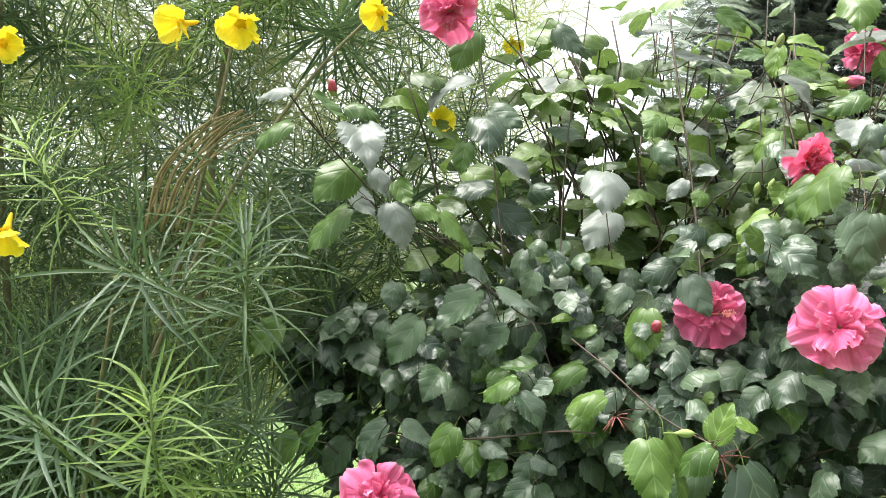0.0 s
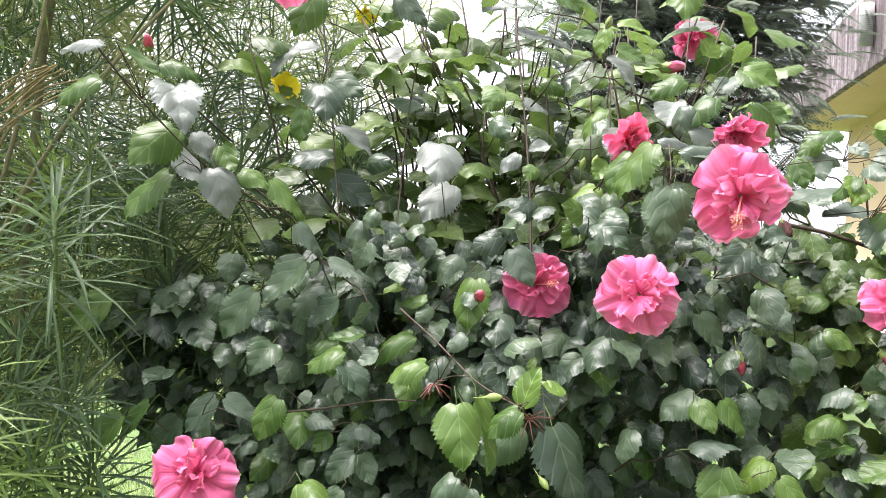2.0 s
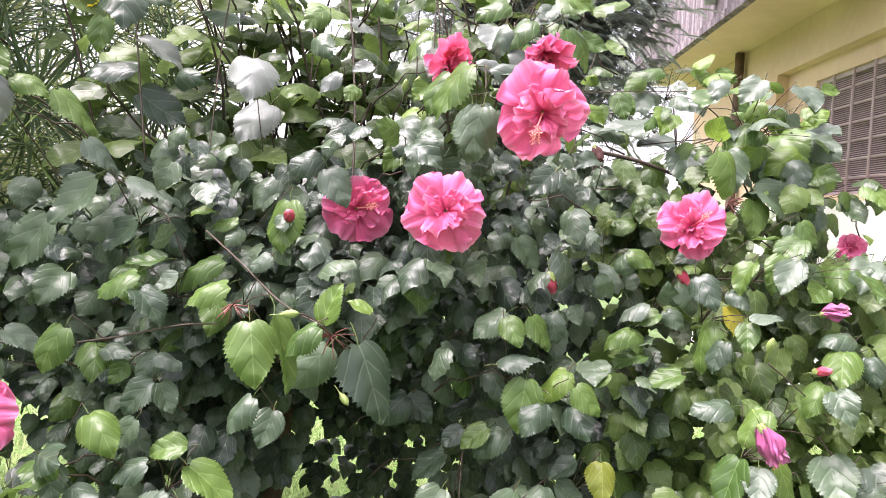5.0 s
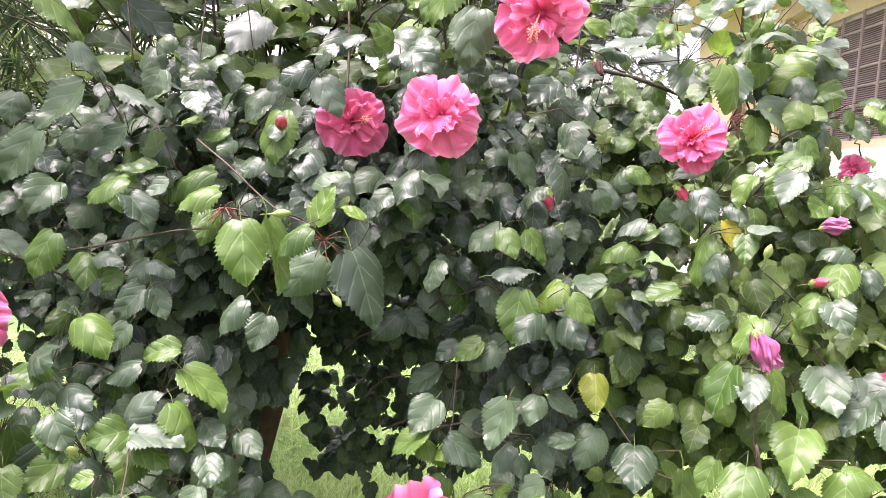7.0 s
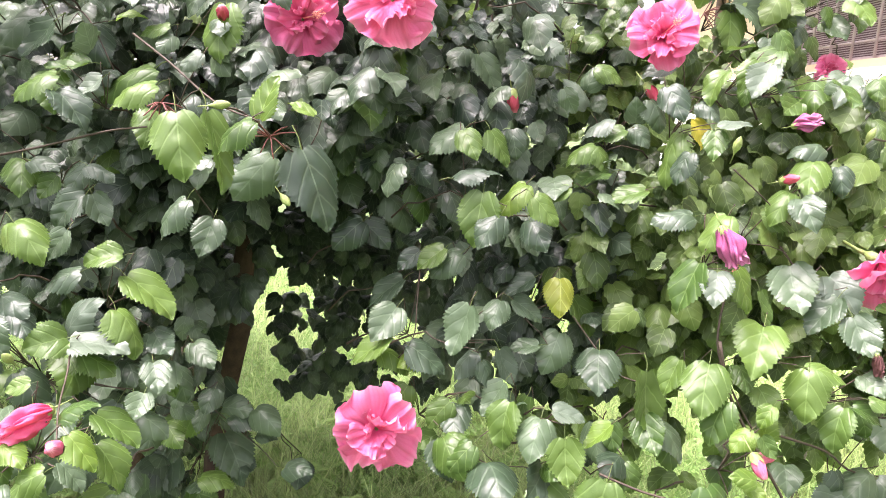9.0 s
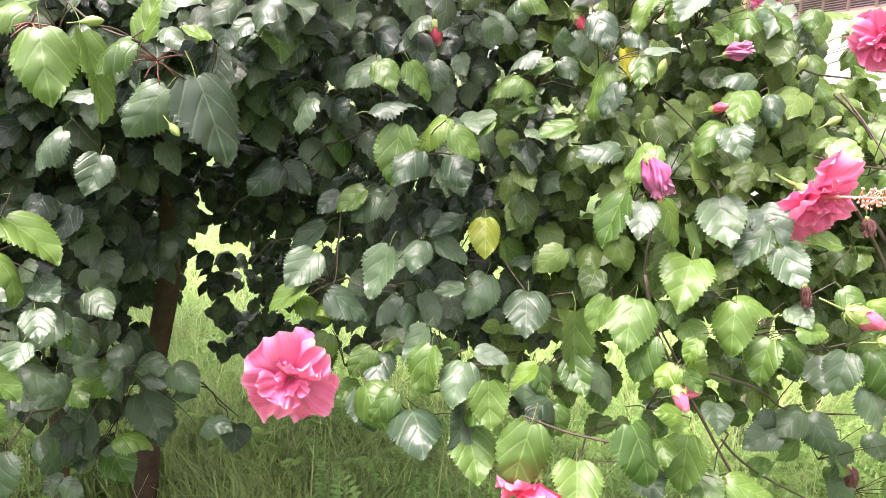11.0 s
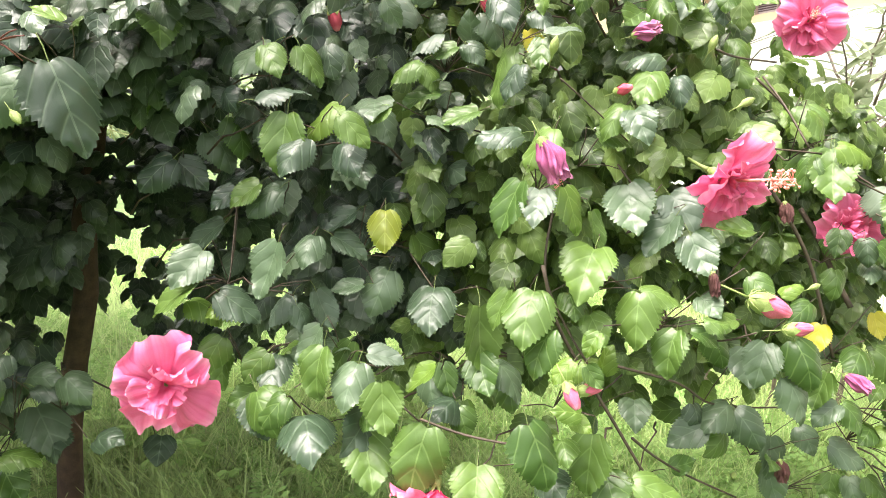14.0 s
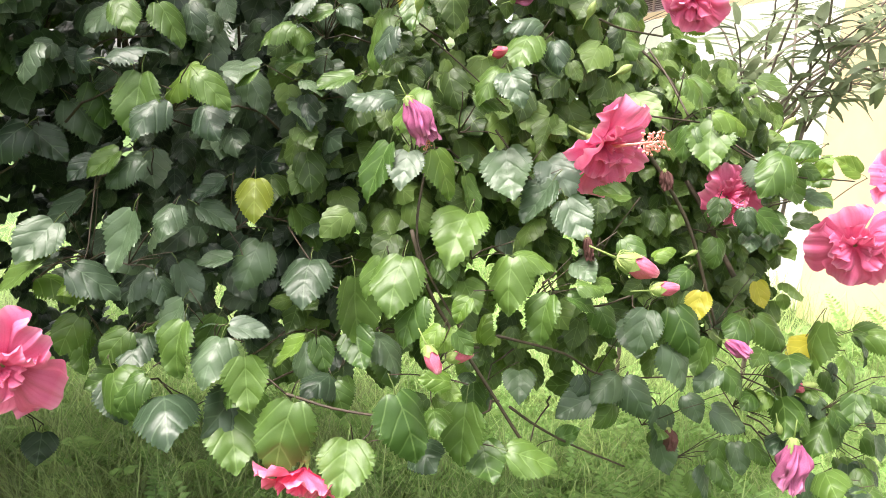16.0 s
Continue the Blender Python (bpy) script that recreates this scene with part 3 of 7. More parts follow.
def garden_near(rng):
    """Between the bushes and the house, thickest near the bushes."""
    while True:
        d, a = rng.uniform(1.3, 5.2), radians(rng.uniform(-35, 80))
        x, y = 0.3 + d * math.sin(a), -0.1 + d * math.cos(a)
        if (x - 4.11) * 0.905 - (y - 1.38) * 0.425 < -0.05:
            return x, y


def lawn_by_the_bushes(rng):
    """The strip of lawn under and just behind the bushes."""
    x = rng.uniform(0.0, 2.9)
    return x, 2.35 - 0.42 * x + rng.triangular(-1.2, 1.5, 0.1)


rng = random.Random(5)
tagged(new("grass", joined_blades("grass", grass_field(rng, 34000, garden_near, 0.27) + grass_field(rng, 36000, lawn_by_the_bushes, 0.30), BLADES, [GRASS])), "tall yellow-green grass in uneven tufts", "grass", kind="stuff")


def frond_template(pairs, wide, drop=0.3):
    """A feather-shaped leaf of unit length along y with pairs of narrow leaflets."""
    vs, fs, uv = [], [], []
    for i in range(pairs):
        t = (i + 1) / (pairs + 0.5)
        size = wide * math.sin(math.pi * (0.12 + 0.82 * t)) ** 0.7
        for s in (-1, 1):
            k = len(vs)
            z = -drop * t * t
            vs += [(0, t, z), (s * size * 0.5, t + size * 0.30, z + 0.02), (s * size, t + size * 0.25, z - 0.03), (s * size * 0.5, t + size * 0.04, z + 0.01)]
            fs.append((k, k + 1, k + 2, k + 3) if s < 0 else (k, k + 3, k + 2, k + 1))
            uv += [(0.3, 0.1), (0.7, 0.5), (0.5, 1), (0.3, 0.5)]
    k = len(vs)
    vs += [(-0.008, 0, 0), (0.008, 0, 0), (0.003, 0.55, -drop * 0.30), (-0.003, 0.55, -drop * 0.30), (0, 1, -drop)]
    fs += [(k, k + 1, k + 2, k + 3), (k + 3, k + 2, k + 4)]
    uv += [(0.5, 0.5)] * 5
    return np.array(vs), fs, np.array(uv)


FRONDS = [frond_template(10, 0.34, 0.3), frond_template(12, 0.28, 0.6)]
FINE_FRONDS = [frond_template(15, 0.28, 0.3), frond_template(17, 0.24, 0.55)]


def weed_patch(rng, count, area, size, low=-0.05):
    """Low feather-leaved weeds: a few cut leaves spreading from each root."""
    placed = []
    for _ in range(count):
        x, y = area(rng)
        if noise.noise((x * 1.5, y * 1.5, 8)) < low:
            continue
        for _ in range(7):
            a = rng.uniform(0, math.tau)
            d = Vector((math.cos(a), math.sin(a), rng.uniform(0.2, 1.5)))
            placed.append(aim((x + 0.05 * d.x, y + 0.05 * d.y, rng.uniform(0.02, 0.20)), d, (-d.x * 0.4, -d.y * 0.4, 1), size * rng.uniform(0.6, 1.3), size * rng.uniform(0.6, 1.1)))
    return placed


tagged(new("weeds", joined_blades("weeds", weed_patch(rng, 800, garden_near, 0.15) + weed_patch(rng, 1100, lawn_by_the_bushes, 0.13, -0.3), FRONDS, [WEED])), "feathery green weeds among the grass", "weeds", kind="stuff")

# ---- house ----
HOUSE_TURN = Matrix.Translation((4.11, 1.38, 0)) @ Matrix.Rotation(radians(-25.1), 4, "Z")  # y runs along the wall, -x is the garden side
WALL_END, WALL_START, WALL_TOP = 6.3, -3.2, 3.36
WIN = (0.95, 3.31, 1.76, 2.80)  # along the wall from, to; sill, head
house = thing("house", (4.11, 1.38, 0), "cream plastered house with a deep weathered concrete eave", "house")


y0, y1, z0, z1 = WIN
for low, high in (((0, WALL_START, 1.70), (0.25, y0 - 0.14, WALL_TOP)), ((0, y1 + 0.55, 1.70), (0.25, WALL_END, WALL_TOP)), ((0, y0 - 0.14, 1.70), (0.25, y1 + 0.55, z0)), ((0, y0 - 0.14, z1 + 0.16), (0.25, y1 + 0.55, WALL_TOP)),
                  ((0.25, WALL_END - 0.25, 0), (5.0, WALL_END, WALL_TOP)), ((0.25, WALL_START, 0), (5.0, WALL_START + 0.25, WALL_TOP)), ((4.75, WALL_START + 0.25, 0), (5.0, WALL_END - 0.25, WALL_TOP))):
    part("wall", box(bmesh.new(), low, high, HOUSE_TURN), PLASTER, house, smooth=False)
for low, high in (((0.11, y1, z0), (0.25, y1 + 0.55, z1 + 0.16)), ((0.11, y0 - 0.14, z1), (0.25, y1, z1 + 0.16)), ((0.11, y0 - 0.14, z0), (0.25, y0, z1))):
    part("window_recess", box(bmesh.new(), low, high, HOUSE_TURN), PLASTER, house, smooth=False)
part("lower_wall", box(bmesh.new(), (-0.03, WALL_START, -0.05), (0.25, WALL_END, 1.70), HOUSE_TURN, 0.012), PLINTH, house, "whitewashed lower wall stained near the soil", smooth=False)
part("pilaster", box(bmesh.new(), (-0.10, -0.55, -0.05), (-0.034, 0.28, WALL_TOP - 0.004), HOUSE_TURN, 0.01), PLASTER, house, smooth=False)
part("eave_slab", box(bmesh.new(), (-0.66, WALL_START - 0.5, WALL_TOP), (5.3, WALL_END + 0.35, WALL_TOP + 0.14), HOUSE_TURN, 0.01), PLASTER, house, smooth=False)
part("fascia", box(bmesh.new(), (-0.74, WALL_START - 0.5, WALL_TOP - 0.03), (-0.664, WALL_END + 0.35, WALL_TOP + 0.66), HOUSE_TURN, 0.01), CONCRETE, house, "grey weather-streaked concrete fascia", smooth=False)
part("fascia_lip", box(bmesh.new(), (-0.765, WALL_START - 0.5, WALL_TOP - 0.05), (-0.742, WALL_END + 0.35, WALL_TOP + 0.03), HOUSE_TURN, 0.006), CONCRETE, house, smooth=False)
part("overflow_pipe", tube(bmesh.new(), [HOUSE_TURN @ Vector((-0.80, 3.55, z)) for z in (WALL_TOP + 0.16, WALL_TOP + 0.34, WALL_TOP + 0.36, WALL_TOP + 0.52)], [0.052, 0.052, 0.060, 0.060], 12), PVC, house, "grey plastic overflow pipe")
part("drainpipe", tube(bmesh.new(), [HOUSE_TURN @ Vector((-0.07, 4.66, z)) for z in (0.0, 1.0, 2.2, 3.35)], [0.05] * 4, 10), PIPE_MAT, house, "dark rusty drainpipe")


def house_window():
    y0, y1, z0, z1 = WIN
    win = part("window", box(bmesh.new(), (0.19, y0, z0), (0.22, y1, z1), HOUSE_TURN), WIRE, house, "barred window with dark wire mesh", smooth=False)
    bm = bmesh.new()
    for a, b in (((0.14, y0, z0), (0.19, y0 + 0.04, z1)), ((0.14, y1 - 0.04, z0), (0.19, y1, z1)), ((0.14, y0 + 0.04, z0), (0.19, y1 - 0.04, z0 + 0.04)), ((0.14, y0 + 0.04, z1 - 0.04), (0.19, y1 - 0.04, z1))):
        box(bm, a, b, HOUSE_TURN)
    part("window_frame", bm, IRON, win, smooth=False)
    n = 8
    bar = [finish(tube(bmesh.new(), [(0, 0, 0), (0, 0, 1)], [0.011] * 2, 6), "bar", IRON), finish(tube(bmesh.new(), [(0, 0, 0), (0, 1, 0)], [0.010] * 2, 6), "bar", IRON)]
    for k in range(1, n):
        piece("bar", bar[0], win, HOUSE_TURN @ Matrix.Translation((0.115, y0 + (y1 - y0) * k / n, z0)) @ Matrix.Diagonal((1, 1, z1 - z0, 1)))
    for k in range(1, 7):
        piece("bar", bar[1], win, HOUSE_TURN @ Matrix.Translation((0.128, y0, z0 + (z1 - z0) * k / 7)) @ Matrix.Diagonal((1, y1 - y0, 1, 1)))
    bm = bmesh.new()
    for k in range(60):
        z = z0 + 0.02 + (z1 - z0 - 0.04) * k / 59
        box(bm, (0.168, y0 + 0.02, z), (0.174, y1 - 0.02, z + 0.006), HOUSE_TURN)
    part("wire_mesh", bm, IRON, win, smooth=False)


house_window()

# ---- hibiscus bushes ----
bush_a = thing("hibiscus_bush", (0.43, 1.50, 0), "tall dark-leaved hibiscus bush with pink double flowers", "shrub", "hibiscus hedge")
bush_b = thing("hibiscus_bush", (1.95, 1.12, 0), "spreading light-green hibiscus bush with pink double flowers", "shrub", "hibiscus hedge")

FRONT = [(-0.36, 1.54), (-0.18, 1.40), (0.0, 1.20), (0.12, 1.05), (0.30, 0.96), (0.50, 0.89), (0.75, 0.83), (0.95, 0.69), (1.20, 0.60), (1.50, 0.58), (1.80, 0.57)]


def front(s):
    """A point of the hedge's near face in plan, s from 0 to 1 along it, and the way into the hedge."""
    k = min(int(s * (len(FRONT) - 1)), len(FRONT) - 2)
    t = s * (len(FRONT) - 1) - k
    a, b = Vector(FRONT[k]), Vector(FRONT[k + 1])
    d = (b - a).normalized()
    inward = Vector((0.35, 0.94)).lerp(Vector((0.62, 0.78)), s).normalized()
    return a.lerp(b, t), inward, d


def between(s, stops):
    for (a, x), (b, y) in zip(stops, stops[1:]):
        if s <= b:
            return x + (y - x) * (s - a) / (b - a)
    return stops[-1][1]


LOW = [(0, 1.12), (0.15, 1.03), (0.22, 0.88), (0.3, 0.72), (0.37, 0.70), (0.40, 1.12), (0.49, 1.12), (0.54, 0.94), (0.62, 0.82), (0.75, 0.79), (0.85, 0.77), (1, 0.79)]
HIGH = [(0, 1.35), (0.2, 1.44), (0.3, 1.50), (0.5, 1.56), (0.7, 1.53), (0.8, 1.46), (0.9, 1.26), (1, 1.02)]


# flowers: plant, place, the way it faces, size, seed, how far open, deep pink, length of the pollen column
BLOOMS = [
    (bush_a, (0.518, 0.789, 1.456), (-0.30, -0.90, 0.18), 0.125, 1, 1.0, False, 0),
    (bush_a, (0.628, 0.731, 1.592), (-0.45, -0.85, -0.25), 0.138, 2, 0.85, False, 1.0),
    (bush_a, (0.476, 1.080, 1.453), (-0.15, -0.95, 0.10), 0.122, 3, 0.8, False, 0.9),
    (bush_a, (0.702, 0.85, 1.707), (-0.20, -0.60, -0.60), 0.105, 4, 0.12, False, 0),
    (bush_a, (0.99, 1.435, 2.06), (-0.3, -0.8, 0.2), 0.12, 5, 0.7, False, 0),
    (bush_a, (0.617, 1.029, 1.716), (0.3, -0.85, -0.2), 0.105, 6, 0.45, True, 0),
    (bush_b, (0.972, 0.806, 1.449), (-0.45, -0.80, 0.30), 0.124, 7, 0.85, False, 0.8),
    (bush_b, (1.403, 0.835, 1.421), (-0.3, -0.8, 0.2), 0.06, 8, 0.4, False, 0),
    (bush_a, (0.490, 0.735, 0.898), (-0.35, -0.9, 0.12), 0.125, 9, 1.0, False, 0),
    (bush_b, (1.190, 0.535, 1.128), (0.02, -0.90, -0.28), 0.155, 10, 0.62, False, 1.5),
    (bush_b, (1.66, 0.76, 1.370), (-0.7, -0.5, -0.2), 0.13, 11, 0.8, False, 1.0),
    (bush_b, (1.538, 0.565, 1.03), (-0.5, -0.6, 0.2), 0.11, 12, 0.7, False, 0),
    (bush_b, (1.700, 0.42, 0.955), (-0.85, -0.45, 0.1), 0.145, 13, 0.95, False, 0),
    (bush_b, (1.80, 0.40, 1.07), (-0.7, -0.2, 0.5), 0.12, 14, 0.6, False, 0),
    (bush_a, (-0.075, 0.975, 1.165), (0.1, -0.8, 0.55), 0.125, 15, 0.85, False, 0),
    (bush_a, (0.01, 1.17, 1.985), (-0.1, -0.8, -0.5), 0.12, 16, 0.85, False, 0),
    (bush_b, (0.755, 0.560, 0.772), (-0.4, -0.4, -0.8), 0.11, 17, 0.5, True, 0),
]


def before_a_flower(m):
    """Keeps the open flowers clear to the camera: true for a leaf within a hand's width in front of one."""
    p = m @ Vector((0, 0.5, 0))
    for _, at, way, size, *_ in BLOOMS:
        q, d = p - Vector(at), Vector(way).normalized()
        along = q.dot(d)
        if -0.03 < along < 0.30 and (q - d * along).length < 0.72 * size + 0.02:
            return True
    return False


def sprig_leaves(rng, p, outward, size, count, out):
    """Leaves set alternately along a short twig that leans out and up; each hangs with its face to the light."""
    lean = Vector((outward.x, outward.y, 0.5)) + Vector((rng.uniform(-1, 1), rng.uniform(-1, 1), rng.uniform(-0.4, 0.8))) * 0.7
    lean.normalize()
    side = lean.cross(Vector((0, 0, 1))).normalized()
    for k in range(count):
        q = p + lean * 0.030 * k
        turn = rng.uniform(0, math.tau)
        spread = side * math.cos(turn) + Vector((0, 0, 1)) * math.sin(turn) * 0.4
        along = outward.to_3d() * rng.uniform(0.1, 1.0) + spread * rng.uniform(0.2, 0.9) + Vector((0, 0, -rng.uniform(0.1, 1.3)))
        face = outward.to_3d() * rng.uniform(0.4, 1.2) + Vector((rng.uniform(-0.6, 0.6), rng.uniform(-0.6, 0.6), rng.uniform(0.3, 1.1)))
        length = size * rng.uniform(0.6, 1.3)
        along.normalize()
        out.append(aim(q + along * 0.25 * length, along, face, length, length * rng.uniform(0.72, 0.92)))


def hedge_mass(rng, s0, s1, sprigs, size):
    out = []
    for _ in range(sprigs):
        s = rng.uniform(s0, s1)
        if s < 0.13 and rng.random() < 0.45:
            continue
        f, inward, d = front(s)
        deep = 0.15 + min(rng.expovariate(1 / 0.17), 0.55)
        z = rng.uniform(between(s, LOW), between(s, HIGH))
        if z < between(s, LOW) + 0.12:
            z -= 0.16 * rng.random() ** 2 * (1 + noise.noise((s * 22, 4, 1)))  # ragged lower edge
        # the hollow under the crown, round the trunk
        if 0.365 < s < 0.535 and z < 1.20 - 0.6 * max(0.0, s - 0.50):
            if s > 0.43 or z < 0.88:
                continue
            deep = rng.uniform(0.80, 1.08)
        if s > 0.6:
            deep += 0.17 * min(1.0, max(0.0, (z - 1.12) / 0.25))
        p = (f + inward * deep).to_3d() + Vector((0, 0, z))
        leaves = []
        sprig_leaves(rng, p, -inward, size, rng.randint(3, 6), leaves)
        out += [(deep, m) for m in leaves]
    out.sort(key=lambda q: q[0])
    return [m for _, m in out if not before_a_flower(m)]


def far_side(rng, sprigs):
    """Small leaves on the far side of the bush, against the bright lawn."""
    out = []
    for _ in range(sprigs):
        s = rng.uniform(0.34, 0.60)
        f, inward, d = front(s)
        p = (f + inward * rng.uniform(0.80, 1.20)).to_3d() + Vector((0, 0, 0.48 + 0.76 * rng.random() ** 0.75))
        sprig_leaves(rng, p, -inward, 0.050, 4, out)
    return out


def hollow_back(rng, sprigs):
    """Leaves behind the trunk that close the hollow on its dark side."""
    out = []
    for _ in range(sprigs):
        p = Vector((rng.uniform(0.12, 0.54), rng.uniform(1.74, 2.15), rng.uniform(0.70, 1.30)))
        sprig_leaves(rng, p, Vector((-0.35, -0.94)), 0.055, 4, out)
    return out


rng = random.Random(21)
fill_a = hedge_mass(rng, 0.0, 0.67, 950, 0.053)
fill_b = hedge_mass(rng, 0.63, 1.0, 780, 0.049)

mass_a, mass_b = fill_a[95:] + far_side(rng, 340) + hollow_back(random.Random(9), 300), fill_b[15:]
for plant, tones, some in ((bush_a, ("dark", "mid", "dark", "grey_sheen", "dark", "mid", "dark"), fill_a[:95]), (bush_b, ("dark", "mid", "mid"), fill_b[:15])):
    for k, m in enumerate(some):
        piece("leaf", LEAVES[tones[k % len(tones)]][k % len(SHAPES)], plant, m)


def tall_shoots(rng, count, az0, az1):
    """Upright shoots above the hedge with leaves all along them."""
    stems, out = [], []
    for _ in range(count):
        az, d = radians(rng.uniform(az0, az1)), rng.uniform(1.45, 2.1)
        x, y = 0.05 + d * math.sin(az), -0.08 + d * math.cos(az)
        top = 1.5 + d * rng.uniform(0.12, 0.40)
        pts = bent((x, y, 1.25), (x + rng.uniform(-0.30, 0.30), y + rng.uniform(-0.15, 0.1), top), 0, 0.025, 8, rng)
        stems.append(pts)
        for k in range(rng.randint(12, 20)):
            p = pts[1 + k % 7] + Vector((0, 0, rng.uniform(-0.04, 0.04)))
            a = k * 2.4 + rng.uniform(-0.9, 0.9)
            along = Vector((math.cos(a), math.sin(a), rng.uniform(-0.9, 0.3)))
            length = rng.uniform(0.060, 0.11)
            out.append(aim(p + along.normalized() * 0.25 * length, along, (rng.uniform(-0.6, 0.6), -0.6, 0.8), length, length * rng.uniform(0.7, 0.9)))
    return stems, out


shoot_stems, shoot_leaves = tall_shoots(rng, 34, 13, 33)
more_stems, more_leaves = tall_shoots(rng, 13, 0, 14)
gap_stems, gap_leaves = tall_shoots(random.Random(77), 10, 9, 24)
# lighter leaf material stands in for sun on the upper shoots
tagged(part("shoot_foliage", joined_blades("shoot_foliage", shoot_leaves + more_leaves + gap_leaves, SMALL, [LEAF_MASS_LIGHT]), None, bush_a, "green hibiscus leaves on upright shoots"), kind="stuff")
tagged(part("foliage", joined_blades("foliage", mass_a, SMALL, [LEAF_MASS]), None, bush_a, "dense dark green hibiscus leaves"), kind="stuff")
tagged(part("foliage", joined_blades("foliage", mass_b, SMALL, [LEAF_MASS_LIGHT]), None, bush_b, "glossy green hibiscus leaves"), kind="stuff")


def limb(plant, name, points, r0, r1, mat=BARK, sides=8):
    n = len(points)
    return part(name, tube(bmesh.new(), points, [r0 + (r1 - r0) * i / (n - 1) for i in range(n)], sides), mat, plant)


def smooth_line(*points):
    """A rounded line through points."""
    p = [Vector(q) for q in points]
    p = [p[0] * 2 - p[1]] + p + [p[-1] * 2 - p[-2]]
    out = []
    for a, b, c, d in zip(p, p[1:], p[2:], p[3:]):
        for k in range(4):
            t = k / 4
            out.append(0.5 * (2 * b + (c - a) * t + (2 * a - 5 * b + 4 * c - d) * t * t + (3 * b - a - 3 * c + d) * t ** 3))
    return out + [p[-2]]


rng = random.Random(3)
limb(bush_a, "trunk", bent((0.322, 1.640, -0.05), (0.52, 1.62, 1.25), 0, 0.010, 9, rng), 0.031, 0.024, TRUNK_BARK, 10)
limb(bush_a, "trunk", bent((0.50, 1.62, 1.12), (0.66, 1.50, 1.45), 0, 0.008, 6, rng), 0.020, 0.011, TRUNK_BARK, 8)
limb(bush_a, "trunk", bent((0.47, 1.625, 0.98), (0.36, 1.46, 1.38), 0, 0.008, 6, rng), 0.017, 0.010, TRUNK_BARK, 8)
limb(bush_a, "trunk", bent((0.15, 1.46, -0.05), (0.24, 1.36, 1.1), 0, 0.012, 8, rng), 0.019, 0.012, TRUNK_BARK)
limb(bush_b, "trunk", smooth_line((2.16, 1.22, -0.12), (2.058, 1.21, 0.144), (2.035, 1.205, 0.24), (2.045, 1.193, 0.43), (1.98, 1.12, 0.68), (1.80, 0.97, 0.98)), 0.017, 0.010, GREY_STEM)


for pts in shoot_stems + more_stems + gap_stems:
    limb(bush_a, "shoot", pts, 0.004, 0.002, TWIG, 5)

# limbs that show between the leaves
limb(bush_a, "branch", smooth_line((0.078, 1.417, 2.133), (0.091, 1.361, 1.966), (0.108, 1.305, 1.822), (0.122, 1.249, 1.666), (0.135, 1.193, 1.513)), 0.0020, 0.0014, TWIG, 6)
limb(bush_a, "branch", smooth_line((0.336, 1.412, 2.143), (0.310, 1.359, 1.995), (0.278, 1.306, 1.858), (0.255, 1.253, 1.708), (0.240, 1.199, 1.571), (0.226, 1.143, 1.466)), 0.0016, 0.0011, TWIG, 6)
limb(bush_a, "branch", smooth_line((0.531, 1.446, 2.122), (0.511, 1.359, 1.987), (0.509, 1.272, 1.774), (0.495, 1.185, 1.606), (0.470, 1.098, 1.478)), 0.0027, 0.0022, TWIG, 6)
limb(bush_a, "branch", smooth_line((0.690, 1.221, 1.971), (0.639, 1.154, 1.869), (0.608, 1.086, 1.727), (0.583, 1.016, 1.619)), 0.0013, 0.0011, TWIG, 6)
limb(bush_a, "branch", smooth_line((0.669, 1.273, 2.105), (0.644, 1.231, 1.970), (0.615, 1.189, 1.832), (0.600, 1.145, 1.683)), 0.0013, 0.0011, TWIG, 6)
limb(bush_a, "branch", smooth_line((0.308, 1.175, 1.701), (0.311, 1.158, 1.636), (0.321, 1.141, 1.542)), 0.0011, 0.0009, TWIG, 6)
limb(bush_a, "branch", smooth_line((-0.245, 1.019, 1.776), (-0.207, 1.040, 1.730), (-0.147, 1.059, 1.669), (-0.086, 1.077, 1.614), (-0.009, 1.094, 1.568), (0.057, 1.111, 1.528)), 0.0018, 0.0011, TWIG, 6)
limb(bush_a, "branch", smooth_line((-0.057, 1.063, 1.596), (-0.026, 1.090, 1.543), (0.016, 1.116, 1.478), (0.060, 1.141, 1.419)), 0.0014, 0.0011, TWIG, 6)
limb(bush_a, "branch", smooth_line((0.089, 1.117, 1.486), (0.142, 1.093, 1.445), (0.169, 1.071, 1.424), (0.197, 1.051, 1.356)), 0.0014, 0.0011, TWIG, 6)
limb(bush_a, "branch", smooth_line((0.905, 1.313, 2.080), (0.839, 1.219, 1.913), (0.760, 1.124, 1.796)), 0.0011, 0.0009, TWIG, 6)
limb(bush_b, "branch", smooth_line((0.958, 1.059, 1.588), (1.032, 1.030, 1.574), (1.106, 1.000, 1.549), (1.181, 0.971, 1.519)), 0.0040, 0.0032, TWIG, 6)
limb(bush_b, "branch", smooth_line((0.752, 0.877, 1.653), (0.977, 1.022, 1.703), (1.284, 1.136, 1.758), (1.540, 1.269, 1.841)), 0.0011, 0.0007, TWIG, 6)
limb(bush_b, "branch", smooth_line((1.059, 1.065, 1.610), (1.175, 1.016, 1.627), (1.323, 0.955, 1.641), (1.384, 0.928, 1.667), (1.418, 0.912, 1.700)), 0.0013, 0.0007, TWIG, 6)
limb(bush_a, "branch", smooth_line((0.667, 0.863, 1.692), (0.653, 0.804, 1.651), (0.615, 0.753, 1.585)), 0.0014, 0.0011, TWIG, 6)
limb(bush_a, "branch", smooth_line((0.655, 1.217, 1.905), (0.639, 1.126, 1.792), (0.611, 1.041, 1.690), (0.586, 0.954, 1.600)), 0.0014, 0.0011, TWIG, 6)
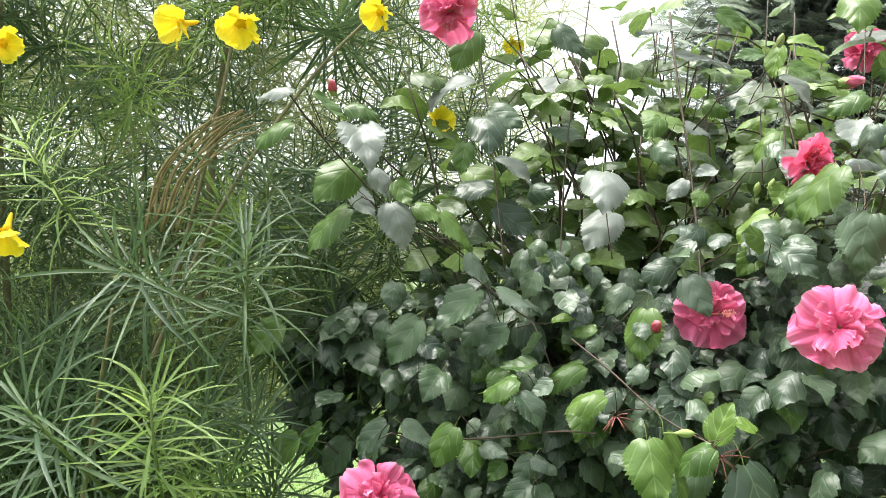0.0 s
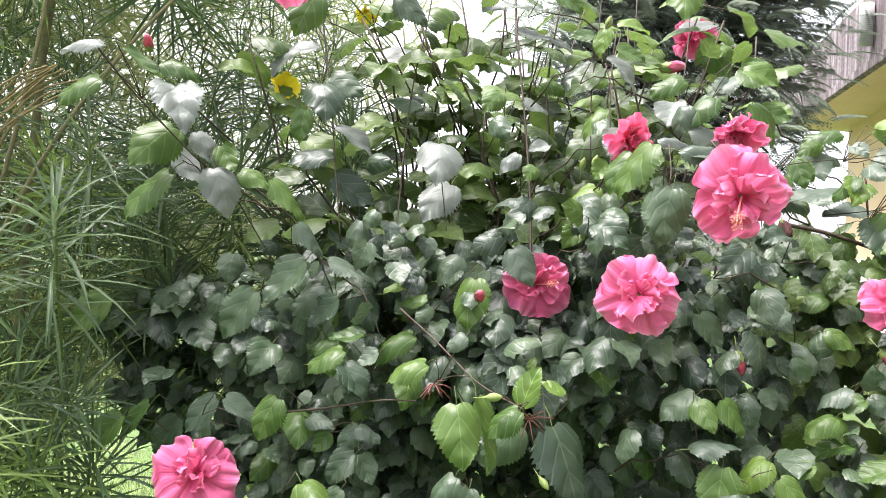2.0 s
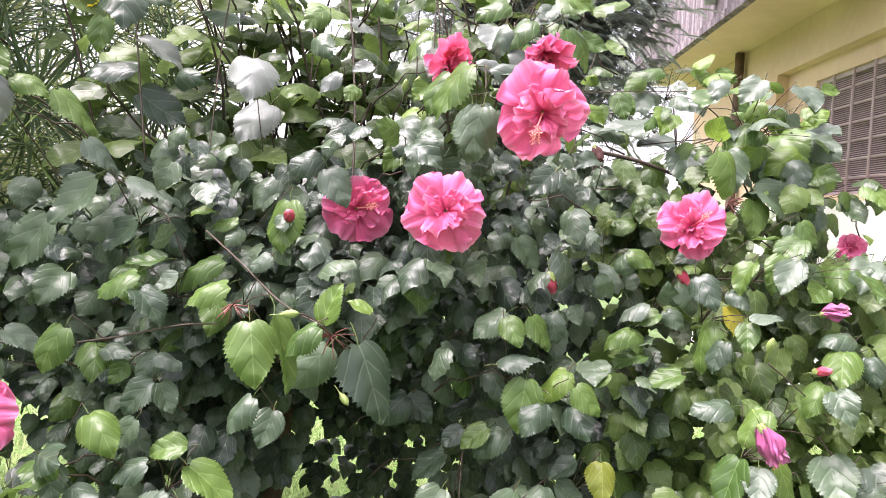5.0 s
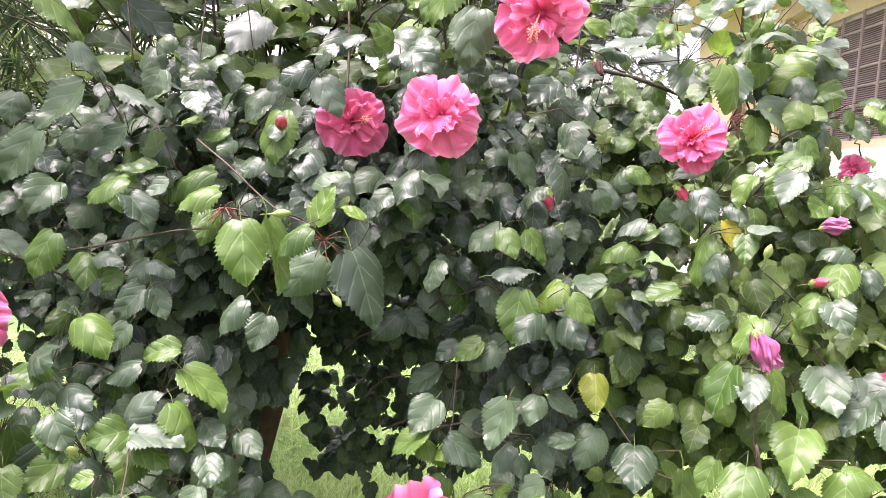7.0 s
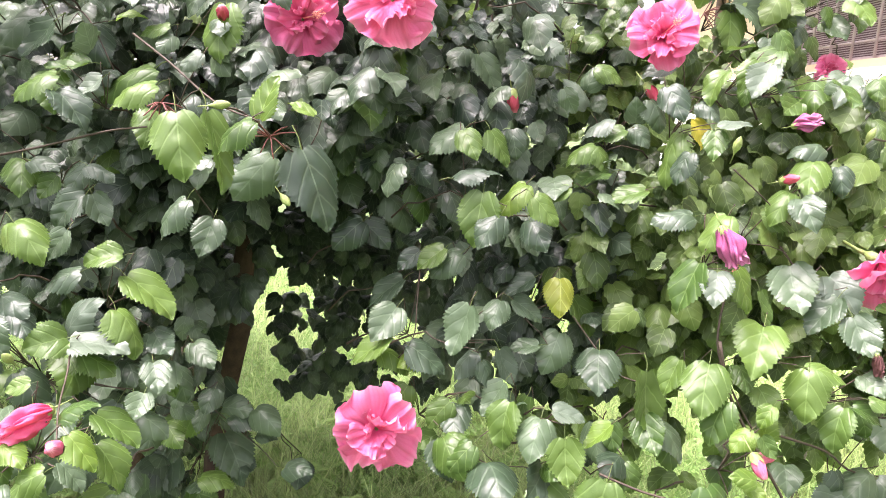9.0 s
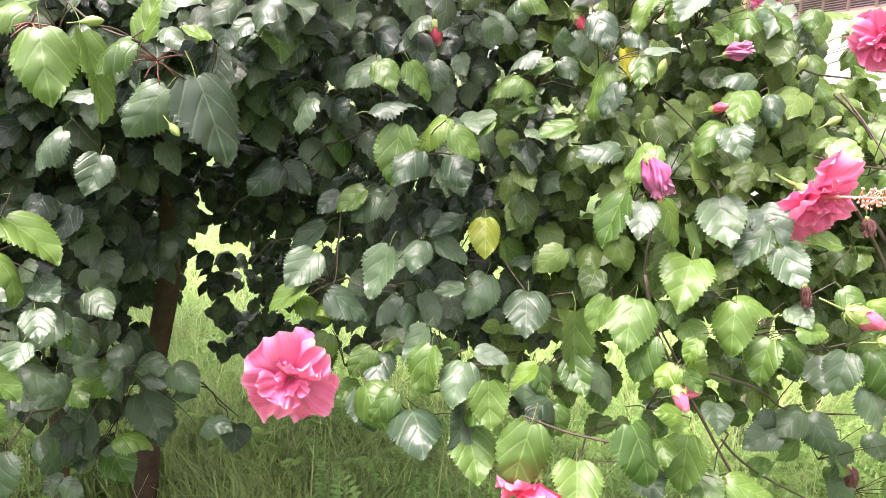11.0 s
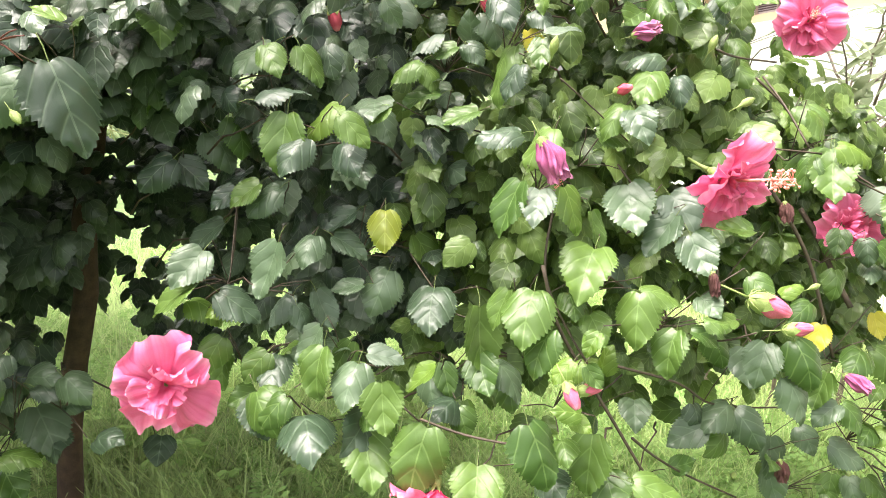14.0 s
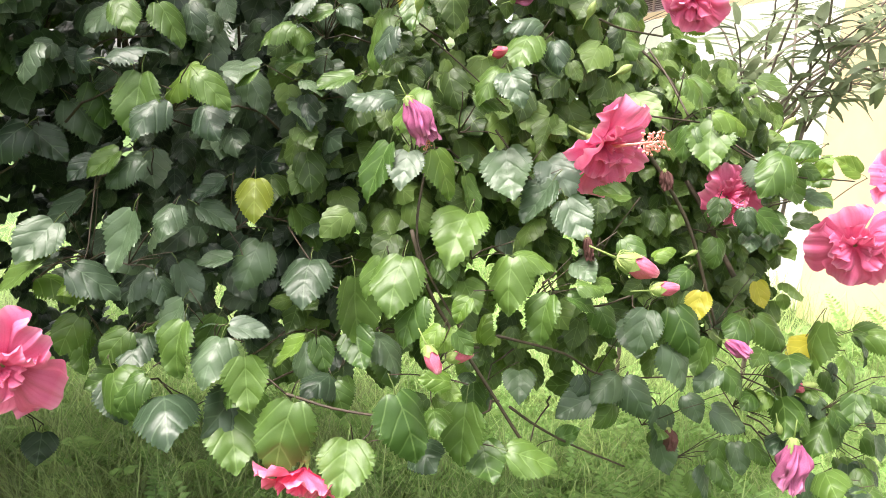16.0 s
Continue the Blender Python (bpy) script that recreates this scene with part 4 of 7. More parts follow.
limb(bush_a, "branch", smooth_line((0.645, 0.946, 1.699), (0.625, 0.902, 1.644), (0.595, 0.861, 1.606)), 0.0011, 0.0007, TWIG, 6)
limb(bush_a, "branch", smooth_line((0.050, 1.053, 1.234), (0.109, 1.003, 1.251), (0.185, 0.946, 1.275), (0.231, 0.900, 1.284)), 0.0018, 0.0012, TWIG, 6)
limb(bush_a, "branch", smooth_line((0.224, 1.031, 1.406), (0.264, 0.945, 1.367), (0.309, 0.855, 1.319), (0.349, 0.774, 1.299)), 0.0016, 0.0012, TWIG, 6)
limb(bush_a, "branch", smooth_line((0.307, 0.784, 1.314), (0.335, 0.801, 1.308), (0.376, 0.805, 1.275), (0.400, 0.821, 1.260)), 0.0014, 0.0010, TWIG, 6)
limb(bush_a, "branch", smooth_line((0.134, 0.833, 1.027), (0.133, 0.766, 1.017), (0.128, 0.702, 1.005), (0.129, 0.635, 0.993)), 0.0012, 0.0008, TWIG, 6)
limb(bush_b, "branch", smooth_line((0.852, 0.812, 1.001), (0.857, 0.761, 0.969), (0.864, 0.711, 0.941), (0.878, 0.663, 0.940)), 0.0012, 0.0010, TWIG, 6)
limb(bush_b, "branch", smooth_line((0.930, 0.582, 1.111), (0.913, 0.574, 1.052), (0.912, 0.563, 1.008), (0.932, 0.539, 0.950), (0.956, 0.514, 0.900)), 0.0018, 0.0014, TWIG, 6)
limb(bush_a, "branch", smooth_line((0.634, 0.937, 1.079), (0.616, 0.905, 1.014), (0.599, 0.878, 0.968), (0.557, 0.864, 0.932)), 0.0012, 0.0008, TWIG, 6)
limb(bush_b, "branch", smooth_line((0.966, 0.630, 1.257), (1.011, 0.625, 1.226), (1.070, 0.609, 1.178)), 0.0012, 0.0008, TWIG, 6)
limb(bush_b, "branch", smooth_line((1.254, 0.578, 1.180), (1.291, 0.561, 1.128), (1.332, 0.540, 1.070), (1.370, 0.519, 1.002), (1.396, 0.501, 0.922), (1.420, 0.487, 0.848)), 0.0035, 0.0027, TWIG, 6)
limb(bush_b, "branch", smooth_line((1.196, 0.554, 1.182), (1.264, 0.560, 1.170), (1.384, 0.532, 1.158)), 0.0016, 0.0014, TWIG, 6)
limb(bush_b, "branch", smooth_line((1.413, 0.496, 1.125), (1.444, 0.472, 1.106), (1.492, 0.436, 1.084), (1.548, 0.400, 1.080)), 0.0014, 0.0011, TWIG, 6)
limb(bush_b, "branch", smooth_line((1.308, 0.675, 1.305), (1.409, 0.714, 1.298), (1.541, 0.734, 1.294)), 0.0019, 0.0016, TWIG, 6)
limb(bush_b, "branch", smooth_line((1.468, 0.704, 1.268), (1.433, 0.634, 1.223), (1.398, 0.561, 1.164)), 0.0019, 0.0016, TWIG, 6)
limb(bush_b, "branch", smooth_line((0.887, 0.546, 1.044), (0.904, 0.536, 0.976), (0.933, 0.521, 0.918), (0.969, 0.499, 0.852), (1.005, 0.476, 0.784), (1.036, 0.464, 0.740)), 0.0024, 0.0019, TWIG, 6)
limb(bush_b, "branch", smooth_line((0.995, 0.485, 0.823), (1.070, 0.511, 0.763), (1.159, 0.526, 0.700), (1.276, 0.521, 0.629)), 0.0019, 0.0016, TWIG, 6)
limb(bush_b, "branch", smooth_line((0.752, 0.593, 0.859), (0.790, 0.552, 0.848), (0.832, 0.511, 0.844), (0.858, 0.481, 0.843)), 0.0017, 0.0014, TWIG, 6)
limb(bush_b, "branch", smooth_line((1.108, 0.486, 0.933), (1.112, 0.453, 0.943), (1.120, 0.420, 0.963)), 0.0016, 0.0011, TWIG, 6)
limb(bush_b, "branch", smooth_line((1.033, 0.560, 0.883), (1.171, 0.568, 0.825), (1.291, 0.583, 0.754), (1.487, 0.558, 0.716)), 0.0022, 0.0016, TWIG, 6)
limb(bush_b, "branch", smooth_line((1.431, 0.485, 0.760), (1.507, 0.453, 0.755), (1.568, 0.428, 0.735), (1.630, 0.401, 0.715)), 0.0014, 0.0011, TWIG, 6)
limb(bush_b, "branch", smooth_line((1.060, 0.614, 1.147), (1.087, 0.584, 1.097), (1.114, 0.553, 1.046)), 0.0016, 0.0011, TWIG, 6)


LEAF_FEET = {bush_a: [], bush_b: []}


def leaf(plant, tone, base, tip, face, width):
    """One leaf from the end of its stalk to its point; face is the way its upper side looks."""
    base, tip = Vector(base), Vector(tip)
    feet = LEAF_FEET[plant]
    length = (tip - base).length
    feet.append(base - (tip - base) * 0.3)
    k = (len(feet) * 7 + int(width * 1000)) % len(SHAPES)
    return piece("leaf", LEAVES[tone][k], plant, aim(base, tip - base, face, length, width))


# the leaves that stand out, twig by twig
leaf(bush_a, "grey_sheen", (0.106, 1.102, 1.428), (0.053, 1.117, 1.383), (-0.20, -0.98, 0.87), 0.057)
leaf(bush_a, "dark", (0.125, 1.071, 1.416), (0.080, 1.081, 1.368), (-0.57, -0.72, 0.78), 0.053)
leaf(bush_a, "dark", (0.162, 1.143, 1.421), (0.192, 1.102, 1.360), (-0.24, -0.85, 0.86), 0.059)
leaf(bush_a, "mid", (0.274, 1.066, 1.422), (0.234, 1.081, 1.406), (-0.48, -0.59, 1.05), 0.035)
leaf(bush_a, "grey_sheen", (0.300, 0.902, 1.379), (0.275, 0.908, 1.354), (-0.35, -0.93, 1.07), 0.029)
leaf(bush_a, "mid", (0.352, 1.044, 1.457), (0.340, 1.030, 1.371), (-0.74, -0.63, 0.61), 0.070)
leaf(bush_a, "dark", (0.438, 1.144, 1.435), (0.414, 1.095, 1.357), (-0.05, -0.84, 0.95), 0.069)
leaf(bush_a, "mid", (0.165, 1.025, 1.362), (0.111, 1.049, 1.355), (-0.35, -0.57, 1.15), 0.039)
leaf(bush_a, "dark", (0.128, 0.971, 1.323), (0.160, 0.943, 1.271), (0.26, -0.77, 0.98), 0.054)
leaf(bush_a, "grey_sheen", (0.182, 0.972, 1.343), (0.151, 0.981, 1.320), (-0.39, -0.91, 1.11), 0.032)
leaf(bush_a, "mid", (0.250, 1.054, 1.360), (0.176, 1.076, 1.306), (-0.59, -0.57, 0.97), 0.050)
leaf(bush_a, "mid", (0.244, 0.912, 1.336), (0.190, 0.929, 1.303), (-0.54, -0.65, 0.94), 0.052)
leaf(bush_a, "mid", (0.257, 0.769, 1.306), (0.261, 0.738, 1.232), (-0.10, -0.92, 0.78), 0.062)
leaf(bush_a, "mid", (0.294, 0.809, 1.306), (0.306, 0.781, 1.212), (0.71, -0.65, 0.68), 0.051)
leaf(bush_a, "mid", (0.340, 0.769, 1.299), (0.301, 0.779, 1.259), (-0.59, -0.69, 0.82), 0.045)
leaf(bush_a, "young", (0.353, 0.788, 1.302), (0.376, 0.789, 1.353), (-0.70, -0.63, 0.73), 0.044)
leaf(bush_a, "young", (0.429, 0.833, 1.306), (0.399, 0.851, 1.321), (0.03, -0.59, 1.21), 0.030)
leaf(bush_a, "mid", (0.517, 1.153, 1.298), (0.545, 1.114, 1.188), (0.56, -0.73, 0.80), 0.061)
leaf(bush_a, "dark", (0.387, 0.899, 1.247), (0.336, 0.909, 1.186), (-0.28, -0.96, 0.48), 0.064)
leaf(bush_a, "dark", (0.412, 0.826, 1.262), (0.438, 0.791, 1.160), (0.10, -0.86, 0.71), 0.084)
leaf(bush_a, "mid", (0.608, 0.997, 1.406), (0.584, 0.991, 1.332), (-0.90, -0.28, 0.72), 0.055)
leaf(bush_a, "mid", (0.565, 1.103, 1.337), (0.591, 1.098, 1.369), (-0.39, -0.91, 0.58), 0.034)
leaf(bush_a, "dark", (0.574, 1.153, 1.315), (0.534, 1.127, 1.268), (0.03, -0.89, 0.86), 0.052)
leaf(bush_a, "dark", (0.579, 1.152, 1.315), (0.604, 1.093, 1.257), (-0.55, -0.69, 0.86), 0.065)
leaf(bush_a, "dark", (0.582, 1.068, 1.242), (0.591, 1.048, 1.174), (0.19, -0.93, 0.70), 0.057)
leaf(bush_a, "dark", (0.548, 1.124, 1.256), (0.562, 1.104, 1.197), (0.17, -0.92, 0.76), 0.052)
leaf(bush_a, "dark", (0.564, 1.027, 1.129), (0.515, 1.039, 1.080), (-0.48, -0.83, 0.68), 0.057)
leaf(bush_a, "dark", (0.574, 1.048, 1.123), (0.611, 1.020, 1.080), (-0.35, -0.90, 0.68), 0.051)
leaf(bush_a, "grey_sheen", (0.087, 1.043, 1.227), (0.124, 1.009, 1.217), (-0.60, -0.73, 1.28), 0.035)
leaf(bush_a, "mid", (0.072, 1.089, 1.225), (0.071, 1.039, 1.177), (0.16, -0.69, 1.11), 0.052)
leaf(bush_a, "dark", (0.160, 0.983, 1.227), (0.133, 0.986, 1.182), (-0.50, -0.83, 0.66), 0.042)
leaf(bush_a, "grey_sheen", (0.159, 0.980, 1.227), (0.191, 0.960, 1.207), (0.07, -0.65, 1.71), 0.034)
leaf(bush_a, "dark", (0.154, 0.967, 1.189), (0.117, 0.974, 1.143), (-0.47, -0.85, 0.65), 0.047)
leaf(bush_a, "dark", (0.163, 0.961, 1.190), (0.180, 0.943, 1.149), (0.13, -0.89, 0.84), 0.039)
leaf(bush_a, "mid", (0.119, 1.015, 1.209), (0.095, 1.019, 1.178), (-0.24, -0.97, 0.46), 0.032)
leaf(bush_a, "mid", (0.076, 0.920, 1.162), (0.108, 0.879, 1.115), (-0.14, -0.79, 1.00), 0.052)
leaf(bush_a, "dark", (0.268, 0.806, 1.203), (0.238, 0.809, 1.155), (-0.67, -0.65, 0.78), 0.045)
leaf(bush_a, "dark", (0.304, 0.858, 1.169), (0.283, 0.838, 1.125), (-0.00, -0.91, 0.82), 0.044)
leaf(bush_a, "mid", (0.195, 0.874, 1.124), (0.150, 0.892, 1.110), (-0.46, -0.71, 0.93), 0.040)
leaf(bush_a, "dark", (0.146, 0.875, 1.105), (0.103, 0.890, 1.081), (-0.52, -0.71, 0.87), 0.041)
leaf(bush_a, "mid", (0.199, 0.878, 1.095), (0.250, 0.842, 1.044), (0.37, -0.54, 1.15), 0.065)
leaf(bush_a, "grey_sheen", (0.131, 0.852, 1.034), (0.174, 0.833, 1.080), (-0.33, -0.94, 0.86), 0.050)
leaf(bush_a, "mid", (0.131, 0.814, 1.041), (0.086, 0.807, 1.034), (0.09, -0.94, 0.71), 0.047)
leaf(bush_a, "grey_sheen", (0.134, 0.824, 1.033), (0.198, 0.791, 1.023), (-0.13, -0.53, 1.79), 0.058)
leaf(bush_a, "grey_sheen", (0.057, 0.897, 1.075), (0.092, 0.847, 1.061), (-0.47, -0.53, 1.65), 0.041)
leaf(bush_a, "mid", (0.185, 0.831, 1.065), (0.203, 0.808, 1.008), (0.70, -0.55, 0.85), 0.052)
leaf(bush_a, "mid", (0.135, 0.831, 1.017), (0.181, 0.803, 0.992), (0.31, -0.30, 1.30), 0.048)
leaf(bush_a, "mid", (0.128, 0.696, 0.995), (0.168, 0.680, 1.009), (-0.42, -0.29, 1.26), 0.036)
leaf(bush_a, "mid", (0.158, 0.783, 0.954), (0.202, 0.753, 0.919), (0.39, -0.39, 1.23), 0.051)
leaf(bush_a, "young", (0.139, 0.644, 0.998), (0.161, 0.625, 0.965), (0.37, -0.68, 1.03), 0.035)
leaf(bush_a, "mid", (0.160, 0.702, 0.955), (0.180, 0.681, 0.904), (0.61, -0.61, 0.90), 0.047)
leaf(bush_a, "young", (0.076, 0.688, 0.977), (0.098, 0.658, 0.963), (-0.25, -0.55, 1.20), 0.029)
leaf(bush_a, "mid", (0.114, 0.655, 0.957), (0.081, 0.665, 0.933), (-0.49, -0.81, 0.73), 0.034)
leaf(bush_a, "dark", (0.128, 0.667, 0.959), (0.147, 0.651, 0.931), (0.46, -0.60, 1.06), 0.030)
leaf(bush_a, "dark", (0.264, 1.138, 0.703), (0.220, 1.140, 0.622), (-0.51, -0.82, 0.66), 0.074)
leaf(bush_a, "dark", (0.347, 1.141, 0.725), (0.370, 1.074, 0.662), (-0.19, -0.71, 1.08), 0.079)
leaf(bush_a, "dark", (0.350, 1.084, 0.784), (0.400, 1.055, 0.760), (0.14, -0.46, 1.28), 0.050)
leaf(bush_a, "dark", (0.391, 1.063, 0.753), (0.422, 1.040, 0.750), (-0.48, -0.71, 0.91), 0.029)
leaf(bush_a, "mid", (0.297, 1.065, 0.690), (0.349, 1.036, 0.673), (0.01, -0.49, 1.27), 0.050)
leaf(bush_a, "dark", (0.421, 0.980, 0.728), (0.456, 0.936, 0.733), (-0.68, -0.48, 0.95), 0.043)
leaf(bush_a, "dark", (0.255, 0.995, 0.861), (0.283, 0.958, 0.852), (-0.52, -0.54, 1.06), 0.034)
leaf(bush_a, "dark", (0.570, 0.877, 1.021), (0.522, 0.855, 0.979), (-0.10, -0.83, 0.96), 0.058)
leaf(bush_a, "mid", (0.555, 0.859, 0.981), (0.500, 0.875, 0.938), (-0.64, -0.22, 1.13), 0.058)
leaf(bush_a, "young", (0.604, 0.854, 0.946), (0.561, 0.844, 0.937), (0.09, -0.85, 0.92), 0.038)
leaf(bush_a, "dark", (0.583, 0.853, 0.967), (0.629, 0.822, 0.926), (-0.06, -0.82, 0.97), 0.056)
leaf(bush_a, "dark", (0.624, 0.988, 1.034), (0.570, 1.003, 0.987), (-0.66, -0.39, 1.04), 0.058)
leaf(bush_a, "dark", (0.632, 0.940, 1.093), (0.598, 0.949, 1.062), (-0.52, -0.79, 0.74), 0.037)
leaf(bush_a, "mid", (0.657, 0.899, 1.105), (0.616, 0.910, 1.070), (-0.59, -0.64, 0.88), 0.044)
leaf(bush_a, "grey_sheen", (0.641, 0.841, 1.223), (0.705, 0.811, 1.229), (-0.29, -0.48, 1.78), 0.057)
leaf(bush_a, "mid", (0.663, 0.861, 1.291), (0.670, 0.827, 1.250), (-0.59, -0.67, 0.86), 0.042)
leaf(bush_a, "dark", (0.680, 0.895, 1.293), (0.628, 0.909, 1.249), (-0.63, -0.52, 0.98), 0.056)
leaf(bush_a, "mid", (0.671, 0.807, 1.205), (0.655, 0.797, 1.126), (-0.69, -0.68, 0.64), 0.065)
leaf(bush_a, "dark", (0.685, 0.779, 1.176), (0.646, 0.768, 1.131), (-0.29, -0.85, 0.85), 0.048)
leaf(bush_a, "dark", (0.642, 0.774, 1.047), (0.613, 0.771, 0.977), (-0.84, -0.41, 0.76), 0.060)
leaf(bush_a, "dark", (0.691, 0.773, 1.051), (0.666, 0.753, 1.014), (-0.32, -0.73, 1.01), 0.041)
leaf(bush_a, "grey_sheen", (0.663, 0.787, 0.971), (0.631, 0.792, 0.925), (-0.76, -0.42, 1.44), 0.045)
leaf(bush_a, "dark", (0.662, 0.767, 0.963), (0.670, 0.754, 0.922), (0.12, -0.93, 0.73), 0.036)
leaf(bush_a, "grey_sheen", (0.687, 0.760, 0.980), (0.705, 0.740, 0.930), (0.12, -0.90, 1.36), 0.046)
leaf(bush_a, "dark", (0.681, 0.732, 0.941), (0.650, 0.736, 0.893), (-0.82, -0.28, 0.91), 0.046)
leaf(bush_a, "mid", (0.675, 0.703, 0.925), (0.663, 0.693, 0.859), (-0.90, -0.39, 0.62), 0.054)
leaf(bush_a, "dark", (0.706, 0.670, 0.909), (0.673, 0.642, 0.863), (-0.38, -0.64, 1.06), 0.055)
leaf(bush_a, "mid", (0.719, 0.629, 0.897), (0.713, 0.605, 0.840), (-0.55, -0.75, 0.76), 0.053)
leaf(bush_a, "grey_sheen", (0.711, 0.651, 0.929), (0.750, 0.630, 0.916), (-0.19, -0.74, 1.60), 0.037)
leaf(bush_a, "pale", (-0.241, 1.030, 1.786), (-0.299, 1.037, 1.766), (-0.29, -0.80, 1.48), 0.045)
leaf(bush_a, "mid", (-0.240, 1.010, 1.730), (-0.294, 1.017, 1.685), (-0.45, -0.78, 0.82), 0.050)
leaf(bush_a, "mid", (-0.146, 1.091, 1.679), (-0.204, 1.065, 1.611), (0.32, -0.94, 0.50), 0.076)
leaf(bush_a, "mid", (-0.153, 1.016, 1.763), (-0.102, 1.011, 1.738), (0.21, -0.78, 0.99), 0.045)
leaf(bush_a, "mid", (-0.204, 1.007, 1.776), (-0.153, 1.002, 1.737), (0.41, -0.67, 1.02), 0.039)
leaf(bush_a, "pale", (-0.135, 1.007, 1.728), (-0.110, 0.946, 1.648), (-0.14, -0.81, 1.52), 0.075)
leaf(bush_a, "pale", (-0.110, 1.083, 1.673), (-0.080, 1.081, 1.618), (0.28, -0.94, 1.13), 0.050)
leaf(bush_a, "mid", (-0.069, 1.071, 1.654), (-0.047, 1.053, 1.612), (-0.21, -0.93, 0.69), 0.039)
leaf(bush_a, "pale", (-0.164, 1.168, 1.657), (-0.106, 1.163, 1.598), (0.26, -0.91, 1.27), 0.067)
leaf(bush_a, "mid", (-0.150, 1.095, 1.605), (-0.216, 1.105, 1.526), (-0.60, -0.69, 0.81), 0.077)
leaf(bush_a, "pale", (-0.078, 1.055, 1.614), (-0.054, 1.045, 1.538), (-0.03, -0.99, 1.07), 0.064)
leaf(bush_a, "mid", (-0.039, 1.068, 1.614), (0.007, 1.063, 1.587), (0.11, -0.94, 0.72), 0.043)
leaf(bush_a, "mid", (0.010, 1.121, 1.608), (0.065, 1.118, 1.537), (0.58, -0.65, 0.89), 0.070)
leaf(bush_a, "mid", (0.075, 1.342, 2.012), (0.035, 1.330, 1.920), (0.11, -0.99, 0.47), 0.077)
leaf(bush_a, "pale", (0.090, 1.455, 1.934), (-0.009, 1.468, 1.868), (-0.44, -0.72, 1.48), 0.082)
leaf(bush_a, "dark", (0.109, 1.300, 1.838), (0.172, 1.267, 1.800), (-0.48, -0.88, 0.36), 0.063)
leaf(bush_a, "dark", (0.089, 1.252, 1.811), (0.097, 1.189, 1.727), (-0.23, -0.79, 0.98), 0.078)
leaf(bush_a, "mid", (0.062, 1.292, 1.767), (0.055, 1.295, 1.703), (-0.42, -0.91, 0.40), 0.051)
leaf(bush_a, "pale", (0.120, 1.274, 1.729), (0.196, 1.268, 1.675), (0.21, -0.89, 1.36), 0.075)
leaf(bush_a, "dark", (0.116, 1.273, 1.682), (0.033, 1.283, 1.657), (-0.28, -0.73, 1.02), 0.070)
leaf(bush_a, "dark", (0.123, 1.262, 1.637), (0.202, 1.255, 1.589), (-0.05, -1.00, 0.46), 0.074)
leaf(bush_a, "dark", (0.183, 1.236, 1.668), (0.228, 1.205, 1.661), (-0.58, -0.81, 0.33), 0.045)
leaf(bush_a, "mid", (0.254, 1.386, 2.062), (0.221, 1.392, 1.990), (-0.27, -0.96, 0.44), 0.063)
leaf(bush_a, "dark", (0.231, 1.267, 2.002), (0.289, 1.262, 1.949), (-0.05, -1.00, 0.43), 0.063)
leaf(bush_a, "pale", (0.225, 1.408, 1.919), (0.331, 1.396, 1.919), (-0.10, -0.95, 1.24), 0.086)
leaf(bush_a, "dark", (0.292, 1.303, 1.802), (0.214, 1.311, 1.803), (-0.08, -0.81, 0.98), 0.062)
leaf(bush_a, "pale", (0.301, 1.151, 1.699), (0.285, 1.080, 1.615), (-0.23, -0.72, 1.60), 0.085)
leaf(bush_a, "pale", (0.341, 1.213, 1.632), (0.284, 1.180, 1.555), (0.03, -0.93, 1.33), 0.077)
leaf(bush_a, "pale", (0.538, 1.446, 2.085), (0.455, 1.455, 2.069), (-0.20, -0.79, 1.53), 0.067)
leaf(bush_a, "young", (0.600, 1.100, 1.930), (0.589, 1.103, 1.876), (-0.83, -0.54, 0.55), 0.044)
leaf(bush_a, "mid", (0.617, 1.132, 1.788), (0.580, 1.138, 1.725), (-0.71, -0.60, 0.77), 0.059)
leaf(bush_a, "pale", (0.623, 1.057, 1.735), (0.573, 1.025, 1.684), (0.00, -0.85, 1.48), 0.053)
leaf(bush_a, "young", (0.597, 1.114, 1.638), (0.544, 1.122, 1.577), (-0.68, -0.50, 0.93), 0.064)
leaf(bush_a, "pale", (0.444, 1.124, 1.689), (0.413, 1.129, 1.649), (-0.30, -0.94, 1.08), 0.041)
leaf(bush_a, "mid", (0.445, 1.250, 1.828), (0.403, 1.223, 1.780), (0.15, -0.91, 0.78), 0.049)
leaf(bush_a, "pale", (0.513, 1.301, 1.833), (0.567, 1.296, 1.806), (-0.01, -0.99, 1.11), 0.049)
leaf(bush_a, "pale", (0.520, 1.170, 1.719), (0.479, 1.165, 1.705), (0.11, -0.99, 0.96), 0.032)
leaf(bush_a, "dark", (0.424, 1.216, 1.769), (0.446, 1.182, 1.727), (-0.64, -0.73, 0.64), 0.048)
leaf(bush_a, "mid", (-0.308, 1.441, 1.380), (-0.376, 1.451, 1.311), (-0.23, -0.97, 0.49), 0.079)
leaf(bush_a, "mid", (-0.332, 1.595, 1.375), (-0.249, 1.564, 1.323), (-0.16, -0.94, 0.70), 0.079)
leaf(bush_a, "dark", (-0.213, 1.487, 1.345), (-0.189, 1.441, 1.277), (-0.02, -0.83, 0.95), 0.070)
leaf(bush_a, "dark", (-0.138, 1.438, 1.345), (-0.108, 1.381, 1.282), (-0.15, -0.76, 1.03), 0.074)
leaf(bush_a, "dark", (-0.016, 1.295, 1.409), (-0.071, 1.304, 1.317), (-0.39, -0.91, 0.54), 0.086)
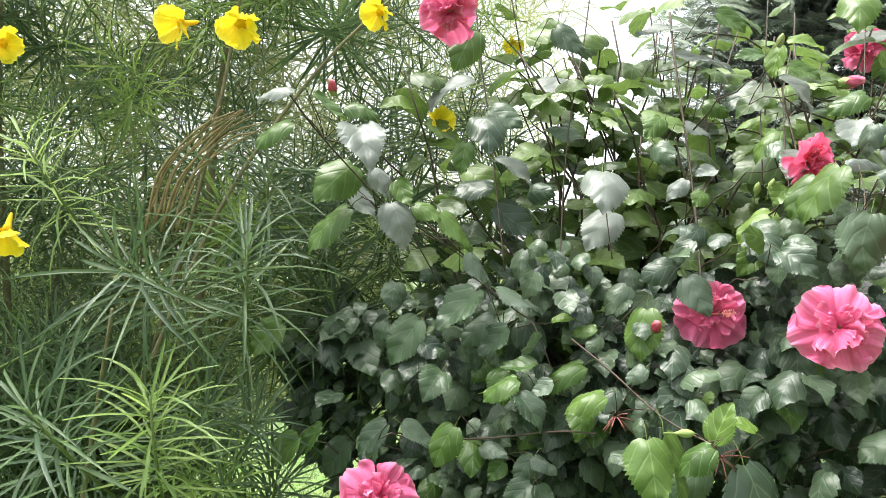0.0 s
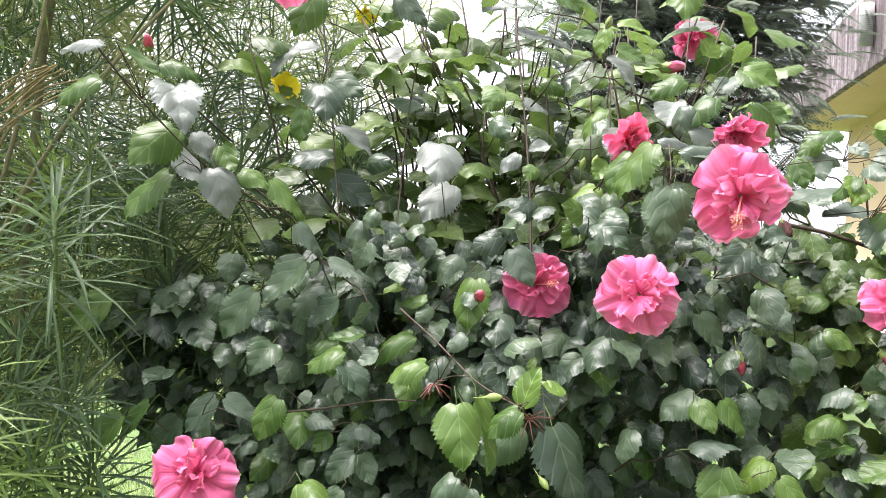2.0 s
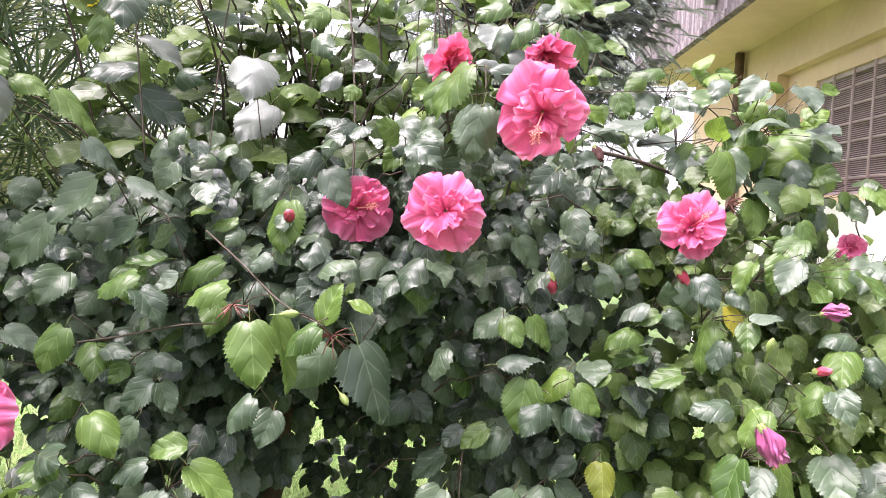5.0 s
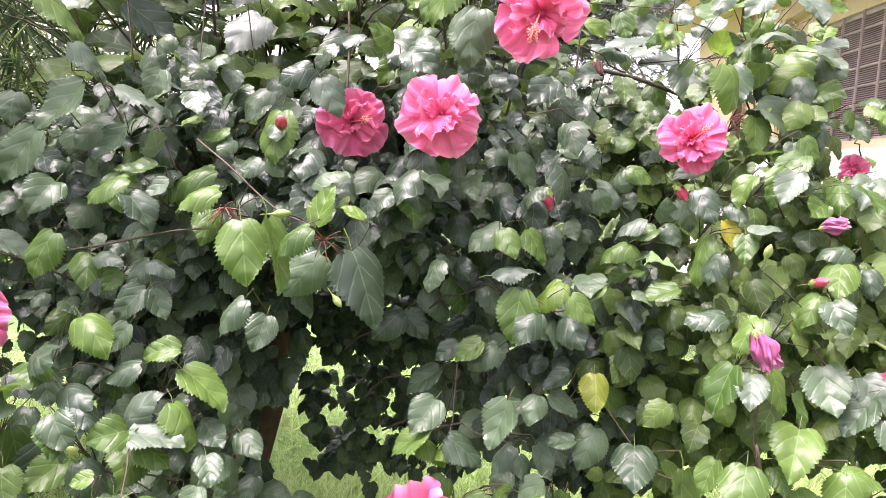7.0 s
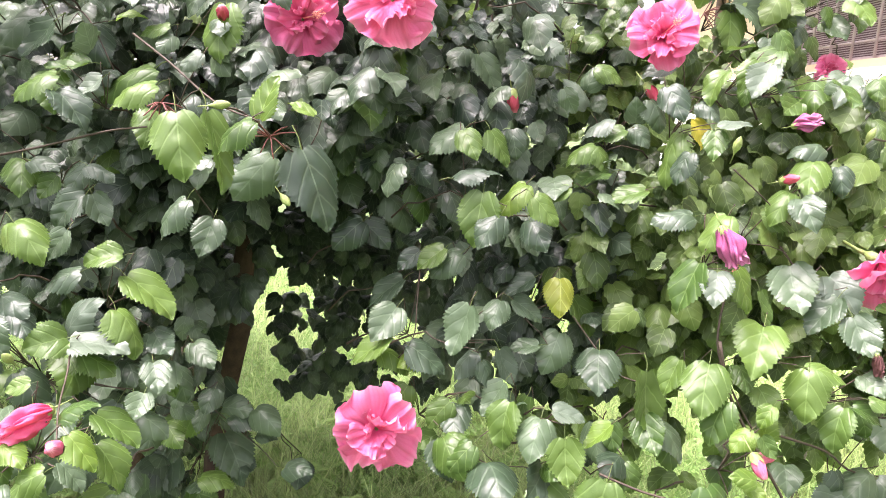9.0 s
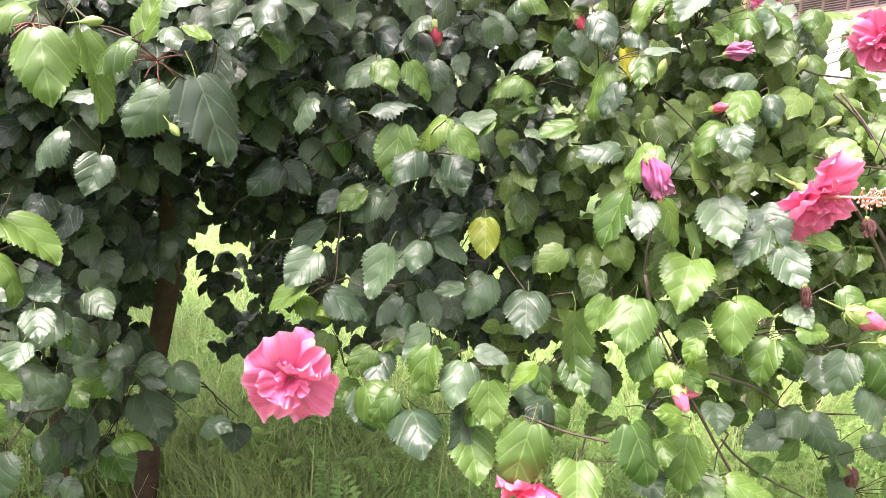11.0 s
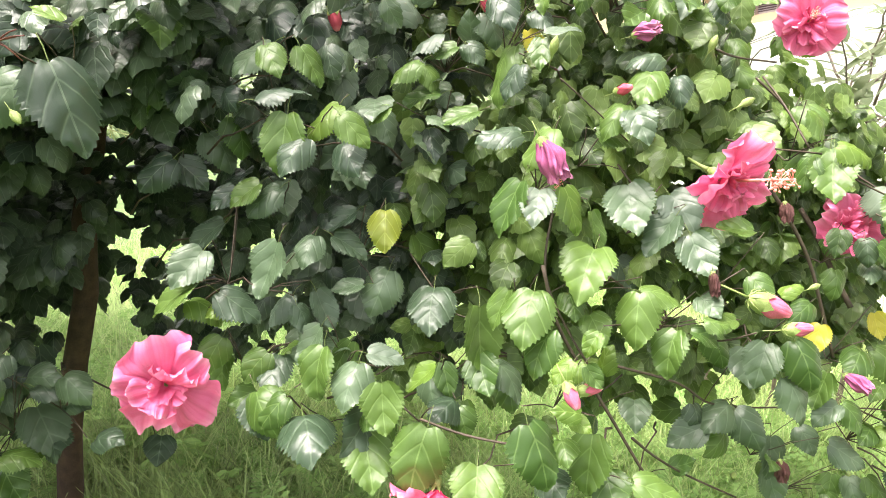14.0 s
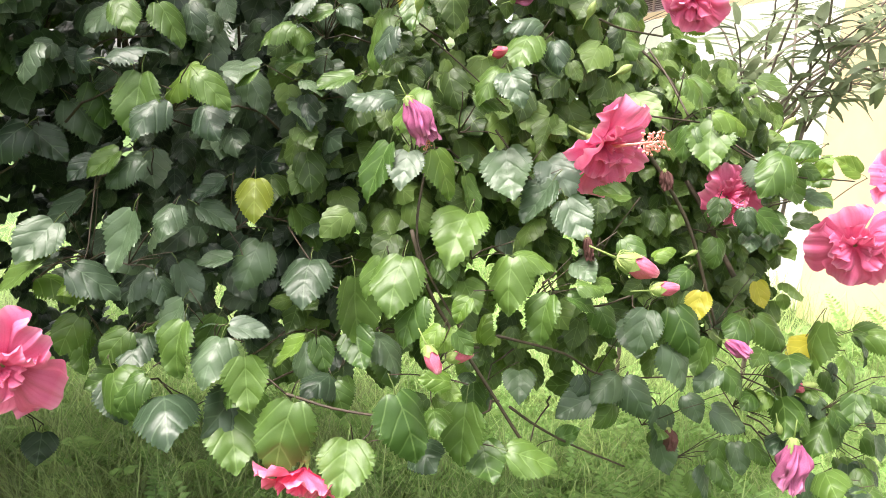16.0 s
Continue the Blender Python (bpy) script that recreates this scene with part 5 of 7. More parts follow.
leaf(bush_a, "dark", (-0.160, 1.484, 1.406), (-0.234, 1.494, 1.358), (-0.36, -0.84, 0.79), 0.071)
leaf(bush_a, "dark", (0.023, 1.153, 1.329), (-0.011, 1.117, 1.281), (0.20, -0.84, 0.90), 0.061)
leaf(bush_a, "dark", (0.068, 1.073, 1.476), (0.007, 1.082, 1.408), (-0.55, -0.74, 0.79), 0.074)
leaf(bush_a, "grey_sheen", (0.054, 1.096, 1.536), (0.096, 1.093, 1.480), (0.42, -0.84, 1.31), 0.056)
leaf(bush_a, "grey_sheen", (0.111, 1.109, 1.479), (0.191, 1.102, 1.439), (0.31, -0.62, 1.67), 0.070)
leaf(bush_a, "young", (0.206, 1.090, 1.427), (0.247, 1.085, 1.432), (-0.18, -0.56, 1.21), 0.033)
leaf(bush_a, "mid", (0.128, 0.981, 1.344), (0.078, 0.988, 1.307), (-0.57, -0.45, 1.09), 0.050)
leaf(bush_a, "grey_sheen", (-0.044, 1.057, 1.254), (0.006, 1.053, 1.216), (0.39, -0.72, 1.53), 0.051)
leaf(bush_a, "mid", (0.037, 1.005, 1.264), (0.009, 1.010, 1.199), (-0.47, -0.87, 0.53), 0.056)
leaf(bush_a, "dark", (-0.070, 1.228, 1.217), (-0.123, 1.236, 1.156), (-0.54, -0.76, 0.77), 0.065)
leaf(bush_a, "dark", (-0.153, 1.385, 1.146), (-0.196, 1.392, 1.067), (-0.44, -0.89, 0.55), 0.072)
leaf(bush_a, "mid", (-0.200, 1.329, 1.186), (-0.251, 1.337, 1.116), (-0.70, -0.55, 0.85), 0.065)
leaf(bush_a, "mid", (-0.246, 1.319, 1.167), (-0.298, 1.327, 1.104), (-0.44, -0.86, 0.66), 0.065)
leaf(bush_a, "grey_sheen", (0.606, 0.845, 1.668), (0.682, 0.816, 1.649), (-0.13, -0.74, 1.61), 0.038)
leaf(bush_a, "mid", (0.619, 0.952, 1.694), (0.571, 0.970, 1.602), (-0.86, -0.33, 0.79), 0.084)
leaf(bush_a, "dark", (0.591, 0.840, 1.609), (0.575, 0.845, 1.523), (-0.50, -0.86, 0.44), 0.070)
leaf(bush_a, "mid", (0.582, 1.036, 1.671), (0.546, 1.016, 1.639), (0.15, -0.90, 0.80), 0.039)
leaf(bush_a, "dark", (0.602, 1.121, 1.765), (0.611, 1.083, 1.722), (-0.66, -0.63, 0.81), 0.042)
leaf(bush_a, "dark", (0.525, 0.948, 1.558), (0.557, 0.903, 1.518), (-0.68, -0.69, 0.64), 0.054)
leaf(bush_a, "mid", (0.557, 1.082, 1.562), (0.518, 1.073, 1.519), (-0.08, -0.96, 0.67), 0.047)
leaf(bush_a, "dark", (0.469, 1.115, 1.604), (0.435, 1.100, 1.555), (-0.02, -0.95, 0.72), 0.049)
leaf(bush_a, "mid", (0.480, 1.127, 1.668), (0.454, 1.107, 1.638), (0.17, -0.88, 0.85), 0.035)
leaf(bush_a, "dark", (0.682, 0.890, 1.097), (0.638, 0.906, 1.055), (-0.67, -0.56, 0.89), 0.050)
leaf(bush_a, "young", (0.551, 0.888, 0.950), (0.584, 0.856, 0.918), (0.23, -0.55, 1.20), 0.045)
leaf(bush_a, "mid", (0.706, 0.655, 0.818), (0.694, 0.601, 0.770), (-0.26, -0.61, 1.15), 0.065)
leaf(bush_a, "mid", (0.755, 0.580, 0.852), (0.728, 0.573, 0.770), (-0.59, -0.77, 0.66), 0.070)
leaf(bush_a, "dark", (0.647, 0.709, 0.834), (0.630, 0.631, 0.807), (-0.12, -0.30, 1.35), 0.073)
leaf(bush_a, "mid", (0.630, 0.722, 0.859), (0.598, 0.731, 0.819), (-0.70, -0.58, 0.83), 0.043)
leaf(bush_a, "mid", (0.601, 0.983, 1.681), (0.567, 0.996, 1.611), (-0.71, -0.67, 0.62), 0.063)
leaf(bush_a, "dark", (0.580, 0.850, 1.605), (0.583, 0.835, 1.527), (-0.47, -0.87, 0.56), 0.063)
leaf(bush_a, "grey_sheen", (0.617, 0.839, 1.659), (0.663, 0.821, 1.653), (-0.30, -0.89, 1.30), 0.040)
leaf(bush_a, "dark", (0.227, 0.852, 1.026), (0.244, 0.805, 1.009), (-0.40, -0.43, 1.21), 0.039)
leaf(bush_a, "dark", (0.132, 0.932, 1.148), (0.108, 0.934, 1.109), (-0.43, -0.88, 0.61), 0.037)
leaf(bush_a, "dark", (0.186, 0.820, 0.934), (0.236, 0.790, 0.908), (0.11, -0.53, 1.24), 0.052)
leaf(bush_a, "dark", (0.390, 1.065, 0.800), (0.422, 1.018, 0.767), (-0.35, -0.68, 1.04), 0.052)
leaf(bush_a, "dark", (0.321, 1.042, 0.856), (0.301, 1.018, 0.824), (0.01, -0.80, 1.00), 0.041)
leaf(bush_a, "dark", (0.270, 0.975, 0.900), (0.253, 0.952, 0.870), (0.04, -0.81, 0.99), 0.038)
leaf(bush_a, "mid", (0.099, 0.745, 1.017), (0.074, 0.754, 1.008), (-0.46, -0.75, 0.87), 0.023)
leaf(bush_a, "dark", (0.223, 0.797, 1.005), (0.226, 0.760, 0.980), (-0.08, -0.58, 1.21), 0.037)
leaf(bush_a, "dark", (0.280, 0.907, 0.987), (0.301, 0.861, 0.963), (-0.38, -0.56, 1.13), 0.042)
leaf(bush_a, "dark", (0.210, 0.759, 0.983), (0.197, 0.731, 0.965), (0.21, -0.59, 1.18), 0.032)
leaf(bush_a, "dark", (0.070, 0.868, 1.063), (0.092, 0.836, 1.033), (-0.11, -0.73, 1.08), 0.036)
leaf(bush_b, "dark", (0.627, 1.072, 1.162), (0.654, 1.044, 1.100), (0.11, -0.89, 0.84), 0.059)
leaf(bush_b, "mid", (0.652, 1.013, 1.189), (0.659, 0.995, 1.127), (0.18, -0.94, 0.69), 0.052)
leaf(bush_b, "mid", (0.711, 0.867, 1.291), (0.731, 0.845, 1.238), (0.03, -0.92, 0.79), 0.049)
leaf(bush_b, "dark", (0.765, 1.021, 1.412), (0.788, 0.995, 1.348), (-0.03, -0.93, 0.77), 0.058)
leaf(bush_b, "grey_sheen", (0.846, 0.901, 1.430), (0.784, 0.923, 1.397), (-0.54, -0.53, 1.61), 0.059)
leaf(bush_b, "mid", (0.844, 1.007, 1.478), (0.901, 0.976, 1.463), (-0.27, -0.78, 0.96), 0.053)
leaf(bush_b, "grey_sheen", (0.906, 0.896, 1.333), (0.869, 0.924, 1.379), (-0.37, -0.89, 1.21), 0.052)
leaf(bush_b, "dark", (0.906, 0.900, 1.361), (0.932, 0.897, 1.400), (-0.55, -0.78, 0.70), 0.038)
leaf(bush_b, "mid", (0.920, 0.899, 1.396), (0.960, 0.874, 1.371), (-0.37, -0.88, 0.68), 0.043)
leaf(bush_b, "dark", (0.971, 0.847, 1.312), (0.957, 0.834, 1.354), (-0.57, -0.71, -0.01), 0.040)
leaf(bush_b, "dark", (0.980, 0.829, 1.348), (0.992, 0.811, 1.296), (-0.22, -0.94, 0.67), 0.045)
leaf(bush_b, "grey_sheen", (0.912, 0.836, 1.315), (0.866, 0.849, 1.278), (-0.65, -0.29, 1.65), 0.048)
leaf(bush_b, "mid", (0.933, 0.827, 1.299), (0.887, 0.844, 1.277), (-0.51, -0.54, 1.07), 0.044)
leaf(bush_b, "dark", (0.949, 0.830, 1.304), (0.965, 0.803, 1.272), (-0.75, -0.64, 0.60), 0.036)
leaf(bush_b, "mid", (0.866, 0.814, 1.275), (0.824, 0.826, 1.239), (-0.65, -0.45, 1.01), 0.045)
leaf(bush_b, "mid", (0.882, 0.832, 1.271), (0.891, 0.817, 1.229), (-0.23, -0.94, 0.67), 0.036)
leaf(bush_b, "mid", (0.898, 0.812, 1.232), (0.847, 0.831, 1.208), (-0.49, -0.36, 1.19), 0.047)
leaf(bush_b, "young", (0.737, 0.797, 1.217), (0.698, 0.804, 1.168), (-0.77, -0.30, 0.97), 0.050)
leaf(bush_b, "mid", (0.720, 0.748, 1.206), (0.748, 0.726, 1.167), (-0.36, -0.90, 0.66), 0.042)
leaf(bush_b, "dark", (0.731, 0.771, 1.170), (0.733, 0.725, 1.132), (-0.65, -0.50, 0.98), 0.048)
leaf(bush_b, "mid", (0.980, 0.754, 1.298), (0.956, 0.746, 1.212), (-0.96, 0.13, 0.65), 0.050)
leaf(bush_b, "dark", (0.962, 0.710, 1.272), (0.940, 0.709, 1.224), (-0.90, -0.15, 0.81), 0.042)
leaf(bush_b, "grey_sheen", (1.021, 0.828, 1.402), (0.974, 0.846, 1.382), (-0.48, -0.71, 1.46), 0.044)
leaf(bush_b, "dark", (0.961, 0.768, 1.368), (0.964, 0.730, 1.317), (-0.77, -0.53, 0.74), 0.049)
leaf(bush_b, "grey_sheen", (1.009, 0.751, 1.346), (1.021, 0.720, 1.318), (-0.84, -0.51, 1.15), 0.036)
leaf(bush_b, "grey_sheen", (1.047, 0.661, 1.401), (0.999, 0.646, 1.355), (-0.37, -0.70, 1.56), 0.046)
leaf(bush_b, "mid", (1.041, 0.735, 1.394), (1.015, 0.735, 1.341), (-0.90, 0.03, 0.84), 0.047)
leaf(bush_b, "mid", (1.254, 0.748, 1.390), (1.216, 0.710, 1.338), (-0.62, -0.34, 1.11), 0.052)
leaf(bush_b, "grey_sheen", (1.308, 0.726, 1.400), (1.250, 0.701, 1.347), (-0.42, -0.55, 1.67), 0.054)
leaf(bush_b, "grey_sheen", (0.968, 0.665, 1.311), (1.010, 0.646, 1.316), (-0.31, -0.46, 1.78), 0.037)
leaf(bush_b, "mid", (0.973, 0.678, 1.306), (0.956, 0.659, 1.265), (-0.63, -0.57, 0.92), 0.037)
leaf(bush_b, "yellow", (1.003, 0.752, 1.321), (1.010, 0.738, 1.274), (-0.15, -0.95, 0.67), 0.040)
leaf(bush_b, "dark", (1.148, 0.636, 1.288), (1.099, 0.655, 1.270), (-0.48, -0.59, 1.05), 0.045)
leaf(bush_b, "mid", (1.125, 0.630, 1.268), (1.075, 0.593, 1.220), (-0.49, -0.37, 1.19), 0.056)
leaf(bush_b, "dark", (1.150, 0.607, 1.262), (1.142, 0.587, 1.219), (-0.81, -0.46, 0.76), 0.038)
leaf(bush_b, "dark", (1.061, 0.592, 1.219), (1.053, 0.555, 1.177), (-0.81, -0.36, 0.86), 0.047)
leaf(bush_b, "mid", (1.061, 0.611, 1.225), (1.025, 0.608, 1.178), (-0.57, -0.65, 0.90), 0.045)
leaf(bush_b, "mid", (1.035, 0.631, 1.189), (1.077, 0.607, 1.170), (-0.16, -0.76, 1.03), 0.042)
leaf(bush_b, "mid", (0.939, 0.607, 1.196), (0.906, 0.610, 1.143), (-0.85, -0.07, 0.92), 0.050)
leaf(bush_b, "dark", (0.932, 0.662, 1.187), (0.876, 0.685, 1.173), (-0.37, -0.38, 1.25), 0.050)
leaf(bush_b, "mid", (0.933, 0.765, 1.210), (0.878, 0.785, 1.186), (-0.49, -0.38, 1.18), 0.051)
leaf(bush_b, "dark", (0.726, 0.795, 1.043), (0.763, 0.770, 1.011), (-0.00, -0.79, 1.02), 0.044)
leaf(bush_b, "dark", (0.757, 0.790, 1.077), (0.718, 0.803, 1.050), (-0.60, -0.35, 1.12), 0.039)
leaf(bush_b, "mottled", (0.794, 0.776, 1.076), (0.779, 0.747, 1.024), (-0.30, -0.85, 0.45), 0.048)
leaf(bush_b, "mid", (0.884, 0.858, 1.016), (0.908, 0.832, 0.952), (0.14, -0.90, 0.82), 0.058)
leaf(bush_b, "dark", (0.793, 0.764, 0.994), (0.759, 0.754, 0.934), (-0.50, -0.76, 0.81), 0.057)
leaf(bush_b, "dark", (0.853, 0.740, 0.967), (0.816, 0.686, 0.920), (-0.41, -0.42, 1.21), 0.070)
leaf(bush_b, "dark", (0.752, 0.758, 0.981), (0.710, 0.775, 0.971), (-0.37, -0.38, 1.25), 0.037)
leaf(bush_b, "young", (0.788, 0.621, 0.910), (0.753, 0.631, 0.878), (-0.65, 0.10, 1.16), 0.039)
leaf(bush_b, "mid", (0.876, 0.658, 0.960), (0.875, 0.637, 0.869), (0.13, -0.97, 0.62), 0.074)
leaf(bush_b, "mid", (0.886, 0.609, 0.996), (0.863, 0.608, 0.946), (-0.91, -0.12, 0.81), 0.044)
leaf(bush_b, "mid", (0.881, 0.552, 1.011), (0.843, 0.520, 0.954), (-0.55, -0.51, 1.05), 0.063)
leaf(bush_b, "mid", (0.884, 0.520, 0.972), (0.860, 0.518, 0.915), (-0.91, -0.14, 0.79), 0.049)
leaf(bush_b, "mid", (0.971, 0.551, 1.053), (0.914, 0.513, 1.000), (-0.46, -0.42, 1.19), 0.068)
leaf(bush_b, "mid", (0.888, 0.597, 1.135), (0.858, 0.596, 1.068), (-0.91, -0.10, 0.81), 0.058)
leaf(bush_b, "grey_sheen", (0.901, 0.577, 1.127), (0.873, 0.549, 1.089), (-0.53, -0.46, 1.66), 0.044)
leaf(bush_b, "young", (0.943, 0.583, 1.127), (0.953, 0.565, 1.069), (-0.05, -0.96, 0.69), 0.049)
leaf(bush_b, "mid", (0.982, 0.574, 1.095), (0.992, 0.557, 1.042), (0.09, -0.94, 0.72), 0.032)
leaf(bush_b, "dark", (1.065, 0.597, 1.121), (1.036, 0.546, 1.066), (-0.70, -0.31, 1.05), 0.067)
leaf(bush_b, "grey_sheen", (1.118, 0.572, 1.108), (1.118, 0.522, 1.064), (-0.86, -0.33, 1.35), 0.061)
leaf(bush_b, "dark", (1.095, 0.539, 1.087), (1.054, 0.547, 1.036), (-0.78, -0.18, 1.00), 0.053)
leaf(bush_b, "mid", (0.992, 0.491, 1.010), (0.976, 0.475, 0.946), (-0.77, -0.54, 0.73), 0.055)
leaf(bush_b, "mid", (1.013, 0.508, 1.004), (1.057, 0.482, 0.986), (-0.12, -0.70, 1.10), 0.043)
leaf(bush_b, "mid", (1.027, 0.461, 0.967), (1.012, 0.455, 0.910), (-0.95, -0.15, 0.66), 0.047)
leaf(bush_b, "mid", (1.274, 0.600, 0.870), (1.288, 0.581, 0.819), (-0.54, -0.83, 0.55), 0.045)
leaf(bush_b, "young", (0.923, 0.503, 0.930), (0.900, 0.508, 0.904), (-0.73, -0.27, 1.03), 0.028)
leaf(bush_b, "young", (0.989, 0.537, 0.890), (1.003, 0.539, 0.927), (-0.93, -0.04, 0.76), 0.031)
leaf(bush_b, "young", (0.885, 0.463, 0.892), (0.851, 0.475, 0.898), (-0.23, -0.87, 0.84), 0.028)
leaf(bush_b, "pale", (0.518, 1.400, 2.065), (0.596, 1.391, 2.066), (-0.10, -0.82, 1.51), 0.060)
leaf(bush_b, "pale", (0.523, 1.406, 2.005), (0.659, 1.392, 1.975), (0.03, -0.84, 1.48), 0.086)
leaf(bush_b, "mid", (0.581, 1.313, 2.074), (0.641, 1.308, 2.034), (-0.03, -1.00, 0.49), 0.058)
leaf(bush_b, "mid", (0.629, 1.219, 1.959), (0.576, 1.225, 1.948), (-0.18, -0.92, 0.74), 0.044)
leaf(bush_b, "young", (0.671, 1.197, 1.975), (0.737, 1.190, 1.963), (-0.00, -0.88, 0.87), 0.054)
leaf(bush_b, "pale", (0.609, 1.117, 1.878), (0.668, 1.113, 1.817), (0.05, -0.99, 1.07), 0.068)
leaf(bush_b, "mid", (0.653, 1.162, 1.918), (0.712, 1.156, 1.895), (0.03, -0.95, 0.71), 0.051)
leaf(bush_b, "dark", (0.666, 1.299, 1.924), (0.605, 1.308, 1.861), (-0.57, -0.68, 0.86), 0.070)
leaf(bush_b, "young", (0.665, 1.256, 1.846), (0.599, 1.264, 1.811), (-0.44, -0.57, 1.09), 0.055)
leaf(bush_b, "mid", (0.912, 1.356, 2.154), (0.882, 1.298, 2.045), (-0.54, -0.67, 0.91), 0.085)
leaf(bush_b, "pale", (1.010, 1.381, 2.077), (0.916, 1.392, 2.048), (-0.25, -0.84, 1.43), 0.079)
leaf(bush_b, "mid", (0.951, 1.303, 1.985), (0.998, 1.294, 1.923), (-0.54, -0.79, 0.10), 0.064)
leaf(bush_b, "pale", (0.734, 1.082, 1.803), (0.688, 1.029, 1.746), (-0.20, -0.64, 1.69), 0.060)
leaf(bush_b, "mid", (0.745, 0.979, 1.791), (0.703, 0.985, 1.734), (-0.70, -0.54, 0.86), 0.057)
leaf(bush_b, "pale", (0.642, 0.973, 1.706), (0.700, 0.967, 1.694), (0.05, -0.80, 1.55), 0.031)
leaf(bush_b, "pale", (0.708, 0.986, 1.734), (0.769, 0.980, 1.711), (-0.06, -0.99, 1.03), 0.052)
leaf(bush_b, "mid", (0.554, 1.301, 1.877), (0.603, 1.297, 1.850), (-0.05, -1.00, 0.47), 0.045)
leaf(bush_b, "mid", (1.121, 0.972, 1.607), (1.096, 0.957, 1.510), (-0.64, -0.72, 0.67), 0.079)
leaf(bush_b, "mid", (1.060, 0.836, 1.580), (1.067, 0.833, 1.498), (0.05, -1.00, 0.45), 0.066)
leaf(bush_b, "grey_sheen", (1.128, 0.891, 1.573), (1.174, 0.873, 1.522), (-0.44, -0.90, 0.88), 0.057)
leaf(bush_b, "mid", (1.314, 0.947, 1.631), (1.241, 0.868, 1.545), (-0.57, -0.31, 1.16), 0.102)
leaf(bush_b, "grey_sheen", (1.312, 0.884, 1.632), (1.385, 0.856, 1.598), (-0.32, -0.94, 1.07), 0.068)
leaf(bush_b, "mid", (1.340, 0.896, 1.590), (1.305, 0.850, 1.528), (-0.69, -0.33, 1.04), 0.066)
leaf(bush_b, "grey_sheen", (1.099, 1.060, 1.652), (0.978, 1.107, 1.623), (-0.38, -0.52, 1.71), 0.072)
leaf(bush_b, "young", (1.090, 0.890, 1.612), (1.066, 0.850, 1.645), (-0.59, -0.30, -0.35), 0.049)
leaf(bush_b, "young", (1.310, 0.932, 1.644), (1.286, 0.942, 1.689), (-0.45, -0.89, 0.35), 0.041)
leaf(bush_b, "young", (1.358, 0.922, 1.656), (1.404, 0.904, 1.697), (-0.69, -0.22, 1.09), 0.052)
leaf(bush_b, "young", (1.422, 1.266, 1.809), (1.493, 1.239, 1.834), (-0.46, -0.72, 0.93), 0.064)
leaf(bush_b, "young", (1.413, 1.297, 1.851), (1.459, 1.280, 1.888), (-0.65, -0.52, 0.96), 0.049)
leaf(bush_b, "mid", (1.340, 1.337, 1.840), (1.257, 1.369, 1.809), (-0.47, -0.51, 1.12), 0.064)
leaf(bush_b, "grey_sheen", (1.277, 1.387, 1.783), (1.360, 1.354, 1.766), (-0.29, -0.90, 1.27), 0.073)
leaf(bush_b, "grey_sheen", (1.613, 1.419, 1.828), (1.540, 1.447, 1.778), (-0.56, -0.72, 1.37), 0.074)
leaf(bush_b, "mid", (1.106, 1.206, 1.736), (1.115, 1.181, 1.676), (-0.70, -0.69, 0.58), 0.051)
leaf(bush_b, "young", (0.875, 0.996, 1.655), (0.913, 0.981, 1.625), (-0.24, -0.95, 0.57), 0.040)
leaf(bush_b, "mid", (1.292, 0.996, 1.681), (1.326, 0.983, 1.738), (-0.86, 0.01, 0.92), 0.044)
leaf(bush_b, "mid", (1.269, 0.975, 1.677), (1.320, 0.956, 1.702), (-0.53, -0.36, 1.17), 0.039)
leaf(bush_b, "mid", (1.412, 1.106, 1.702), (1.373, 1.121, 1.755), (0.03, -0.95, 0.70), 0.049)
leaf(bush_b, "mid", (1.361, 1.060, 1.693), (1.312, 1.079, 1.699), (-0.19, -0.72, 1.07), 0.038)
leaf(bush_b, "mid", (1.434, 1.126, 1.706), (1.413, 1.135, 1.793), (0.08, -0.99, 0.52), 0.040)
leaf(bush_b, "dark", (1.172, 0.864, 1.521), (1.257, 0.831, 1.458), (-0.22, -0.95, 0.61), 0.089)
leaf(bush_b, "grey_sheen", (1.011, 1.112, 1.555), (1.067, 1.090, 1.529), (-0.25, -0.93, 1.21), 0.053)
leaf(bush_b, "grey_sheen", (0.744, 0.863, 1.513), (0.702, 0.869, 1.484), (-0.27, -0.94, 1.14), 0.040)
leaf(bush_b, "mid", (0.973, 0.958, 1.452), (0.919, 0.978, 1.428), (-0.51, -0.63, 0.99), 0.049)
leaf(bush_b, "grey_sheen", (0.860, 1.068, 1.860), (0.811, 1.087, 1.813), (-0.69, -0.51, 1.47), 0.056)
leaf(bush_b, "mid", (0.783, 0.950, 1.835), (0.839, 0.928, 1.804), (-0.30, -0.94, 0.53), 0.054)
leaf(bush_b, "mid", (0.798, 0.941, 1.776), (0.828, 0.929, 1.703), (-0.02, -0.99, 0.56), 0.064)
leaf(bush_b, "mid", (0.761, 1.099, 1.854), (0.703, 1.121, 1.819), (-0.53, -0.76, 0.79), 0.057)
leaf(bush_b, "grey_sheen", (0.703, 0.994, 1.775), (0.694, 0.997, 1.719), (-0.73, -0.68, 1.03), 0.045)
leaf(bush_b, "grey_sheen", (0.716, 0.948, 1.326), (0.761, 0.912, 1.307), (-0.21, -0.66, 1.67), 0.048)
leaf(bush_b, "mid", (0.804, 0.782, 1.214), (0.777, 0.793, 1.189), (-0.69, -0.48, 0.94), 0.030)
leaf(bush_b, "mid", (1.402, 0.524, 1.160), (1.354, 0.485, 1.094), (-0.65, -0.33, 1.08), 0.067)
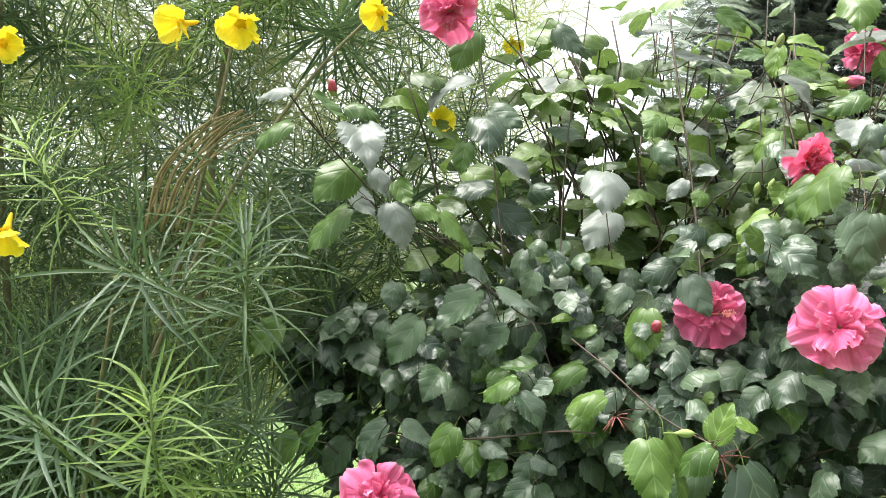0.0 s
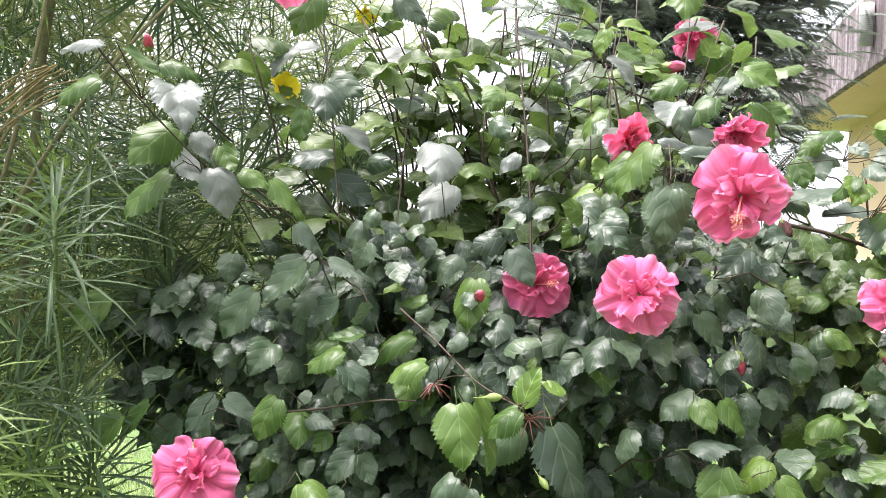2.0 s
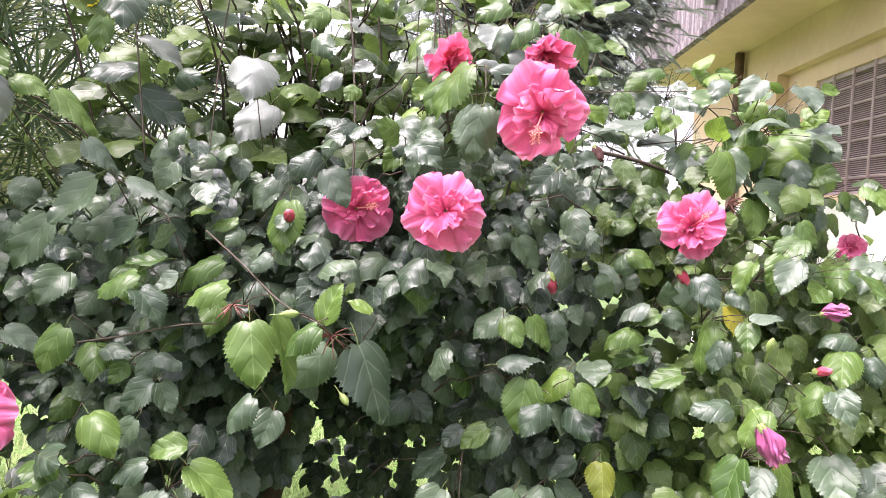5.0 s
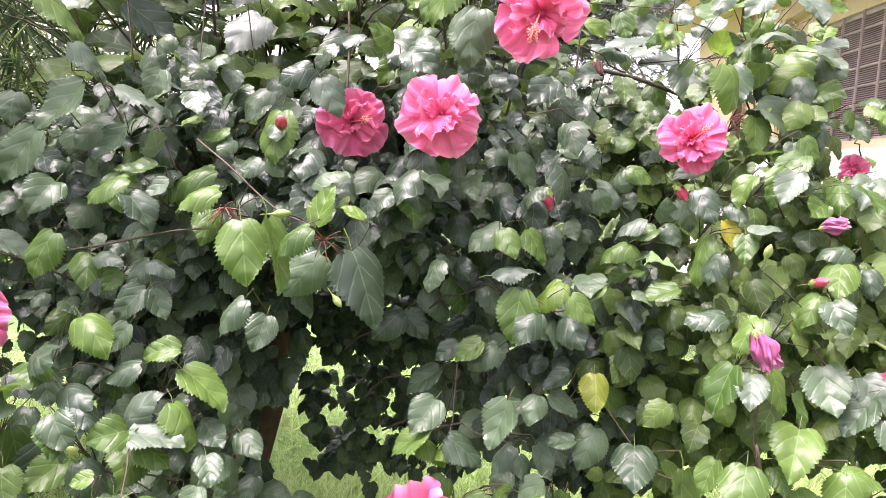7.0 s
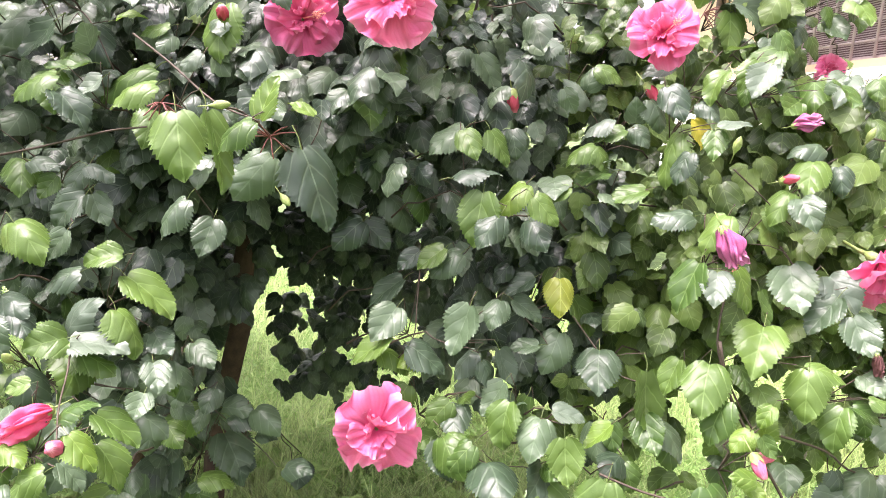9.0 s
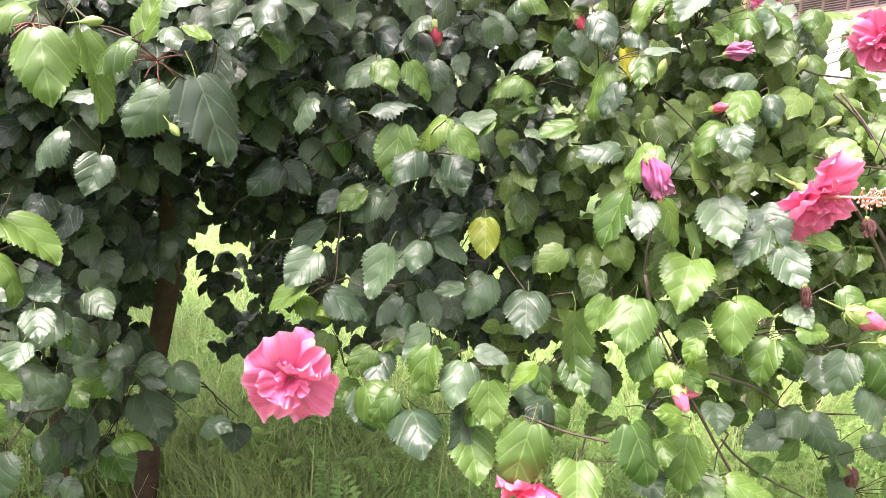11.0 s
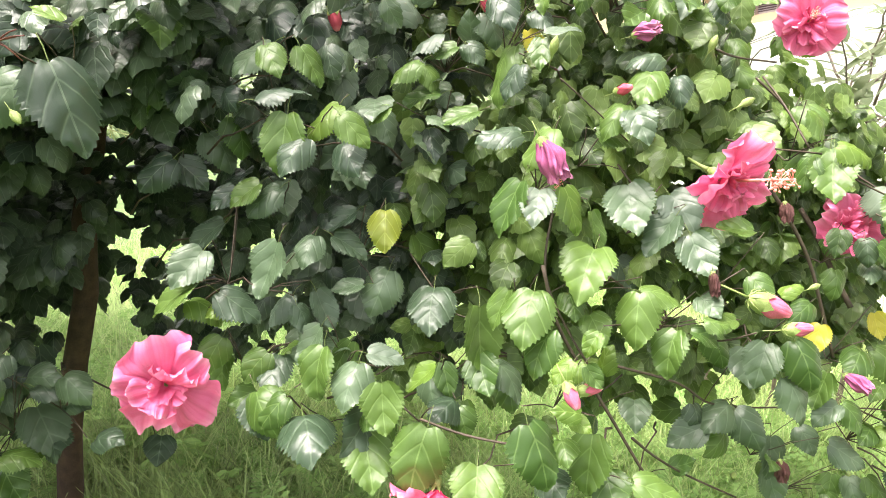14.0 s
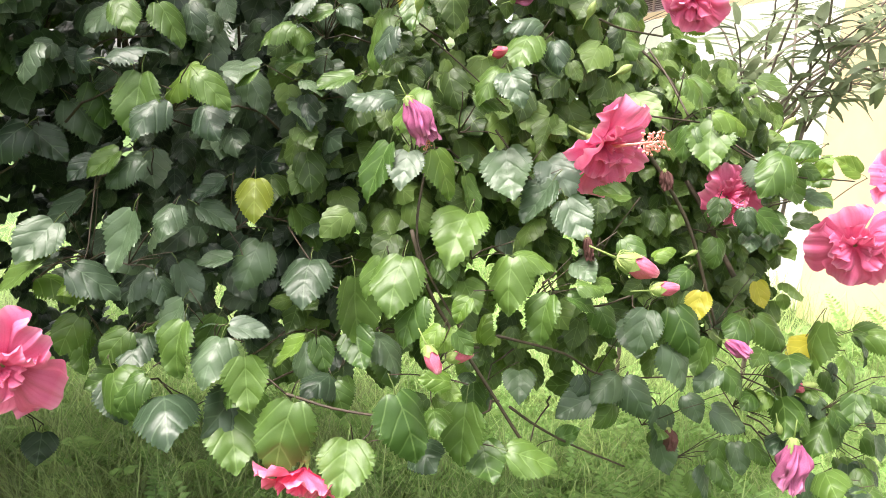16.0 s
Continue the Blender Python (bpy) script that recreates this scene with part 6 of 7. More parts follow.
leaf(bush_b, "mid", (1.376, 0.542, 1.151), (1.360, 0.537, 1.100), (-0.96, 0.04, 0.69), 0.043)
leaf(bush_b, "mid", (1.445, 0.431, 1.117), (1.396, 0.431, 1.058), (-0.66, -0.51, 0.95), 0.057)
leaf(bush_b, "mid", (1.500, 0.414, 1.131), (1.448, 0.445, 1.117), (-0.38, -0.24, 1.29), 0.050)
leaf(bush_b, "mid", (1.500, 0.448, 1.082), (1.495, 0.421, 1.044), (-0.89, -0.31, 0.74), 0.039)
leaf(bush_b, "dark", (1.517, 0.429, 1.053), (1.552, 0.401, 1.039), (-0.32, -0.72, 1.02), 0.037)
leaf(bush_b, "mid", (1.509, 0.435, 1.097), (1.525, 0.411, 1.080), (-0.82, -0.57, 0.42), 0.028)
leaf(bush_b, "mid", (1.449, 0.523, 1.039), (1.424, 0.511, 1.000), (-0.68, -0.45, 0.98), 0.037)
leaf(bush_b, "dark", (1.509, 0.515, 1.021), (1.503, 0.500, 0.977), (-0.85, -0.45, 0.67), 0.038)
leaf(bush_b, "mid", (1.512, 0.495, 1.015), (1.542, 0.464, 0.981), (-0.40, -0.83, 0.78), 0.044)
leaf(bush_b, "mid", (1.188, 0.490, 1.069), (1.149, 0.518, 1.074), (-0.26, -0.51, 1.22), 0.039)
leaf(bush_b, "dark", (1.098, 0.514, 1.066), (1.089, 0.468, 1.022), (-0.74, -0.38, 0.95), 0.053)
leaf(bush_b, "mid", (1.384, 0.559, 1.218), (1.394, 0.538, 1.166), (-0.08, -0.92, 0.78), 0.043)
leaf(bush_b, "young", (1.396, 0.516, 1.171), (1.430, 0.484, 1.140), (-0.23, -0.79, 0.97), 0.045)
leaf(bush_b, "mid", (0.807, 0.549, 0.803), (0.773, 0.505, 0.763), (-0.25, -0.54, 1.20), 0.065)
leaf(bush_b, "mid", (0.833, 0.489, 0.879), (0.843, 0.461, 0.808), (-0.10, -0.93, 0.75), 0.062)
leaf(bush_b, "mid", (0.924, 0.481, 0.848), (0.909, 0.469, 0.777), (-0.87, -0.42, 0.65), 0.058)
leaf(bush_b, "mid", (0.952, 0.436, 0.800), (0.997, 0.400, 0.780), (-0.27, -0.71, 1.05), 0.049)
leaf(bush_b, "mid", (0.946, 0.475, 0.793), (0.925, 0.429, 0.771), (-0.44, -0.21, 1.27), 0.053)
leaf(bush_b, "mid", (1.075, 0.479, 0.952), (1.102, 0.454, 0.931), (-0.20, -0.76, 1.02), 0.033)
leaf(bush_b, "dark", (1.258, 0.494, 0.897), (1.230, 0.486, 0.837), (-0.73, -0.53, 0.82), 0.054)
leaf(bush_b, "mid", (1.278, 0.466, 0.906), (1.289, 0.439, 0.838), (-0.60, -0.77, 0.62), 0.059)
leaf(bush_b, "dark", (1.271, 0.468, 0.852), (1.283, 0.441, 0.787), (-0.36, -0.88, 0.71), 0.057)
leaf(bush_b, "mid", (1.361, 0.460, 0.844), (1.338, 0.460, 0.791), (-0.91, -0.08, 0.80), 0.046)
leaf(bush_b, "dark", (1.371, 0.442, 0.799), (1.336, 0.455, 0.766), (-0.71, -0.33, 1.02), 0.040)
leaf(bush_b, "mid", (1.391, 0.446, 0.793), (1.408, 0.421, 0.749), (-0.44, -0.84, 0.70), 0.043)
leaf(bush_b, "dark", (1.302, 0.571, 0.758), (1.234, 0.566, 0.725), (-0.30, -0.60, 1.14), 0.059)
leaf(bush_b, "dark", (1.299, 0.558, 0.755), (1.317, 0.517, 0.700), (-0.69, -0.67, 0.66), 0.059)
leaf(bush_b, "dark", (1.404, 0.559, 0.681), (1.390, 0.547, 0.611), (-0.11, -0.98, 0.58), 0.058)
leaf(bush_b, "dark", (1.243, 0.571, 0.734), (1.181, 0.585, 0.712), (-0.37, -0.70, 1.01), 0.053)
leaf(bush_b, "dark", (1.429, 0.528, 0.707), (1.433, 0.498, 0.668), (-0.77, -0.54, 0.74), 0.043)
leaf(bush_b, "dark", (1.380, 0.450, 0.728), (1.420, 0.414, 0.696), (-0.43, -0.81, 0.78), 0.049)
leaf(bush_b, "mid", (1.477, 0.478, 0.852), (1.423, 0.462, 0.817), (-0.41, -0.39, 1.22), 0.050)
leaf(bush_b, "mid", (1.545, 0.489, 0.835), (1.572, 0.453, 0.777), (-0.46, -0.84, 0.70), 0.059)
leaf(bush_b, "yellow", (1.375, 0.488, 0.908), (1.353, 0.481, 0.865), (-0.74, -0.48, 0.87), 0.039)
leaf(bush_b, "yellow", (1.575, 0.515, 0.887), (1.581, 0.497, 0.842), (-0.60, -0.77, 0.62), 0.039)
leaf(bush_b, "yellow", (1.720, 0.469, 0.762), (1.638, 0.477, 0.745), (-0.22, -0.67, 1.11), 0.056)
leaf(bush_b, "mid", (1.702, 0.453, 0.806), (1.676, 0.443, 0.715), (-0.88, 0.43, 0.61), 0.076)
leaf(bush_b, "mid", (1.657, 0.399, 0.658), (1.585, 0.384, 0.610), (-0.49, -0.28, 1.22), 0.069)
leaf(bush_b, "dark", (1.599, 0.446, 0.688), (1.589, 0.403, 0.658), (-0.81, -0.19, 0.95), 0.053)
leaf(bush_b, "young", (1.507, 0.431, 0.729), (1.474, 0.445, 0.702), (-0.65, -0.09, 1.15), 0.036)
leaf(bush_b, "young", (0.926, 0.485, 0.974), (0.910, 0.487, 0.946), (-0.81, -0.39, 0.84), 0.026)
leaf(bush_b, "mid", (1.061, 0.450, 0.977), (1.087, 0.430, 0.968), (-0.16, -0.55, 1.22), 0.027)
leaf(bush_b, "mid", (1.122, 0.439, 1.029), (1.127, 0.408, 1.003), (-0.82, -0.44, 0.78), 0.035)
leaf(bush_b, "young", (1.166, 0.426, 1.003), (1.190, 0.412, 1.013), (-0.51, -0.32, 1.20), 0.024)
leaf(bush_b, "mid", (1.432, 0.512, 0.980), (1.422, 0.505, 0.933), (-0.47, -0.85, 0.64), 0.038)
leaf(bush_b, "mid", (1.306, 0.469, 0.958), (1.261, 0.469, 0.936), (-0.31, -0.66, 1.09), 0.036)
leaf(bush_b, "young", (0.885, 0.481, 0.949), (0.863, 0.487, 0.922), (-0.78, -0.31, 0.94), 0.028)
leaf(bush_b, "young", (0.884, 0.476, 0.881), (0.896, 0.454, 0.870), (-0.62, -0.60, 0.91), 0.023)
leaf(bush_b, "mid", (0.902, 0.477, 0.941), (0.915, 0.461, 0.917), (-0.53, -0.81, 0.65), 0.025)
leaf(bush_b, "grey_sheen", (1.282, 1.365, 1.783), (1.264, 1.294, 1.716), (-0.75, -0.34, 1.51), 0.077)
leaf(bush_b, "mid", (1.128, 1.240, 1.743), (1.157, 1.206, 1.698), (-0.75, -0.67, 0.43), 0.052)
leaf(bush_b, "mid", (0.944, 1.045, 1.674), (0.947, 1.029, 1.639), (-0.68, -0.69, 0.64), 0.030)
leaf(bush_b, "grey_sheen", (1.458, 1.352, 1.779), (1.461, 1.310, 1.735), (-0.86, -0.40, 1.28), 0.050)
leaf(bush_b, "mid", (1.459, 1.277, 1.838), (1.495, 1.236, 1.817), (-0.77, -0.62, 0.26), 0.053)
leaf(bush_b, "mid", (1.423, 1.319, 1.851), (1.480, 1.296, 1.808), (-0.24, -0.95, 0.58), 0.060)
leaf(bush_b, "mid", (1.280, 1.334, 1.810), (1.224, 1.336, 1.774), (-0.15, -0.97, 0.59), 0.048)
leaf(bush_b, "grey_sheen", (1.392, 1.351, 1.817), (1.402, 1.312, 1.784), (-0.89, -0.40, 1.16), 0.044)
leaf(bush_b, "mid", (1.148, 0.956, 1.649), (1.177, 0.916, 1.622), (-0.81, -0.58, 0.37), 0.051)
leaf(bush_b, "mid", (1.174, 0.886, 1.645), (1.136, 0.900, 1.589), (-0.78, -0.48, 0.80), 0.055)
leaf(bush_b, "mid", (1.291, 0.923, 1.636), (1.280, 0.855, 1.557), (-0.85, -0.33, 0.81), 0.089)
leaf(bush_b, "grey_sheen", (1.342, 0.895, 1.622), (1.351, 0.830, 1.589), (-0.97, -0.21, 1.09), 0.073)
leaf(bush_b, "mid", (1.295, 0.938, 1.690), (1.301, 0.936, 1.644), (-0.43, -0.90, 0.40), 0.037)
leaf(bush_b, "mid", (1.389, 0.923, 1.692), (1.395, 0.898, 1.671), (-0.93, -0.35, 0.53), 0.031)
leaf(bush_b, "dark", (1.118, 0.991, 1.600), (1.093, 0.944, 1.511), (-0.66, -0.57, 0.88), 0.082)
leaf(bush_b, "dark", (1.126, 0.891, 1.592), (1.118, 0.856, 1.514), (-0.75, -0.58, 0.73), 0.069)
leaf(bush_b, "grey_sheen", (1.466, 1.174, 1.781), (1.475, 1.171, 1.824), (-0.97, -0.06, 1.17), 0.035)
leaf(bush_b, "grey_sheen", (1.446, 1.091, 1.763), (1.397, 1.109, 1.722), (-0.67, -0.21, 1.66), 0.053)
leaf(bush_b, "grey_sheen", (1.335, 0.950, 1.695), (1.285, 0.970, 1.694), (-0.28, -0.69, 1.62), 0.043)
leaf(bush_b, "grey_sheen", (0.989, 1.130, 1.642), (1.059, 1.103, 1.620), (-0.19, -0.86, 1.43), 0.062)
leaf(bush_b, "grey_sheen", (1.110, 1.164, 1.646), (1.180, 1.137, 1.668), (-0.44, -0.63, 1.59), 0.063)
leaf(bush_b, "grey_sheen", (1.141, 1.044, 1.620), (1.063, 1.074, 1.612), (-0.33, -0.67, 1.61), 0.067)
leaf(bush_b, "dark", (0.735, 0.862, 1.525), (0.683, 0.845, 1.483), (-0.08, -0.88, 0.86), 0.051)
leaf(bush_b, "mid", (0.975, 1.263, 1.986), (0.931, 1.247, 1.956), (0.20, -0.95, 0.62), 0.038)
leaf(bush_b, "mid", (0.832, 1.025, 1.865), (0.870, 0.974, 1.830), (-0.82, -0.56, 0.31), 0.060)
leaf(bush_b, "grey_sheen", (0.820, 1.087, 1.850), (0.860, 1.061, 1.823), (-0.62, -0.76, 0.76), 0.044)
leaf(bush_b, "mid", (0.672, 1.252, 1.884), (0.621, 1.239, 1.862), (0.26, -0.97, 0.37), 0.044)
leaf(bush_b, "mid", (0.891, 1.043, 1.798), (0.942, 1.023, 1.778), (-0.35, -0.93, 0.43), 0.046)
leaf(bush_b, "mid", (1.299, 0.902, 1.597), (1.246, 0.896, 1.534), (-0.47, -0.75, 0.87), 0.059)
leaf(bush_b, "dark", (1.234, 0.914, 1.578), (1.258, 0.885, 1.520), (-0.77, -0.63, 0.39), 0.059)
leaf(bush_b, "mid", (1.364, 0.877, 1.570), (1.311, 0.853, 1.508), (-0.50, -0.58, 1.04), 0.059)
leaf(bush_b, "grey_sheen", (1.073, 1.082, 1.559), (1.046, 1.092, 1.494), (-0.73, -0.66, 1.15), 0.057)
leaf(bush_b, "grey_sheen", (0.876, 0.945, 1.557), (0.822, 0.938, 1.541), (0.07, -0.98, 1.13), 0.040)
leaf(bush_b, "dark", (0.995, 1.080, 1.538), (0.980, 1.043, 1.484), (-0.59, -0.58, 0.96), 0.054)
leaf(bush_b, "mid", (1.088, 1.055, 1.574), (1.098, 1.050, 1.512), (-0.31, -0.95, 0.42), 0.051)
leaf(bush_b, "mid", (1.411, 0.930, 1.746), (1.448, 0.916, 1.740), (-0.37, -0.93, 0.36), 0.032)
leaf(bush_b, "mid", (0.937, 0.556, 1.001), (0.925, 0.525, 0.974), (-0.55, -0.42, 1.12), 0.036)
leaf(bush_b, "mid", (0.955, 0.534, 0.976), (0.950, 0.499, 0.946), (-0.64, -0.45, 1.03), 0.040)
leaf(bush_b, "dark", (1.375, 0.600, 0.830), (1.323, 0.555, 0.788), (-0.47, -0.24, 1.25), 0.067)
leaf(bush_b, "mid", (1.487, 0.448, 0.727), (1.440, 0.437, 0.716), (-0.14, -0.37, 1.32), 0.036)
leaf(bush_b, "dark", (1.239, 0.591, 0.765), (1.236, 0.580, 0.720), (-0.15, -0.96, 0.65), 0.038)
leaf(bush_b, "dark", (1.094, 0.578, 0.811), (1.066, 0.545, 0.781), (-0.44, -0.37, 1.21), 0.047)
leaf(bush_b, "mid", (0.886, 0.494, 0.845), (0.870, 0.459, 0.831), (-0.39, -0.16, 1.30), 0.038)
leaf(bush_b, "dark", (0.879, 0.509, 0.795), (0.868, 0.459, 0.790), (-0.54, 0.04, 1.24), 0.048)
leaf(bush_b, "mid", (1.141, 0.539, 0.711), (1.157, 0.511, 0.733), (-0.91, -0.30, 0.69), 0.032)
leaf(bush_b, "mid", (1.115, 0.447, 0.971), (1.083, 0.452, 0.970), (-0.13, -0.89, 0.84), 0.023)
leaf(bush_b, "dark", (1.094, 0.485, 0.993), (1.087, 0.447, 0.978), (-0.78, -0.07, 1.02), 0.037)
leaf(bush_b, "dark", (1.530, 0.516, 0.977), (1.500, 0.490, 0.953), (-0.58, -0.08, 1.21), 0.036)
leaf(bush_b, "dark", (1.563, 0.494, 0.985), (1.517, 0.471, 0.958), (-0.42, -0.21, 1.28), 0.041)
leaf(bush_b, "mid", (1.617, 0.472, 0.746), (1.614, 0.440, 0.711), (-0.85, -0.34, 0.81), 0.044)
leaf(bush_b, "mid", (1.540, 0.468, 0.785), (1.493, 0.457, 0.767), (-0.24, -0.38, 1.29), 0.037)
leaf(bush_b, "dark", (1.549, 0.415, 0.653), (1.486, 0.398, 0.642), (-0.11, -0.25, 1.36), 0.048)



def leafy_twig(plant, at, count, size=0.056, tones=None):
    """A short side twig with a few leaves, on the near side of the hedge."""
    rng = random.Random(int(1000 * (at[0] + 3 * at[1] + 7 * at[2])))
    out = []
    outward = Vector((-0.45, -0.89)) if plant is bush_b else Vector((-0.2, -0.98))
    sprig_leaves(rng, Vector(at), outward, size, count, out)
    tones = tones or ("mid", "dark", "mid") if plant is bush_b else ("dark", "mid", "dark")
    for k, m in enumerate(out):
        if not before_a_flower(m):
            piece("leaf", LEAVES[tones[k % 3]][rng.randrange(len(SHAPES))], plant, m)
            LEAF_FEET[plant].append(m @ Vector((0, -0.3, 0)))


# side twigs that close the hedge
leafy_twig(bush_b, (1.085, 0.788, 1.431), 3)
leafy_twig(bush_b, (1.202, 0.821, 1.456), 3)
leafy_twig(bush_b, (1.336, 0.865, 1.486), 3)
leafy_twig(bush_b, (1.420, 0.863, 1.505), 3)
leafy_twig(bush_b, (1.466, 0.838, 1.525), 3)
leafy_twig(bush_b, (1.087, 0.730, 1.388), 3)
leafy_twig(bush_b, (1.220, 0.775, 1.404), 3)
leafy_twig(bush_b, (1.436, 0.858, 1.421), 3)
leafy_twig(bush_b, (1.376, 0.763, 1.385), 3)
leafy_twig(bush_b, (1.198, 0.722, 1.360), 3)
leafy_twig(bush_b, (1.339, 0.915, 1.530), 3)
leafy_twig(bush_b, (1.187, 0.900, 1.490), 3)
leafy_twig(bush_b, (1.730, 0.454, 0.719), 3)
leafy_twig(bush_b, (1.742, 0.392, 0.664), 3)
leafy_twig(bush_b, (1.566, 0.438, 0.650), 3)
leafy_twig(bush_b, (1.685, 0.392, 0.592), 3)
leafy_twig(bush_b, (1.502, 0.472, 0.725), 3)
leafy_twig(bush_b, (1.493, 0.539, 0.556), 3)
leafy_twig(bush_b, (1.730, 0.358, 0.583), 3)
leafy_twig(bush_b, (1.675, 0.450, 0.679), 3)
leafy_twig(bush_b, (1.591, 0.487, 0.750), 3)
leafy_twig(bush_b, (1.526, 0.514, 0.615), 3)
leafy_twig(bush_b, (1.587, 0.400, 0.587), 3)
leafy_twig(bush_b, (1.430, 0.585, 0.621), 3)
leafy_twig(bush_b, (1.345, 0.623, 0.693), 3)
leafy_twig(bush_b, (1.755, 0.437, 0.786), 3)
leafy_twig(bush_a, (0.074, 0.904, 0.986), 3)
leafy_twig(bush_a, (0.117, 0.809, 0.974), 3)
leafy_twig(bush_a, (0.152, 0.761, 0.940), 3)
leafy_twig(bush_a, (0.209, 0.863, 0.945), 3)
leafy_twig(bush_a, (0.249, 1.034, 0.802), 3)
leafy_twig(bush_a, (0.097, 0.734, 0.923), 3)
leafy_twig(bush_a, (0.177, 0.822, 0.844), 3)
leafy_twig(bush_a, (0.329, 1.119, 0.791), 3)
leafy_twig(bush_a, (0.374, 1.181, 0.664), 3)
leafy_twig(bush_a, (0.071, 0.799, 0.957), 3)
leafy_twig(bush_a, (0.280, 1.153, 0.640), 3)
leafy_twig(bush_a, (0.131, 0.910, 1.000), 3)
leafy_twig(bush_a, (0.246, 0.897, 0.968), 3)
leafy_twig(bush_b, (0.628, 0.820, 0.833), 3)
leafy_twig(bush_b, (0.673, 0.845, 0.877), 3)
leafy_twig(bush_b, (0.732, 0.773, 0.875), 3)
leafy_twig(bush_b, (0.830, 0.745, 0.867), 3)
leafy_twig(bush_b, (0.875, 0.690, 0.826), 3)
leafy_twig(bush_b, (0.922, 0.675, 0.876), 3)
leafy_twig(bush_b, (0.604, 0.904, 0.877), 3)
leafy_twig(bush_b, (0.752, 0.704, 0.830), 3)
leafy_twig(bush_a, (-0.034, 1.041, 1.070), 3)
leafy_twig(bush_a, (0.016, 0.926, 1.056), 3)
leafy_twig(bush_a, (-0.013, 0.906, 1.021), 3)
leafy_twig(bush_a, (0.048, 0.873, 1.028), 3)
leafy_twig(bush_a, (0.011, 0.867, 0.990), 3)
leafy_twig(bush_a, (-0.031, 0.944, 1.054), 3)
leafy_twig(bush_a, (0.022, 0.992, 1.090), 3)
leafy_twig(bush_b, (1.650, 0.391, 0.689), 3)
leafy_twig(bush_b, (1.669, 0.352, 0.649), 3)
leafy_twig(bush_b, (1.701, 0.365, 0.718), 3)
leafy_twig(bush_b, (1.638, 0.340, 0.579), 3)
for at in ((1.171, 0.969, 1.71), (1.188, 0.975, 1.627), (1.226, 0.913, 1.707), (1.243, 0.917, 1.626), (1.257, 0.919, 1.543), (1.277, 0.856, 1.690), (1.294, 0.859, 1.61), (1.308, 0.86, 1.543), (1.10, 1.02, 1.68), (1.33, 0.98, 1.66)):
    leafy_twig(bush_b, at, 3, 0.064, ("young", "mid", "grey_sheen"))
for at in ((1.495, 0.799, 1.345), (1.503, 0.793, 1.275), (1.507, 0.784, 1.202), (1.538, 0.739, 1.344), (1.546, 0.732, 1.276), (1.55, 0.723, 1.205), (1.43, 0.80, 1.25), (1.42, 0.74, 1.15)):
    leafy_twig(bush_b, at, 3, 0.060, ("mid", "young", "mid"))
for at in ((1.73, 0.97, 1.37), (1.735, 0.96, 1.27), (1.74, 0.95, 1.19), (1.78, 0.90, 1.36), (1.79, 0.89, 1.28), (1.66, 1.02, 1.33), (1.60, 1.05, 1.40), (1.70, 0.90, 1.10)):
    leafy_twig(bush_b, at, 4, 0.066, ("mid", "young", "mid"))
# the outermost twig, before the white wall
leaf(bush_b, "mid", (1.526, 0.603, 1.153), (1.503, 0.582, 1.076), (-0.78, -0.42, 0.50), 0.082)
leaf(bush_b, "mid", (1.518, 0.648, 1.140), (1.493, 0.633, 1.080), (-0.78, -0.42, 0.50), 0.046)
leaf(bush_b, "grey_sheen", (1.570, 0.522, 1.098), (1.547, 0.498, 1.036), (-0.78, -0.42, 0.50), 0.087)
leaf(bush_b, "young", (1.630, 0.473, 1.107), (1.582, 0.516, 1.117), (-0.78, -0.42, 0.50), 0.041)
leaf(bush_b, "young", (1.625, 0.476, 1.073), (1.617, 0.440, 1.089), (-0.78, -0.42, 0.50), 0.037)
leaf(bush_b, "mid", (1.599, 0.504, 1.064), (1.583, 0.471, 1.027), (-0.78, -0.42, 0.50), 0.047)
leaf(bush_b, "mid", (1.622, 0.472, 1.034), (1.614, 0.428, 1.027), (-0.78, -0.42, 0.50), 0.043)
leaf(bush_b, "young", (1.654, 0.414, 1.082), (1.618, 0.441, 1.105), (-0.78, -0.42, 0.50), 0.037)
leaf(bush_b, "mid", (1.543, 0.587, 1.018), (1.517, 0.570, 0.974), (-0.78, -0.42, 0.50), 0.041)
leaf(bush_b, "mid", (1.572, 0.539, 1.015), (1.541, 0.519, 0.947), (-0.78, -0.42, 0.50), 0.045)
leaf(bush_b, "mid", (1.566, 0.506, 1.009), (1.544, 0.475, 0.957), (-0.78, -0.42, 0.50), 0.047)
leaf(bush_b, "mid", (1.527, 0.656, 1.212), (1.523, 0.618, 1.159), (-0.78, -0.42, 0.50), 0.035)
limb(bush_b, "branch", smooth_line((1.555, 0.587, 1.121), (1.579, 0.541, 1.091), (1.601, 0.497, 1.073), (1.621, 0.456, 1.070), (1.640, 0.413, 1.070)), 0.0020, 0.0012, TWIG, 6)
limb(bush_b, "branch", smooth_line((1.466, 0.716, 1.266), (1.497, 0.677, 1.220), (1.516, 0.651, 1.174), (1.527, 0.632, 1.153)), 0.0022, 0.0014, TWIG, 6)
limb(bush_b, "branch", smooth_line((1.516, 0.634, 1.049), (1.528, 0.603, 1.003), (1.535, 0.572, 0.948), (1.542, 0.537, 0.895)), 0.0042, 0.0048, TWIG, 7)
# a lone dark leaf low before the lawn
leaf(bush_a, "dark", (0.566, 1.470, 0.455), (0.546, 1.428, 0.405), (-0.2, -0.8, 0.3), 0.072)
limb(bush_a, "branch", bent((0.40, 1.60, 0.60), (0.572, 1.482, 0.468), 0.02, 0.004, 6, random.Random(4)), 0.0028, 0.0012, TWIG, 5)



